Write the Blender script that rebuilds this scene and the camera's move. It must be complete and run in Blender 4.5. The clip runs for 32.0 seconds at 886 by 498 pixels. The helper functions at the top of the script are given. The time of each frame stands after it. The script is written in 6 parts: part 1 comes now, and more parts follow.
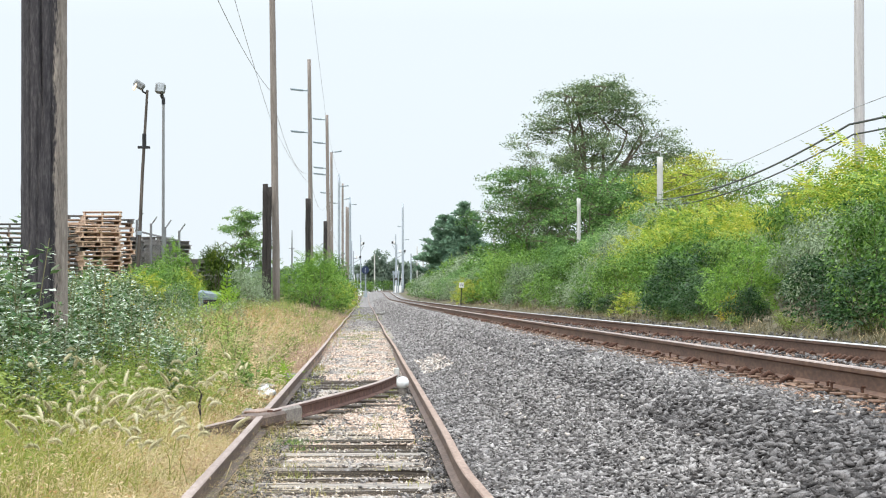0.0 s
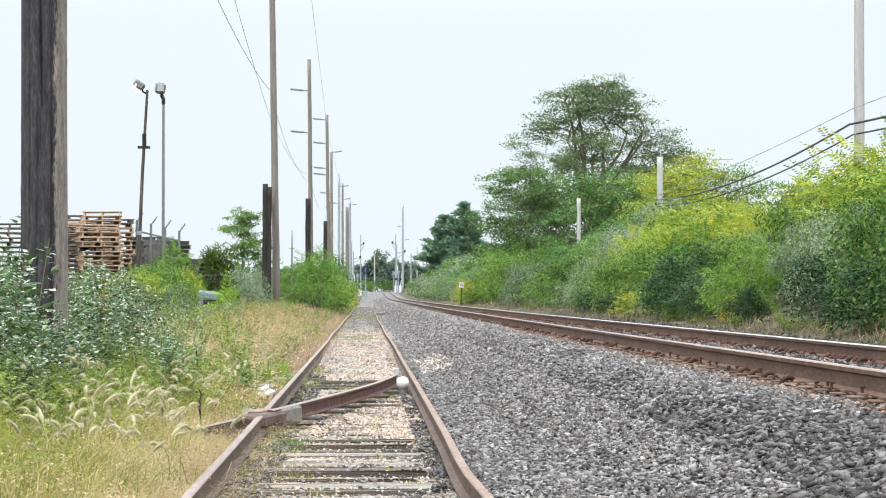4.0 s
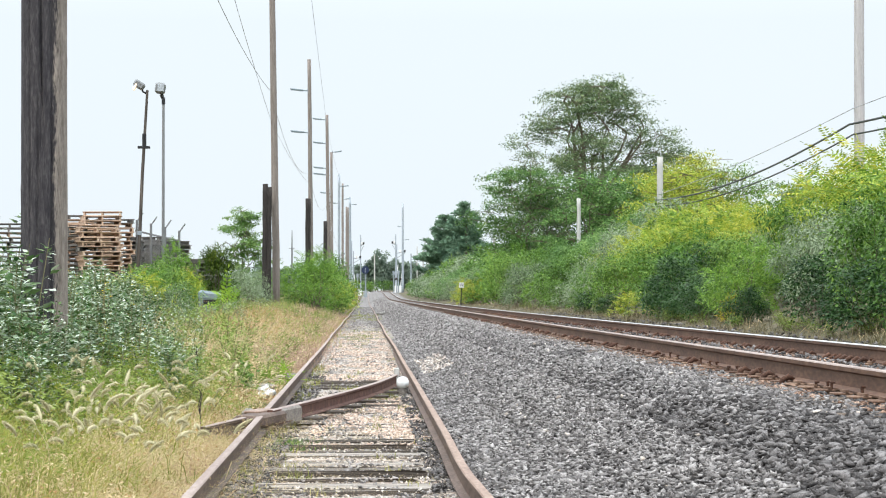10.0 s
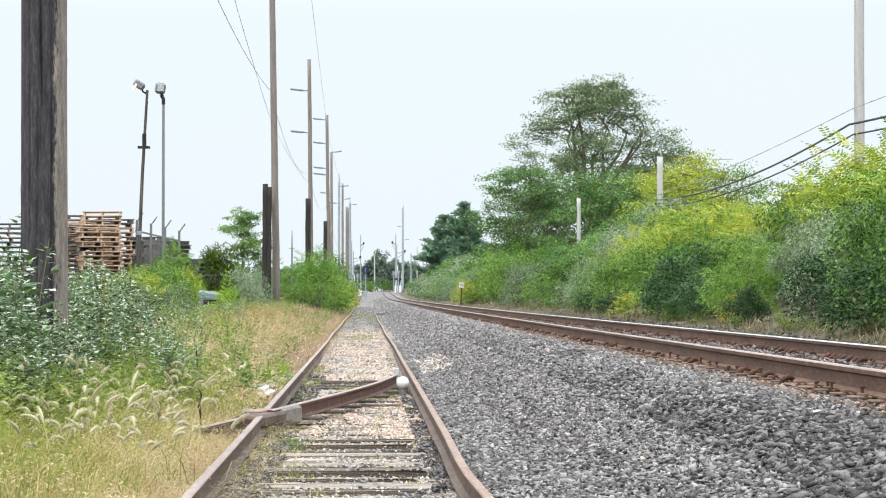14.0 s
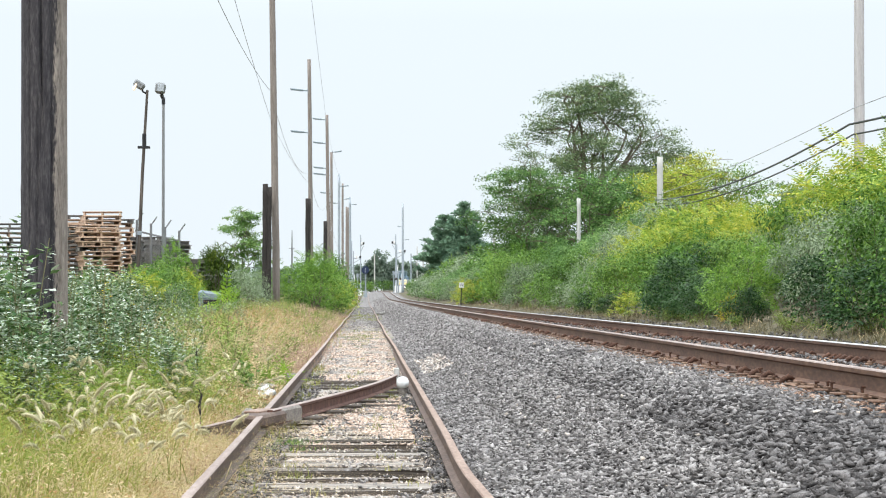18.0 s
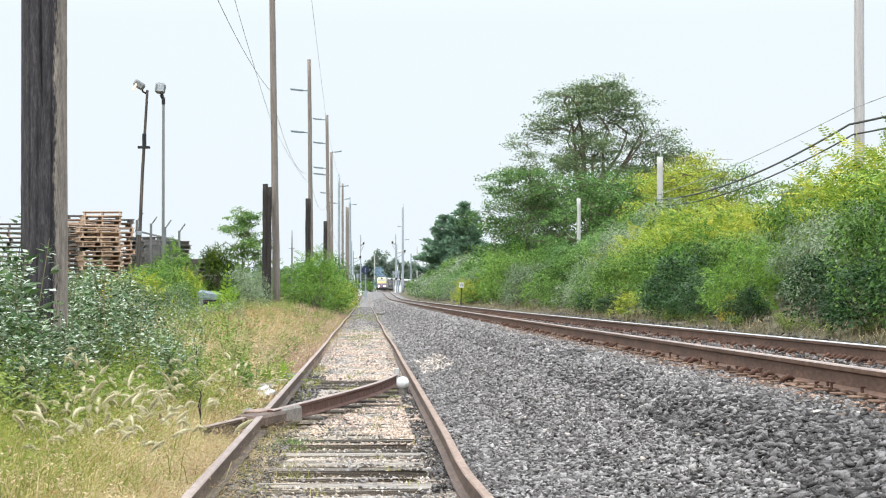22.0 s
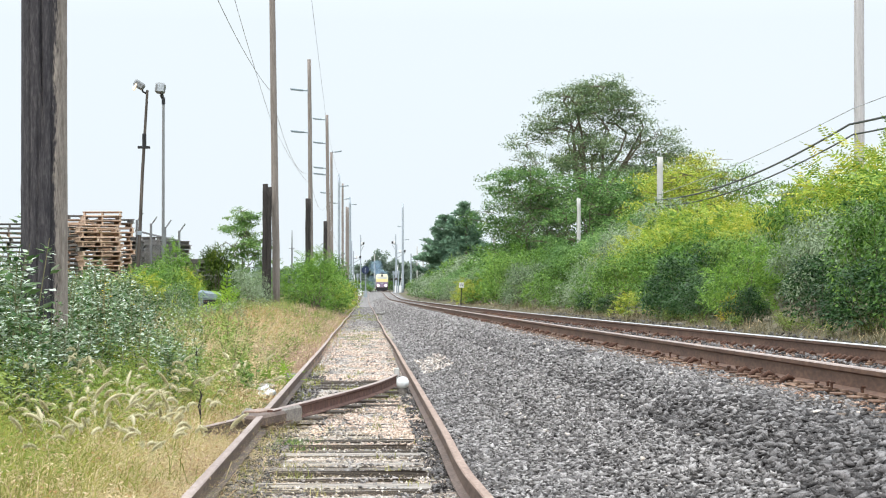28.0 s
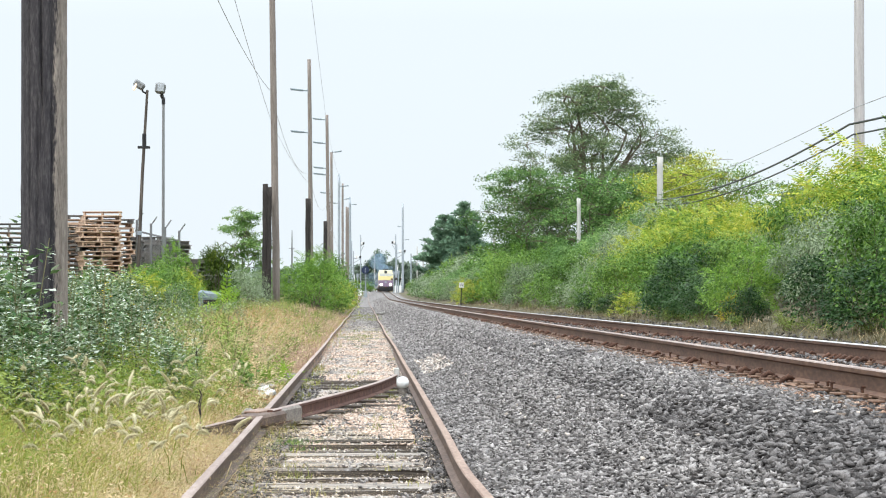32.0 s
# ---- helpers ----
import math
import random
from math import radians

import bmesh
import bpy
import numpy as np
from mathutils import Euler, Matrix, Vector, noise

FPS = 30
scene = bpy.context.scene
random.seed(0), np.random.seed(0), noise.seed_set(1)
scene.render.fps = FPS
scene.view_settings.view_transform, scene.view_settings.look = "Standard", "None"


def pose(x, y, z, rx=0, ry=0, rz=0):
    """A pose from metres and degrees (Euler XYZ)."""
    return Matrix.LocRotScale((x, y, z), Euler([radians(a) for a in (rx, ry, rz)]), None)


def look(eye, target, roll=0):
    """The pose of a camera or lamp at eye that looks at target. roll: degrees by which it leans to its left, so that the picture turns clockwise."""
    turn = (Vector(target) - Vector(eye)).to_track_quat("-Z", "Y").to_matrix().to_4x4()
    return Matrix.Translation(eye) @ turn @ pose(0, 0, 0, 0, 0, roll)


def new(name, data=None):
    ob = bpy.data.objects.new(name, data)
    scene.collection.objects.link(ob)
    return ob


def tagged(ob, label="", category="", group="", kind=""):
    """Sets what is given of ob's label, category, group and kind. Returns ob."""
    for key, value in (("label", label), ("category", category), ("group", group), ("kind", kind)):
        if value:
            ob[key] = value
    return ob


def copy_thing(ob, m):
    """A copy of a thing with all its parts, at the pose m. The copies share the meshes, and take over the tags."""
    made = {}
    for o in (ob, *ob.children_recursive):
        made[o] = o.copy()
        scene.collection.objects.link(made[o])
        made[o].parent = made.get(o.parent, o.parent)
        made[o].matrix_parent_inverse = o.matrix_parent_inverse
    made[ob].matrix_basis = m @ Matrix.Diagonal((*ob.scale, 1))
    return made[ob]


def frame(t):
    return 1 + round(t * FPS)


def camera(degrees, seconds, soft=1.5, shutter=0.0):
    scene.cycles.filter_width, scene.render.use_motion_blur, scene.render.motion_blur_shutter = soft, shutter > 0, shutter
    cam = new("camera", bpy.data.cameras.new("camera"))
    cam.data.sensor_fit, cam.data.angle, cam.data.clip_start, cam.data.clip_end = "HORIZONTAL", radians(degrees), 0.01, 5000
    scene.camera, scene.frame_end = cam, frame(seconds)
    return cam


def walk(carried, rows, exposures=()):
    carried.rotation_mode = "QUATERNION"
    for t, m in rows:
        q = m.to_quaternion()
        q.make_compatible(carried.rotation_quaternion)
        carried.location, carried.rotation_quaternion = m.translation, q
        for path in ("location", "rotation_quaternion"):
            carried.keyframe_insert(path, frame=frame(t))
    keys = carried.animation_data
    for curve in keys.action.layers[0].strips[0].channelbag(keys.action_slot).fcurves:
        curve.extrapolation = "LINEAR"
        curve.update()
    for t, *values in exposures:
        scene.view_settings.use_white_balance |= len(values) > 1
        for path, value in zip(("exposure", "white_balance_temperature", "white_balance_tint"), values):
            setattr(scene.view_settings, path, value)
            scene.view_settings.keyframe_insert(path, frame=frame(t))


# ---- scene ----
EYE = (0.0, 0.0, 1.16)
cam = camera(22.18, 32.0, soft=1.1)
STAND = look(EYE, (3.35, 100.0, EYE[2] + 2.025))
walk(cam, [(0.0, STAND), (32.0, STAND)])

# ---- daylight: bright overcast ----
world = bpy.data.worlds.new("overcast_sky")
scene.world = world
world.use_nodes = True
wn, wl = world.node_tree.nodes, world.node_tree.links
wn.clear()
SUN_ELEVATION, SUN_TURN = radians(48), radians(205)
sky = wn.new("ShaderNodeTexSky")
sky.sky_type, sky.sun_disc = "NISHITA", False
sky.sun_elevation, sky.sun_rotation = SUN_ELEVATION, SUN_TURN
sky.dust_density, sky.air_density = 4.0, 1.0
coord = wn.new("ShaderNodeTexCoord")
split = wn.new("ShaderNodeSeparateXYZ")
wl.new(coord.outputs["Generated"], split.inputs[0])
# cloud cover: the zenith about three times as bright as the horizon
lift = wn.new("ShaderNodeMapRange")
lift.inputs["From Min"].default_value, lift.inputs["From Max"].default_value = 0.12, 1.0
lift.inputs["To Min"].default_value, lift.inputs["To Max"].default_value = 0.945, 3.5
wl.new(split.outputs["Z"], lift.inputs["Value"])
clouds = wn.new("ShaderNodeTexNoise")
clouds.inputs["Scale"].default_value, clouds.inputs["Detail"].default_value = 2.2, 3.0
wl.new(coord.outputs["Generated"], clouds.inputs["Vector"])
tone = wn.new("ShaderNodeMixRGB")
tone.inputs[1].default_value, tone.inputs[2].default_value = (0.865, 0.975, 1.045, 1), (0.945, 1.003, 1.055, 1)
wl.new(clouds.outputs["Fac"], tone.inputs[0])
cover = wn.new("ShaderNodeMixRGB")
cover.blend_type = "MULTIPLY"
cover.inputs[0].default_value = 1.0
wl.new(tone.outputs[0], cover.inputs[1])
wl.new(lift.outputs[0], cover.inputs[2])
clear = wn.new("ShaderNodeMixRGB")
clear.blend_type = "ADD"
clear.inputs[0].default_value = 1.0
dim = wn.new("ShaderNodeMixRGB")
dim.blend_type = "MULTIPLY"
dim.inputs[0].default_value, dim.inputs[2].default_value = 1.0, (0.008, 0.008, 0.008, 1)
wl.new(sky.outputs[0], dim.inputs[1])
wl.new(cover.outputs[0], clear.inputs[1])
wl.new(dim.outputs[0], clear.inputs[2])
back = wn.new("ShaderNodeBackground")
back.inputs["Strength"].default_value = 1.0
wl.new(clear.outputs[0], back.inputs["Color"])
wout = wn.new("ShaderNodeOutputWorld")
wl.new(back.outputs[0], wout.inputs["Surface"])
sun_data = bpy.data.lights.new("sun", "SUN")
sun_data.energy, sun_data.angle, sun_data.color = 2.0, radians(14), (1.0, 0.96, 0.9)
sun = new("sun", sun_data)
sun.matrix_world = look((-14, -14, 40), (0, 8, 0))
scene.view_settings.exposure = 0.0


# ---- materials ----
def mat(name, colors, scale=6.0, rough=0.8, metal=0.0, bump=0.3, stretch=(1, 1, 1), vary=0.0, fine=8.0, spec=0.3):
    """A surface whose colours run through a ramp of two noises, with relief; vary: change from piece to piece."""
    m = bpy.data.materials.new(name)
    m.use_nodes = True
    n, l = m.node_tree.nodes, m.node_tree.links
    p = n["Principled BSDF"]
    p.inputs["Roughness"].default_value, p.inputs["Metallic"].default_value = rough, metal
    p.inputs["Specular IOR Level"].default_value = spec
    tc, mp = n.new("ShaderNodeTexCoord"), n.new("ShaderNodeMapping")
    mp.inputs["Scale"].default_value = stretch
    l.new(tc.outputs["Object"], mp.inputs["Vector"])
    big, small = n.new("ShaderNodeTexNoise"), n.new("ShaderNodeTexNoise")
    big.inputs["Scale"].default_value, big.inputs["Detail"].default_value = scale, 6.0
    small.inputs["Scale"].default_value, small.inputs["Detail"].default_value = scale * fine, 4.0
    l.new(mp.outputs[0], big.inputs["Vector"])
    l.new(mp.outputs[0], small.inputs["Vector"])
    add = n.new("ShaderNodeMath")
    add.operation = "MULTIPLY_ADD"
    add.inputs[1].default_value = 0.5
    half = n.new("ShaderNodeMath")
    half.operation = "MULTIPLY"
    half.inputs[1].default_value = 0.5
    l.new(big.outputs["Fac"], half.inputs[0])
    l.new(small.outputs["Fac"], add.inputs[0])
    l.new(half.outputs[0], add.inputs[2])
    fac = add.outputs[0]
    if vary:
        info, shift = n.new("ShaderNodeObjectInfo"), n.new("ShaderNodeMath")
        shift.operation = "MULTIPLY_ADD"
        shift.inputs[1].default_value = vary
        l.new(info.outputs["Random"], shift.inputs[0])
        l.new(fac, shift.inputs[2])
        less = n.new("ShaderNodeMath")
        less.operation = "SUBTRACT"
        less.inputs[1].default_value = vary / 2
        l.new(shift.outputs[0], less.inputs[0])
        fac = less.outputs[0]
    ramp = n.new("ShaderNodeValToRGB")
    e = ramp.color_ramp.elements
    while len(e) < len(colors):
        e.new(0.5)
    for i, c in enumerate(colors):
        e[i].position = 0.3 + 0.4 * i / max(1, len(colors) - 1)
        e[i].color = (*c, 1)
    l.new(fac, ramp.inputs[0])
    l.new(ramp.outputs[0], p.inputs["Base Color"])
    if bump:
        b = n.new("ShaderNodeBump")
        b.inputs["Strength"].default_value, b.inputs["Distance"].default_value = bump, 0.02
        l.new(fac, b.inputs["Height"])
        l.new(b.outputs[0], p.inputs["Normal"])
    return m


def leaf_mat(name, colors, through_light=0.3, rough=0.5, vary=0.4, leafwise=0.5, patches=1.6):
    """Leaves: each leaf and each plant differs in colour, and light passes through."""
    m = bpy.data.materials.new(name)
    m.use_nodes = True
    n, l = m.node_tree.nodes, m.node_tree.links
    p = n["Principled BSDF"]
    p.inputs["Roughness"].default_value, p.inputs["Specular IOR Level"].default_value = rough, 0.12
    geo, info = n.new("ShaderNodeNewGeometry"), n.new("ShaderNodeObjectInfo")
    tc, clump = n.new("ShaderNodeTexCoord"), n.new("ShaderNodeTexNoise")
    clump.inputs["Scale"].default_value, clump.inputs["Detail"].default_value = patches, 2.0
    l.new(tc.outputs["Object"], clump.inputs["Vector"])

    def weigh(value, weight, plus):
        w = n.new("ShaderNodeMath")
        w.operation = "MULTIPLY_ADD"
        w.inputs[1].default_value = weight
        l.new(value, w.inputs[0])
        if isinstance(plus, float):
            w.inputs[2].default_value = plus
        else:
            l.new(plus, w.inputs[2])
        return w.outputs[0]

    fac = weigh(geo.outputs["Random Per Island"], leafwise, 0.5 - leafwise / 2 - vary / 2 - 0.85)
    fac = weigh(info.outputs["Random"], vary, fac)
    fac = weigh(clump.outputs["Fac"], 1.7, fac)
    ramp = n.new("ShaderNodeValToRGB")
    e = ramp.color_ramp.elements
    while len(e) < len(colors):
        e.new(0.5)
    for i, c in enumerate(colors):
        e[i].position = i / max(1, len(colors) - 1)
        e[i].color = (*c, 1)
    l.new(fac, ramp.inputs[0])
    tint = ramp.outputs[0]
    l.new(tint, p.inputs["Base Color"])
    tr, mix = n.new("ShaderNodeBsdfTranslucent"), n.new("ShaderNodeMixShader")
    l.new(tint, tr.inputs["Color"])
    mix.inputs[0].default_value = through_light
    l.new(p.outputs[0], mix.inputs[1])
    l.new(tr.outputs[0], mix.inputs[2])
    l.new(mix.outputs[0], n["Material Output"].inputs["Surface"])
    return m


def glow_mat(name, color, strength):
    m = bpy.data.materials.new(name)
    m.use_nodes = True
    p = m.node_tree.nodes["Principled BSDF"]
    p.inputs["Base Color"].default_value = (*color, 1)
    p.inputs["Emission Color"].default_value = (*color, 1)
    p.inputs["Emission Strength"].default_value = strength
    return m


M_RUST_RAIL = mat("rusty_rail", [(0.056, 0.028, 0.018), (0.105, 0.055, 0.035), (0.18, 0.10, 0.064)], 5, 0.75, 0.15, 0.2, (1, 0.25, 1), spec=0.4)
M_OLD_RAIL = mat("old_rail", [(0.055, 0.036, 0.03), (0.11, 0.075, 0.06), (0.2, 0.14, 0.11)], 6, 0.7, 0.2, 0.25, (1, 0.3, 1))
M_SHINE = mat("polished_rail_head", [(0.55, 0.53, 0.52), (0.7, 0.68, 0.67)], 8, 0.38, 0.85, 0.05, (1, 0.1, 1))
M_WORN_HEAD = mat("worn_rail_head", [(0.19, 0.135, 0.115), (0.30, 0.225, 0.195), (0.41, 0.325, 0.285)], 7, 0.5, 0.3, 0.12, (1, 0.2, 1))
M_RUSTY_HEAD = mat("orange_worn_head", [(0.16, 0.10, 0.075), (0.26, 0.175, 0.135), (0.36, 0.265, 0.21)], 7, 0.6, 0.2, 0.12, (1, 0.2, 1))
M_ORANGE_RUST = mat("orange_rust", [(0.075, 0.042, 0.029), (0.15, 0.088, 0.06), (0.26, 0.17, 0.12)], 9, 0.9, 0.0, 0.4, vary=0.35)
M_DARK_RUST = mat("dark_rust", [(0.04, 0.021, 0.015), (0.09, 0.045, 0.03), (0.16, 0.082, 0.052)], 12, 0.85, 0.1, 0.4, vary=0.2)
M_RED_RUST = mat("red_brown_rust", [(0.05, 0.026, 0.02), (0.11, 0.055, 0.042), (0.19, 0.10, 0.078)], 8, 0.85, 0.1, 0.4)
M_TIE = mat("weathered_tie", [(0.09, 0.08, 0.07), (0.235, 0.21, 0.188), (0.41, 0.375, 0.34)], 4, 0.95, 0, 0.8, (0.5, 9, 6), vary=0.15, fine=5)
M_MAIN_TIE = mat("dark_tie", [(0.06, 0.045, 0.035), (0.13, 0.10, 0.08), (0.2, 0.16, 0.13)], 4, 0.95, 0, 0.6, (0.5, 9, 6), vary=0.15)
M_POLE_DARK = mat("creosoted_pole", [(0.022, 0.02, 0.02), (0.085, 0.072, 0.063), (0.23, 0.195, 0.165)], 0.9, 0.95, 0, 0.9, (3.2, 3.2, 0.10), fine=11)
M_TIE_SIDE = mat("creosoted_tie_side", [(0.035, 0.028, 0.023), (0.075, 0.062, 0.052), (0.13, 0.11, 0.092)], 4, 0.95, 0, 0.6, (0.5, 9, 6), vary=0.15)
M_POLE = mat("weathered_pole", [(0.12, 0.10, 0.088), (0.215, 0.185, 0.165), (0.32, 0.285, 0.26)], 2.5, 0.95, 0, 0.5, (8, 8, 0.4), fine=6)
M_STUB = mat("blackened_pole", [(0.012, 0.011, 0.011), (0.032, 0.028, 0.026), (0.07, 0.06, 0.054)], 2.5, 0.95, 0, 0.6, (8, 8, 0.4))
M_STEEL = mat("galvanised_steel", [(0.26, 0.30, 0.34), (0.34, 0.38, 0.42), (0.42, 0.46, 0.49)], 3, 0.55, 0.3, 0.05)
M_GREY_POST = mat("bleached_post", [(0.34, 0.33, 0.315), (0.47, 0.46, 0.44), (0.57, 0.56, 0.54)], 3, 0.9, 0, 0.3, (8, 8, 0.4))
M_CABLE = mat("black_cable", [(0.03, 0.035, 0.035), (0.06, 0.065, 0.065)], 5, 0.6, 0, 0.1)
M_WIRE = mat("grey_wire", [(0.33, 0.34, 0.36), (0.42, 0.43, 0.45)], 5, 0.5, 0.4, 0.05)
M_WHITE = mat("white_paint", [(0.68, 0.69, 0.69), (0.8, 0.8, 0.79)], 5, 0.5, 0, 0.05)
M_BLACK = mat("black_paint", [(0.012, 0.012, 0.014), (0.03, 0.03, 0.032)], 6, 0.5, 0, 0.1)
M_INSULATOR = mat("grey_insulator", [(0.12, 0.16, 0.18), (0.2, 0.25, 0.27)], 6, 0.4, 0, 0.05)
M_PALLET_NEW = mat("fresh_pallet_wood", [(0.37, 0.25, 0.17), (0.53, 0.38, 0.28), (0.65, 0.50, 0.39)], 4, 0.85, 0, 0.3, (1, 6, 6), vary=0.3)
M_PALLET_OLD = mat("grey_pallet_wood", [(0.10, 0.092, 0.083), (0.17, 0.16, 0.147), (0.27, 0.255, 0.237)], 4, 0.9, 0, 0.3, (1, 6, 6), vary=0.25)
M_BARK = mat("bark", [(0.07, 0.055, 0.04), (0.13, 0.105, 0.08), (0.19, 0.155, 0.12)], 5, 0.95, 0, 0.7, (4, 4, 0.7))
M_STEM = mat("green_stem", [(0.10, 0.11, 0.05), (0.17, 0.16, 0.08), (0.22, 0.16, 0.09)], 5, 0.8, 0, 0.1)
M_STALK = mat("straw_stalk", [(0.3, 0.29, 0.12), (0.46, 0.42, 0.2), (0.55, 0.47, 0.26)], 5, 0.8, 0, 0.1)


# ---- building kit ----
def mesh_np(name, v, f, mats=(), smooth=False):
    """A mesh from arrays: vertices (n, 3) and faces (m, k)."""
    v, f = np.asarray(v, dtype=np.float32), np.asarray(f, dtype=np.int32)
    me = bpy.data.meshes.new(name)
    me.vertices.add(len(v))
    me.vertices.foreach_set("co", v.ravel())
    me.loops.add(f.size)
    me.loops.foreach_set("vertex_index", f.ravel())
    me.polygons.add(len(f))
    me.polygons.foreach_set("loop_start", np.arange(len(f), dtype=np.int32) * f.shape[1])
    if smooth:
        me.polygons.foreach_set("use_smooth", np.ones(len(f), dtype=bool))
    me.update(calc_edges=True)
    for m in mats:
        me.materials.append(m)
    return me


class Shape:
    """Collects simple solids into one mesh."""

    def __init__(self):
        self.v, self.f = [], []

    def add(self, v, f):
        k = len(self.v)
        self.v += [tuple(p) for p in v]
        self.f += [tuple(i + k for i in q) for q in f]
        return self

    def box(self, cx, cy, cz, sx, sy, sz, c=0.0, m=None):
        """A box with its middle at c; c: chamfer of its upright and top edges."""
        x, y, z = sx / 2, sy / 2, sz / 2
        if c <= 0:
            rings = [((x, y), -z), ((x, y), z)]
            ring = lambda a, b: [(-a, -b), (a, -b), (a, b), (-a, b)]
        else:
            c = min(c, x * 0.8, y * 0.8, z * 0.8)
            rings = [((x - c, y - c), -z), ((x, y), -z + c), ((x, y), z - c), ((x - c, y - c), z)]
            ring = lambda a, b: [(-a, -b + c), (-a + c, -b), (a - c, -b), (a, -b + c), (a, b - c), (a - c, b), (-a + c, b), (-a, b - c)]
        v = []
        for (a, b), h in rings:
            v += [(px, py, h) for px, py in ring(a, b)]
        n = len(v) // len(rings)
        f = [tuple(range(n))[::-1], tuple(range(len(v) - n, len(v)))]
        for r in range(len(rings) - 1):
            for i in range(n):
                j = (i + 1) % n
                f.append((r * n + i, r * n + j, (r + 1) * n + j, (r + 1) * n + i))
        v = [Vector(p) for p in v]
        if m is not None:
            v = [m @ p for p in v]
        return self.add([(p[0] + cx, p[1] + cy, p[2] + cz) for p in v], f)

    def tube(self, pts, radii, n=8, cap=True):
        """A round bar along points, with a radius at each."""
        pts = [Vector(p) for p in pts]
        v, f = [], []
        for i, p in enumerate(pts):
            d = (pts[min(i + 1, len(pts) - 1)] - pts[max(i - 1, 0)]).normalized()
            a = d.cross(Vector((0, 1, 0)) if abs(d.y) < 0.9 else Vector((1, 0, 0))).normalized()
            b = d.cross(a)
            r = radii[i] if hasattr(radii, "__len__") else radii
            for k in range(n):
                w = 2 * math.pi * k / n
                v.append(p + a * math.cos(w) * r + b * math.sin(w) * r)
        for i in range(len(pts) - 1):
            for k in range(n):
                j = (k + 1) % n
                f.append((i * n + k, i * n + j, (i + 1) * n + j, (i + 1) * n + k))
        if cap:
            f += [tuple(range(n))[::-1], tuple(range((len(pts) - 1) * n, len(pts) * n))]
        return self.add(v, f)

    def prism(self, outline, m, depth):
        """An outline (x, z) pushed along y by depth, placed by m."""
        n = len(outline)
        v = [m @ Vector((x, -depth / 2, z)) for x, z in outline] + [m @ Vector((x, depth / 2, z)) for x, z in outline]
        f = [tuple(range(n)), tuple(range(n, 2 * n))[::-1]]
        f += [(i, i + n, (i + 1) % n + n, (i + 1) % n) for i in range(n)]
        return self.add(v, f)

    def mesh(self, name, mats, smooth=False):
        me = bpy.data.meshes.new(name)
        me.from_pydata([tuple(p) for p in self.v], [], self.f)
        bm = bmesh.new()
        bm.from_mesh(me)
        bmesh.ops.recalc_face_normals(bm, faces=bm.faces)
        bm.to_mesh(me)
        bm.free()
        if smooth:
            me.polygons.foreach_set("use_smooth", [True] * len(me.polygons))
        for m in mats if isinstance(mats, (list, tuple)) else [mats]:
            me.materials.append(m)
        return me


def part(name, data, material, parent, label=""):
    """One mesh object under a thing or part. data: a Shape or a mesh."""
    me = data.mesh(name, material) if isinstance(data, Shape) else data
    if material is not None and not me.materials:
        me.materials.append(material)
    ob = new(name, me)
    ob.parent = parent
    return tagged(ob, label)


def thing(name, at, label, category, group="", kind="", turn=0.0):
    ob = new(name)
    ob.matrix_basis = pose(*at, 0, 0, turn)
    ob.empty_display_size = 0.1
    return tagged(ob, label, category, group, kind)


def smooth_step(a, b, x):
    t = np.clip((np.asarray(x, dtype=float) - a) / (b - a), 0, 1)
    return t * t * (3 - 2 * t)


# ---- the lie of the land ----
def sag(y):
    """Both tracks dip gently for the first hundred metres."""
    return -0.155 * np.tanh(np.maximum(np.asarray(y, dtype=float), 0.0) / 90.0)


def main_rise(y):
    return sag(y) + 1.4 * smooth_step(270, 520, y) + 0.67 * smooth_step(520, 820, y)


def siding_rise(y):
    return sag(y) + 1.0 * smooth_step(220, 480, y) + 0.8 * smooth_step(480, 820, y)


def ground_height(x, y):
    x, y = np.asarray(x, dtype=float), np.asarray(y, dtype=float)
    left = 0.55 * smooth_step(-1.3, -4.2, x) + 0.25 * smooth_step(-5, -12, x) - 0.03
    right = 0.035 * smooth_step(0.52, 0.72, x) + 0.551 * smooth_step(0.8, 2.3, x)
    bank = 1.25 * smooth_step(6.2, 11.0, x) + 0.6 * smooth_step(11, 16, x)
    far = smooth_step(480, 700, y)
    side = np.where(x < 0.8, siding_rise(y), siding_rise(y) + (main_rise(y) - siding_rise(y)) * smooth_step(0.8, 2.3, x))
    silt = 0.075 * smooth_step(33, 52, y) * smooth_step(-1.5, -1.05, x) * smooth_step(0.85, 0.62, x)
    outside = 1 - smooth_step(-1.8, -1.1, x) * smooth_step(6.4, 5.6, x)
    return (left + right + bank) * (1 - far * 0.9) + side - sag(y) * outside + 0.4 * far + silt


GAUGE = 1.505
RAIL_SIDING, RAIL_MAIN = 0.158, 0.747
BEND, BEND_RADIUS = 690.0, 1500.0


def main_line(s):
    """Centre of the main track s metres along it, and its heading from +y towards +x."""
    if s <= BEND:
        return 3.72, s, 0.0
    a = (s - BEND) / BEND_RADIUS
    return 3.72 + BEND_RADIUS * (1 - math.cos(a)), BEND + BEND_RADIUS * math.sin(a), a


def siding_line(y):
    """Centre of the siding, which wanders a little."""
    return -0.165 - 0.09 * smooth_step(20, 110, y) - 0.30 * smooth_step(110, 330, y) + 0.014 * math.sin(y * 0.17) * smooth_step(20, 60, y)


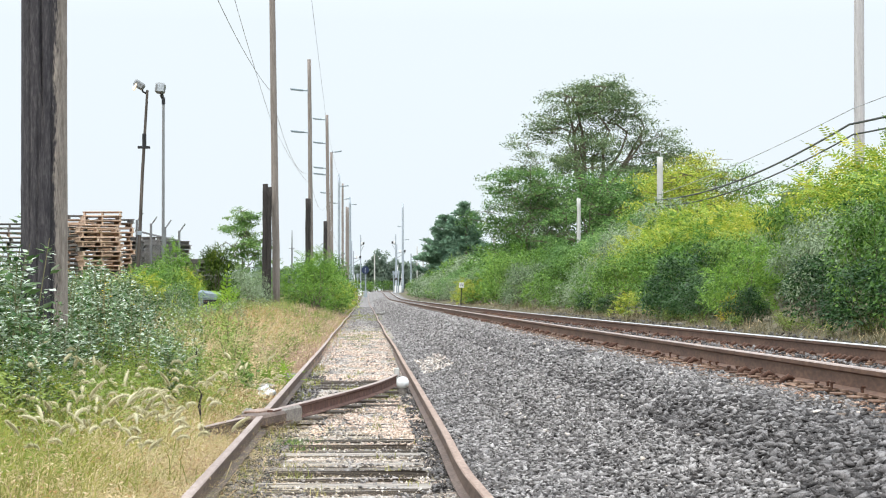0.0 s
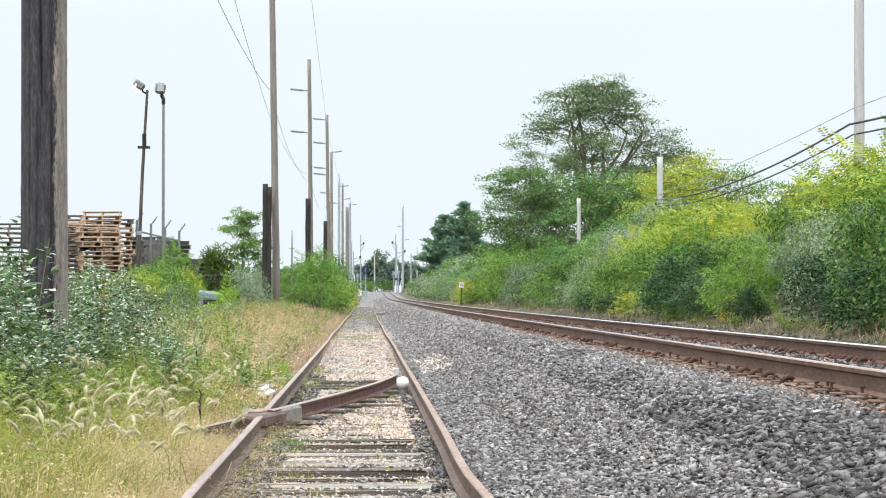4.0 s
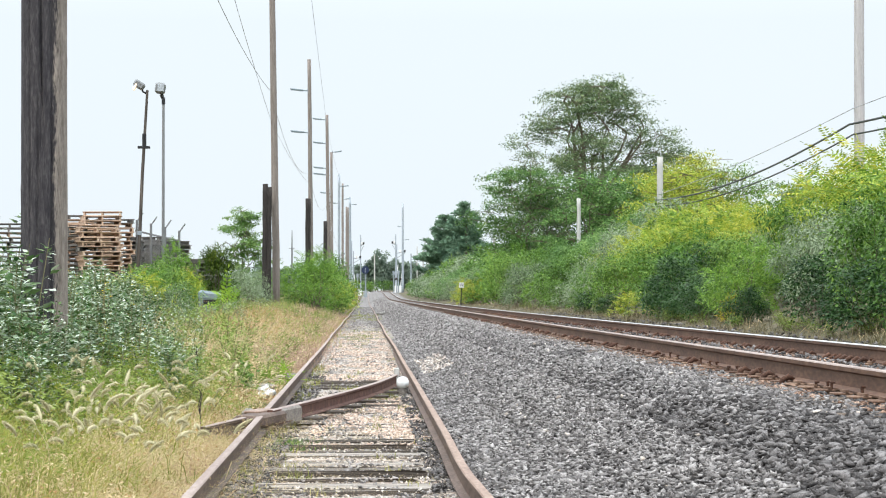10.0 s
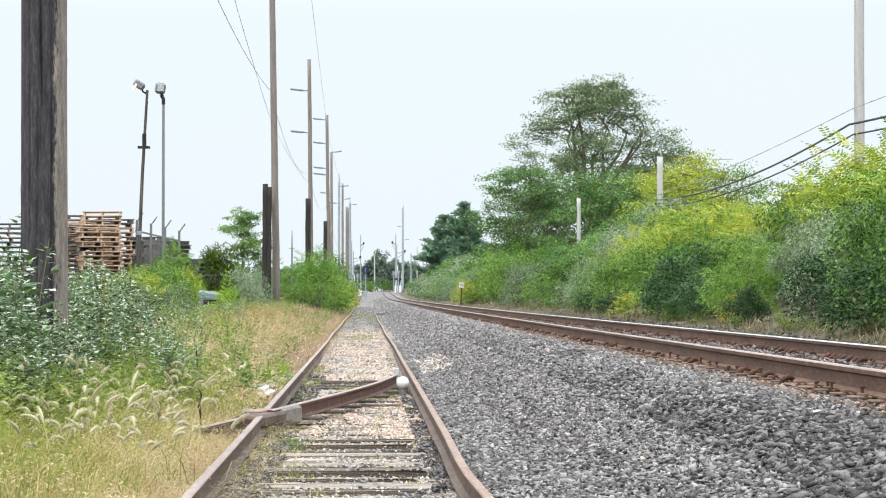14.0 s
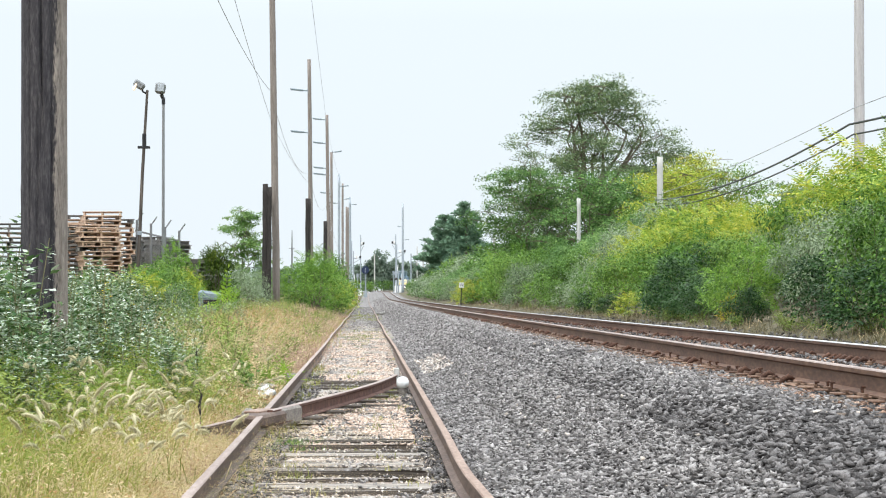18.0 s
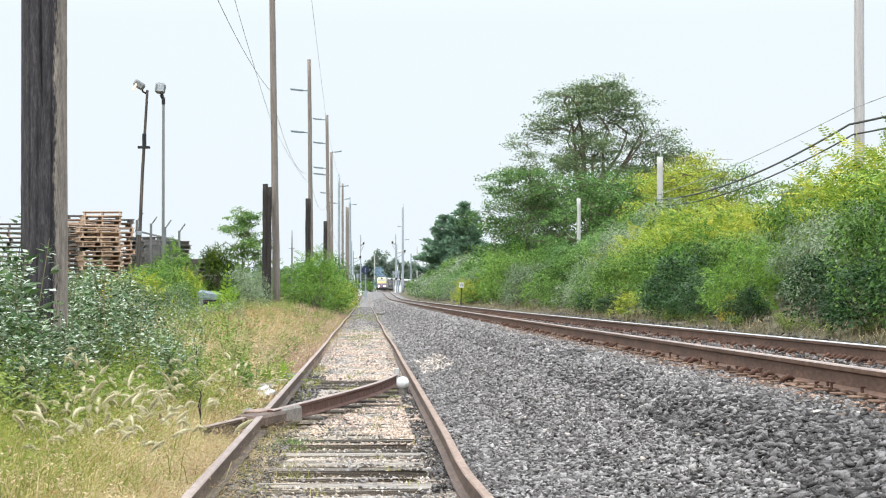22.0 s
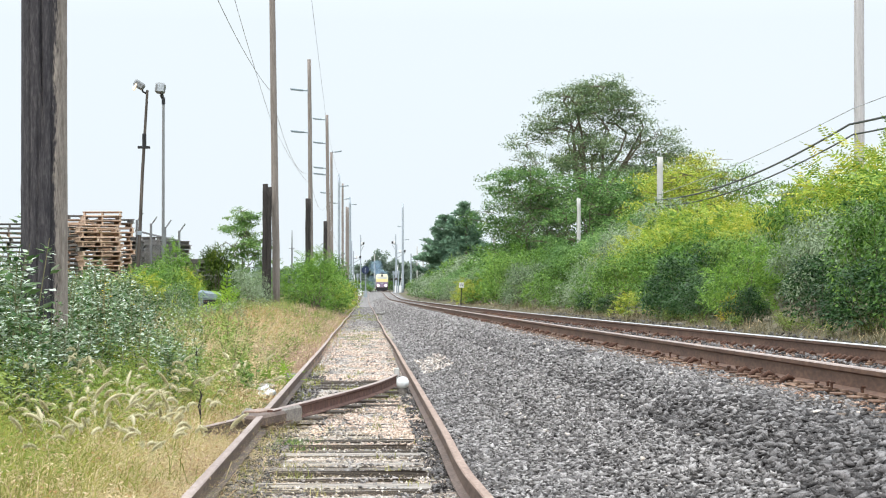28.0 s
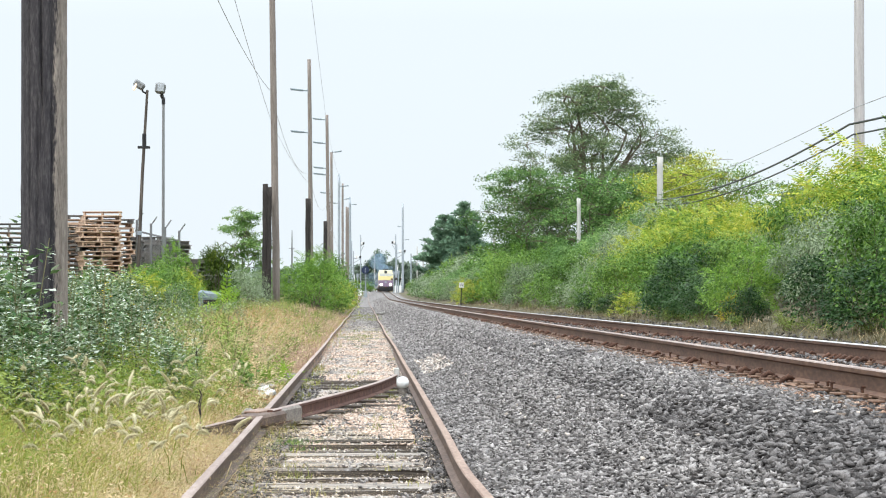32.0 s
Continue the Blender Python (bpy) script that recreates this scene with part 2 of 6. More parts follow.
# ---- leaves ----
def leaf_quads(p, d, n, length, width):
    """One folded leaf for each base p, direction d and face normal n."""
    d = d / np.linalg.norm(d, axis=1, keepdims=True)
    s = np.cross(d, n)
    s /= np.linalg.norm(s, axis=1, keepdims=True) + 1e-6
    n = np.cross(s, d)
    length, width = np.broadcast_to(length, len(p))[:, None], np.broadcast_to(width, len(p))[:, None]
    mid = p + d * length * 0.45 - n * length * 0.04
    v = np.stack([p, mid + s * width * 0.5, p + d * length - n * length * 0.14, mid - s * width * 0.5], axis=1)
    return v.reshape(-1, 3)


def quads(v):
    return np.arange(len(v), dtype=np.int32).reshape(-1, 4)


def unit(rng, n):
    v = rng.normal(size=(n, 3))
    return v / np.linalg.norm(v, axis=1, keepdims=True)


def clumps(rng, count, w, h, low=0.12):
    """Middles and sizes of leafy clumps that form the uneven outside of a dome w wide and h high."""
    out = []
    for i in range(count):
        a, z = rng.uniform(0, 2 * math.pi), rng.uniform(low, 1.0)
        deep = rng.uniform(0.72, 1.0) if i % 6 else rng.uniform(0.2, 0.6)
        reach = math.sqrt(max(0.05, 1 - (max(0.0, z - 0.3) / 0.72) ** 2)) * deep * rng.uniform(0.9, 1.12)
        out.append((math.cos(a) * reach * w * 0.44, math.sin(a) * reach * w * 0.44, z * h * rng.uniform(0.84, 1.0), rng.uniform(0.12, 0.24) * min(w, h)))
    return np.array(out)


def leafy(rng, cl, per, length, width, fold=0.45, droop=0.25):
    """Single leaves on clumps, lying like shingles on their upper sides."""
    k = np.repeat(np.arange(len(cl)), per)
    out = unit(rng, len(k))
    out[:, 2] = np.where(rng.uniform(0, 1, len(k)) < 0.75, np.abs(out[:, 2]), out[:, 2] * 0.6)
    rad = cl[k, 3] * np.cbrt(rng.uniform(0.35, 1.1, len(k)))
    p = cl[k, :3] + out * rad[:, None]
    d = out * 0.8 + unit(rng, len(k)) * fold
    d[:, 2] -= droop + 0.25
    n = unit(rng, len(k)) * 0.3 + out * 1.0 + np.array([0, 0, 0.55])
    sz = rng.uniform(0.65, 1.25, len(k))
    return leaf_quads(p, d, n, length * sz, width * sz)


def frondy(rng, cl, per, length, pairs=7):
    """Feathered leaves on clumps: leaflets in pairs along an arching stalk."""
    k = np.repeat(np.arange(len(cl)), per)
    m = len(k)
    out = unit(rng, m)
    out[:, 2] = np.abs(out[:, 2]) * 0.9 - 0.1
    p = cl[k, :3] + out * (cl[k, 3] * np.cbrt(rng.uniform(0.1, 1.0, m)))[:, None]
    d = out * 0.55 + unit(rng, m) * 0.7
    d[:, 2] += rng.uniform(-0.25, 0.25, m)
    d /= np.linalg.norm(d, axis=1, keepdims=True)
    side = np.cross(d, out * 0.7 + np.array([0, 0, 0.7]) + unit(rng, m) * 0.3)
    side /= np.linalg.norm(side, axis=1, keepdims=True) + 1e-6
    up = np.cross(side, d)
    size = length * rng.uniform(0.65, 1.15, m)
    parts = []
    for i in range(pairs + 1):
        t = (i + 0.6) / (pairs + 0.6)
        base = p + d * (size * t)[:, None] - up * (size * 0.32 * t * t)[:, None]
        ll = size * (0.25 - 0.14 * abs(t - 0.4)) * rng.uniform(0.8, 1.15, m)
        for sgn in (1, -1) if i < pairs else (0,):
            dd = side * sgn * 0.95 + d * (0.45 if sgn else 1.0) - up * 0.25
            parts.append(leaf_quads(base, dd, up, ll, ll * 0.36))
    return np.concatenate(parts)


def stems(rng, cl, w, h, r=0.02, most=14):
    """Bent woody stems from the root to the clumps."""
    s = Shape()
    for c in cl[:most]:
        q = Vector((rng.uniform(-0.12, 0.12) * w, rng.uniform(-0.12, 0.12) * w, -0.05))
        e = Vector(c[:3])
        mid = q.lerp(e, 0.5) + Vector((rng.uniform(-0.1, 0.1), rng.uniform(-0.1, 0.1), 0.12 * h))
        s.tube([q, q.lerp(mid, 0.6), mid, e], [r, r * 0.8, r * 0.6, r * 0.25], 5)
    return s


def bush(name, seed, w, h, style, material, label, count=26, per=70, size=0.1, slim=0.5, group=""):
    """A bush at the origin: stems and a crown."""
    rng = np.random.default_rng(seed)
    b = thing(name, (0, 0, 0), label, "bush", group)
    cl = clumps(rng, count, w, h)
    v = frondy(rng, cl, per, size) if style == "frond" else leafy(rng, cl, per, size, size * slim)
    part("crown", mesh_np("crown", v, quads(v)), material, b)
    part("wood", stems(rng, cl, w, h), M_BARK, b)
    return b


# ---- ground: one sheet to the horizon ----
def ground_material():
    m = bpy.data.materials.new("trackside_ground")
    m.use_nodes = True
    n, l = m.node_tree.nodes, m.node_tree.links
    p = n["Principled BSDF"]
    p.inputs["Roughness"].default_value, p.inputs["Specular IOR Level"].default_value = 0.95, 0.2
    tc, sep = n.new("ShaderNodeTexCoord"), n.new("ShaderNodeSeparateXYZ")
    l.new(tc.outputs["Object"], sep.inputs[0])

    across = n.new("ShaderNodeMapping")
    across.inputs["Scale"].default_value = (0.5, 2.4, 1)
    l.new(tc.outputs["Object"], across.inputs["Vector"])

    def noise_tex(scale, detail=6.0, banded=False):
        t = n.new("ShaderNodeTexNoise")
        t.inputs["Scale"].default_value, t.inputs["Detail"].default_value = scale, detail
        l.new(across.outputs[0] if banded else tc.outputs["Object"], t.inputs["Vector"])
        return t.outputs["Fac"]

    def ramp(fac, stops):
        r = n.new("ShaderNodeValToRGB")
        e = r.color_ramp.elements
        while len(e) < len(stops):
            e.new(0.5)
        for el, (pos, c) in zip(e, stops):
            el.position, el.color = pos, (*c, 1)
        l.new(fac, r.inputs[0])
        return r.outputs[0]

    def step(value, a, b):
        r = n.new("ShaderNodeMapRange")
        r.interpolation_type = "SMOOTHSTEP"
        r.inputs["From Min"].default_value, r.inputs["From Max"].default_value = a, b
        l.new(value, r.inputs["Value"])
        return r.outputs[0]

    def mix(fac, a, b):
        x = n.new("ShaderNodeMixRGB")
        l.new(fac, x.inputs[0])
        l.new(a, x.inputs[1])
        l.new(b, x.inputs[2])
        return x.outputs[0]

    edge = n.new("ShaderNodeMath")
    edge.operation = "MULTIPLY_ADD"
    edge.inputs[1].default_value = 0.5
    l.new(noise_tex(1.7), edge.inputs[0])
    l.new(sep.outputs["X"], edge.inputs[2])
    x = edge.outputs[0]
    soil = ramp(noise_tex(0.8), [(0.3, (0.05, 0.05, 0.022)), (0.5, (0.12, 0.10, 0.045)), (0.7, (0.18, 0.13, 0.07))])
    vor = n.new("ShaderNodeTexVoronoi")
    vor.inputs["Scale"].default_value = 22.0
    l.new(tc.outputs["Object"], vor.inputs["Vector"])
    stone = ramp(vor.outputs["Color"], [(0.0, (0.085, 0.079, 0.076)), (0.5, (0.175, 0.163, 0.158)), (1.0, (0.31, 0.292, 0.285))])
    vor2 = n.new("ShaderNodeTexVoronoi")
    vor2.inputs["Scale"].default_value = 30.0
    l.new(tc.outputs["Object"], vor2.inputs["Vector"])
    bed_dark = ramp(vor2.outputs["Color"], [(0.0, (0.1, 0.092, 0.086)), (0.5, (0.25, 0.232, 0.218)), (1.0, (0.5, 0.47, 0.445))])
    bed_tan = ramp(vor2.outputs["Color"], [(0.0, (0.28, 0.21, 0.17)), (0.6, (0.46, 0.38, 0.32)), (1.0, (0.62, 0.54, 0.48))])
    bed = mix(step(noise_tex(1.1, 6.0, True), 0.46, 0.56), bed_dark, bed_tan)
    wood = ramp(noise_tex(14.0), [(0.3, (0.06, 0.05, 0.042)), (0.6, (0.2, 0.175, 0.15))])
    bed = mix(step(noise_tex(0.8, 4.0, True), 0.58, 0.63), bed, wood)
    moss = ramp(noise_tex(6.0), [(0.3, (0.07, 0.075, 0.035)), (0.6, (0.16, 0.15, 0.08))])
    bed = mix(step(noise_tex(0.9, 9.0), 0.55, 0.64), bed, moss)
    bed = mix(step(sep.outputs["Y"], 95, 150), bed, stone)
    shoulder = ramp(noise_tex(1.2), [(0.3, (0.06, 0.056, 0.03)), (0.55, (0.11, 0.095, 0.06)), (0.75, (0.17, 0.145, 0.105))])
    col = mix(step(x, -0.95, -0.6), soil, bed)
    col = mix(step(x, 0.75, 1.2), col, stone)
    col = mix(step(x, 5.7, 6.3), col, shoulder)
    l.new(col, p.inputs["Base Color"])
    b = n.new("ShaderNodeBump")
    b.inputs["Strength"].default_value, b.inputs["Distance"].default_value = 0.8, 0.03
    l.new(vor.outputs["Distance"], b.inputs["Height"])
    l.new(b.outputs[0], p.inputs["Normal"])
    return m


M_GROUND = ground_material()


def build_ground():
    xs = np.concatenate([-np.geomspace(2600, 14, 26), np.arange(-12, 16, 0.25), np.geomspace(16, 2600, 26)])
    ys = np.concatenate([[-400, -150, -60, -20], np.arange(-5, 60, 0.4), np.geomspace(60, 4200, 120)])
    gx, gy = np.meshgrid(xs, ys)
    gz = ground_height(gx, gy)
    rng = np.random.default_rng(5)
    rough = rng.normal(size=gz.shape) * np.where((gx > -0.9) & (gx < 6.2), 0.005, 0.018) * (np.abs(gx) < 14) * (gy < 120)
    gz = gz - 0.014 * ((gx > 0.55) & (gx < 6.2))
    v = np.stack([gx, gy, gz + rough], axis=-1).reshape(-1, 3)
    a, b = len(ys), len(xs)
    i = (np.arange(a - 1)[:, None] * b + np.arange(b - 1)[None]).reshape(-1)
    f = np.stack([i, i + 1, i + b + 1, i + b], axis=1)
    ob = new("ground", mesh_np("ground", v, f, [M_GROUND], True))
    tagged(ob, "trackside ground of dry soil, old gravel and ballast", "ground", kind="structure")


build_ground()


# ---- loose stones ----
def stones(name, label, seed, n, xr, yr, size, material, sink=0.18, lift=0.0, flat=0.75, patch=0.0, fade=0.0):
    """Angular stones strewn over the ground; nearer to the start of yr they lie denser."""
    rng = np.random.default_rng(seed)
    base = np.array([(1, 0.1, -.2), (-.2, 1, -.25), (-1, -.1, .1), (.15, -1, .2), (.25, .2, .9), (-.2, -.15, -.9)])
    tri = np.array([(0, 1, 4), (1, 2, 4), (2, 3, 4), (3, 0, 4), (1, 0, 5), (2, 1, 5), (3, 2, 5), (0, 3, 5)])
    u = rng.uniform(0, 1, n)
    y = yr[0] * (yr[1] / yr[0]) ** u
    x = rng.uniform(*xr, n)
    if patch:
        keep = np.array([noise.noise((a * 2.2, b * 0.8, seed * 1.3)) * 0.5 + 0.5 + rng.normal(0, 0.05) > patch for a, b in zip(x, y)])
        x, y = x[keep], y[keep]
        n = len(x)
    if fade:
        # they thin out towards the near end
        keep = rng.uniform(0, 1, n) < smooth_step(yr[0], yr[0] * fade, y)
        x, y = x[keep], y[keep]
        n = len(x)
    z = ground_height(x, y)
    s = size * np.clip(rng.lognormal(0, 0.32, n), 0.4, 1.9)
    q = rng.normal(size=(n, 4))
    q /= np.linalg.norm(q, axis=1, keepdims=True)
    a, b, c, d = q.T
    rot = np.stack([1 - 2 * (c * c + d * d), 2 * (b * c - a * d), 2 * (b * d + a * c), 2 * (b * c + a * d), 1 - 2 * (b * b + d * d), 2 * (c * d - a * b),
                    2 * (b * d - a * c), 2 * (c * d + a * b), 1 - 2 * (b * b + c * c)], axis=1).reshape(n, 3, 3)
    shape = base[None] * rng.uniform(0.6, 1.35, (n, 6, 3)) * np.array([1.25, 0.8, 0.5])
    v = np.einsum("nij,nkj->nki", rot, shape) * (s / 2)[:, None, None]
    v[:, :, 2] *= flat
    v += np.stack([x, y, z + s * (0.5 - sink) * flat + lift], axis=1)[:, None]
    f = (np.arange(n)[:, None, None] * 6 + tri[None]).reshape(-1, 3)
    ob = new(name, mesh_np(name, v.reshape(-1, 3), f, [material]))
    return tagged(ob, label, "gravel", kind="stuff")


def stone_material(name, colors):
    m = mat(name, colors, 30, 0.9, 0, 0.5, spec=0.2)
    n, l = m.node_tree.nodes, m.node_tree.links
    geo = n.new("ShaderNodeNewGeometry")
    ramp = next(x for x in n if x.type == "VALTORGB")
    mixer = n.new("ShaderNodeMath")
    mixer.operation = "MULTIPLY_ADD"
    mixer.inputs[1].default_value = 0.4
    old = ramp.inputs[0].links[0].from_socket
    l.new(geo.outputs["Random Per Island"], mixer.inputs[0])
    l.new(old, mixer.inputs[2])
    less = n.new("ShaderNodeMath")
    less.operation = "SUBTRACT"
    less.inputs[1].default_value = 0.2
    l.new(mixer.outputs[0], less.inputs[0])
    l.new(less.outputs[0], ramp.inputs[0])
    return m


M_STONE = stone_material("grey_ballast", [(0.027, 0.0245, 0.024), (0.078, 0.0715, 0.070), (0.145, 0.1345, 0.132), (0.245, 0.229, 0.224)])
M_LIGHT_STONE = stone_material("light_grey_ballast", [(0.09, 0.083, 0.08), (0.19, 0.176, 0.171), (0.30, 0.281, 0.272), (0.41, 0.384, 0.372)])
M_SAND_STONE = stone_material("sandy_gravel", [(0.40, 0.27, 0.205), (0.58, 0.425, 0.335), (0.74, 0.585, 0.48), (0.83, 0.71, 0.62)])
M_PALE_STONE = stone_material("pale_gravel", [(0.22, 0.185, 0.16), (0.42, 0.355, 0.305), (0.58, 0.51, 0.45), (0.74, 0.69, 0.64)])


# ---- rails ----
def rail_profile(h):
    w = h * 0.42
    return [(-w, 0), (w, 0), (w, h * .07), (w * .2, h * .17), (w * .16, h * .70), (w * .48, h * .78), (w * .5, h * .95), (w * .38, h),
            (-w * .38, h), (-w * .5, h * .95), (-w * .48, h * .78), (-w * .16, h * .70), (-w * .2, h * .17), (-w, h * .07)]


def rail_mesh(name, pts, h, mats, head=True):
    """A rail with its foot along the points; the running surface takes the second material."""
    prof = rail_profile(h)
    n = len(prof)
    v, f, mi = [], [], []
    for i, (x, y, z) in enumerate(pts):
        x0, y0, _ = pts[max(0, i - 1)]
        x1, y1, _ = pts[min(len(pts) - 1, i + 1)]
        d = Vector((x1 - x0, y1 - y0)).normalized()
        v += [(x + a * d.y, y - a * d.x, z + b) for a, b in prof]
    for i in range(len(pts) - 1):
        for k in range(n):
            j = (k + 1) % n
            f.append((i * n + k, i * n + j, (i + 1) * n + j, (i + 1) * n + k))
            mi.append(1 if k in (6, 7, 8) and head else 0)
    f += [tuple(range(n))[::-1], tuple(range((len(pts) - 1) * n, len(pts) * n))]
    mi += [0, 0]
    me = bpy.data.meshes.new(name)
    me.from_pydata(v, [], f)
    for m in mats:
        me.materials.append(m)
    me.polygons.foreach_set("material_index", mi)
    me.update()
    return me


def siding_path(side):
    rng = np.random.default_rng(11 + side)
    ys = np.concatenate([np.arange(-60, 60, 1.0), np.geomspace(60, 420, 60)])
    wob = np.convolve(rng.normal(0, 1, len(ys) + 8), np.ones(9) / 9, "valid") * 0.005
    dip = np.convolve(rng.normal(0, 1, len(ys) + 8), np.ones(9) / 9, "valid") * 0.005
    dip *= smooth_step(18, 40, ys)
    kick = (0.05 * smooth_step(13.6, 10.6, ys) - 0.012 * smooth_step(17, 14, ys)) * (side > 0)
    wob = wob * 0.5 + kick
    return [(siding_line(y) + side * GAUGE / 2 + w, y, RAIL_SIDING - 0.135 + d + float(siding_rise(y))) for y, w, d in zip(ys, wob, dip)]


siding = thing("siding_track", (0, 0, 0), "old rusty siding track with weathered wooden ties", "railway track", kind="structure")
for side in (-1, 1):
    part("rail", rail_mesh("rail", siding_path(side), 0.135, [M_OLD_RAIL, M_WORN_HEAD if side < 0 else M_RUSTY_HEAD]), None, siding, "worn rusty steel rail")

main = thing("main_track", (0, 0, 0), "main railway track with rust-brown rails on ballast", "railway track", kind="structure")
for side in (-1, 1):
    pts = []
    for s in np.concatenate([np.arange(-60, 60, 2.0), np.geomspace(60, 1500, 110)]):
        cx, cy, a = main_line(s)
        o = side * GAUGE / 2
        pts.append((cx + o * math.cos(a), cy - o * math.sin(a), RAIL_MAIN - 0.152 + float(main_rise(cy))))
    part("rail", rail_mesh("rail", pts, 0.152, [M_RUST_RAIL, M_WORN_HEAD if side < 0 else M_SHINE]), None, main,
         "rail with a dull worn head" if side < 0 else "rail with a polished bright head")

# ---- poles ----
def old_pole_material():
    """Old pole: bluish black on one side, brown on the other, streaked along the grain."""
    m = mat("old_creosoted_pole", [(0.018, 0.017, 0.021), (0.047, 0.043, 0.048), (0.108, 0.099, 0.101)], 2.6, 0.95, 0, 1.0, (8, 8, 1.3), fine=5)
    n, l = m.node_tree.nodes, m.node_tree.links
    p = n["Principled BSDF"]
    dark = p.inputs["Base Color"].links[0].from_socket
    fac = next(x for x in n if x.type == "VALTORGB").inputs[0].links[0].from_socket
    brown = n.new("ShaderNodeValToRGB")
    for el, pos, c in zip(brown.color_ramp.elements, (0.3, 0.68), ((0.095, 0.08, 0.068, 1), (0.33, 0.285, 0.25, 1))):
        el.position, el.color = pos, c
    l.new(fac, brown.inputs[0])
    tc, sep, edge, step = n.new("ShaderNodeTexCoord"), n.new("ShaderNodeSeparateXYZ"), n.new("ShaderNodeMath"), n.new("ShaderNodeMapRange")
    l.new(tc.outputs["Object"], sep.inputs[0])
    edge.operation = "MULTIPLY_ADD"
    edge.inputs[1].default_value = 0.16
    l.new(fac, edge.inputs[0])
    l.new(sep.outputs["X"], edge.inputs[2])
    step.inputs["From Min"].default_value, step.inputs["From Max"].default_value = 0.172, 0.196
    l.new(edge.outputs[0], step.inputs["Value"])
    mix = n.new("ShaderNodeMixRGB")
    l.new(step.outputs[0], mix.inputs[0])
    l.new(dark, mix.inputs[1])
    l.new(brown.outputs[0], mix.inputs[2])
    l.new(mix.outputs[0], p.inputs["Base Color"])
    return m


def cracked_shaft(h, r0, r1, lean, seed):
    """A thick old shaft with long drying cracks and knots."""
    rng = np.random.default_rng(seed)
    n, rows = 150, 170
    cracks = [(rng.uniform(0, 2 * math.pi), rng.uniform(0, h), rng.uniform(1.0, 4.0), rng.uniform(0.02, 0.05)) for i in range(26)]
    cracks += [(-1.55, 3.75, 2.5, 0.03), (-1.74, 1.55, 2.0, 0.03), (-1.12, 2.2, 3.6, 0.025)]
    knots = [(rng.uniform(0, 2 * math.pi), rng.uniform(0, h)) for i in range(40)]
    v = []
    for i in range(rows):
        t = i / (rows - 1)
        z = -0.3 + (h + 0.3) * t
        for k in range(n):
            a = 2 * math.pi * k / n
            r = (r0 + (r1 - r0) * t) * (1 + 0.02 * noise.noise((math.cos(a) * 2, math.sin(a) * 2, z * 0.5)))
            for ca, cz, cl, cw in cracks:
                da = abs((a - ca + 0.03 * math.sin(z * 2.1) + math.pi) % (2 * math.pi) - math.pi)
                if da < cw * 2.2 and abs(z - cz) < cl / 2:
                    r -= 0.024 * (1 - da / (cw * 2.2))
            for ka, kz in knots:
                da = abs((a - ka + math.pi) % (2 * math.pi) - math.pi) * r
                d = math.hypot(da, (z - kz) * 0.6)
                if d < 0.04:
                    r += 0.006 * (1 - d / 0.04)
            v.append((lean[0] * t + r * math.cos(a), lean[1] * t + r * math.sin(a), z))
    i, k = np.meshgrid(np.arange(rows - 1), np.arange(n), indexing="ij")
    j = (k + 1) % n
    f = np.stack([i * n + k, i * n + j, (i + 1) * n + j, (i + 1) * n + k], axis=-1).reshape(-1, 4)
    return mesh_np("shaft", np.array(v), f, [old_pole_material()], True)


def pole_shape(h, r0, r1, lean=(0, 0), n=14, seed=0):
    rng = np.random.default_rng(seed)
    s = Shape()
    pts, rad = [], []
    for i in range(13):
        t = i / 12
        pts.append((lean[0] * t + rng.normal(0, 0.006), lean[1] * t, -0.3 + (h + 0.3) * t))
        rad.append((r0 + (r1 - r0) * t) * rng.uniform(0.985, 1.015))
    return s.tube(pts, rad, n)


def utility_pole(at, h, r0, r1, material, label, arms=(), lean=(0, 0), seed=0):
    """arms: (height, reach to the left (-) or right (+)) of slim post insulators."""
    p = thing("utility_pole", at, label, "utility pole", "poles along the line")
    me = cracked_shaft(h, r0, r1, lean, seed) if r1 > 0.18 else pole_shape(h, r0, r1, lean, seed=seed).mesh("shaft", material, True)
    part("shaft", me, None, p)
    for z, reach in arms:
        t = z / h
        x0 = lean[0] * t
        s = Shape()
        a, b = x0 + math.copysign(r1 * 0.8, reach), x0 + reach
        pts, rad = [], []
        for i in range(17):
            u = i / 16
            pts.append((a + (b - a) * u, 0, z + 0.10 * u))
            rad.append(0.035 if u < 0.3 else (0.075 if i % 2 else 0.05))
        s.tube(pts, rad, 8)
        arm = part("insulator_arm", s, M_INSULATOR, p, "grey ribbed post insulator")
        part("clamp", Shape().box(b, 0, z + 0.13, 0.10, 0.10, 0.08, 0.015), M_STEEL, arm)
        part("bracket", Shape().box(a, 0, z, 0.08, 0.16, 0.3, 0.02), M_STEEL, arm)
    return p


def g(x, y):
    return float(ground_height(x, y))


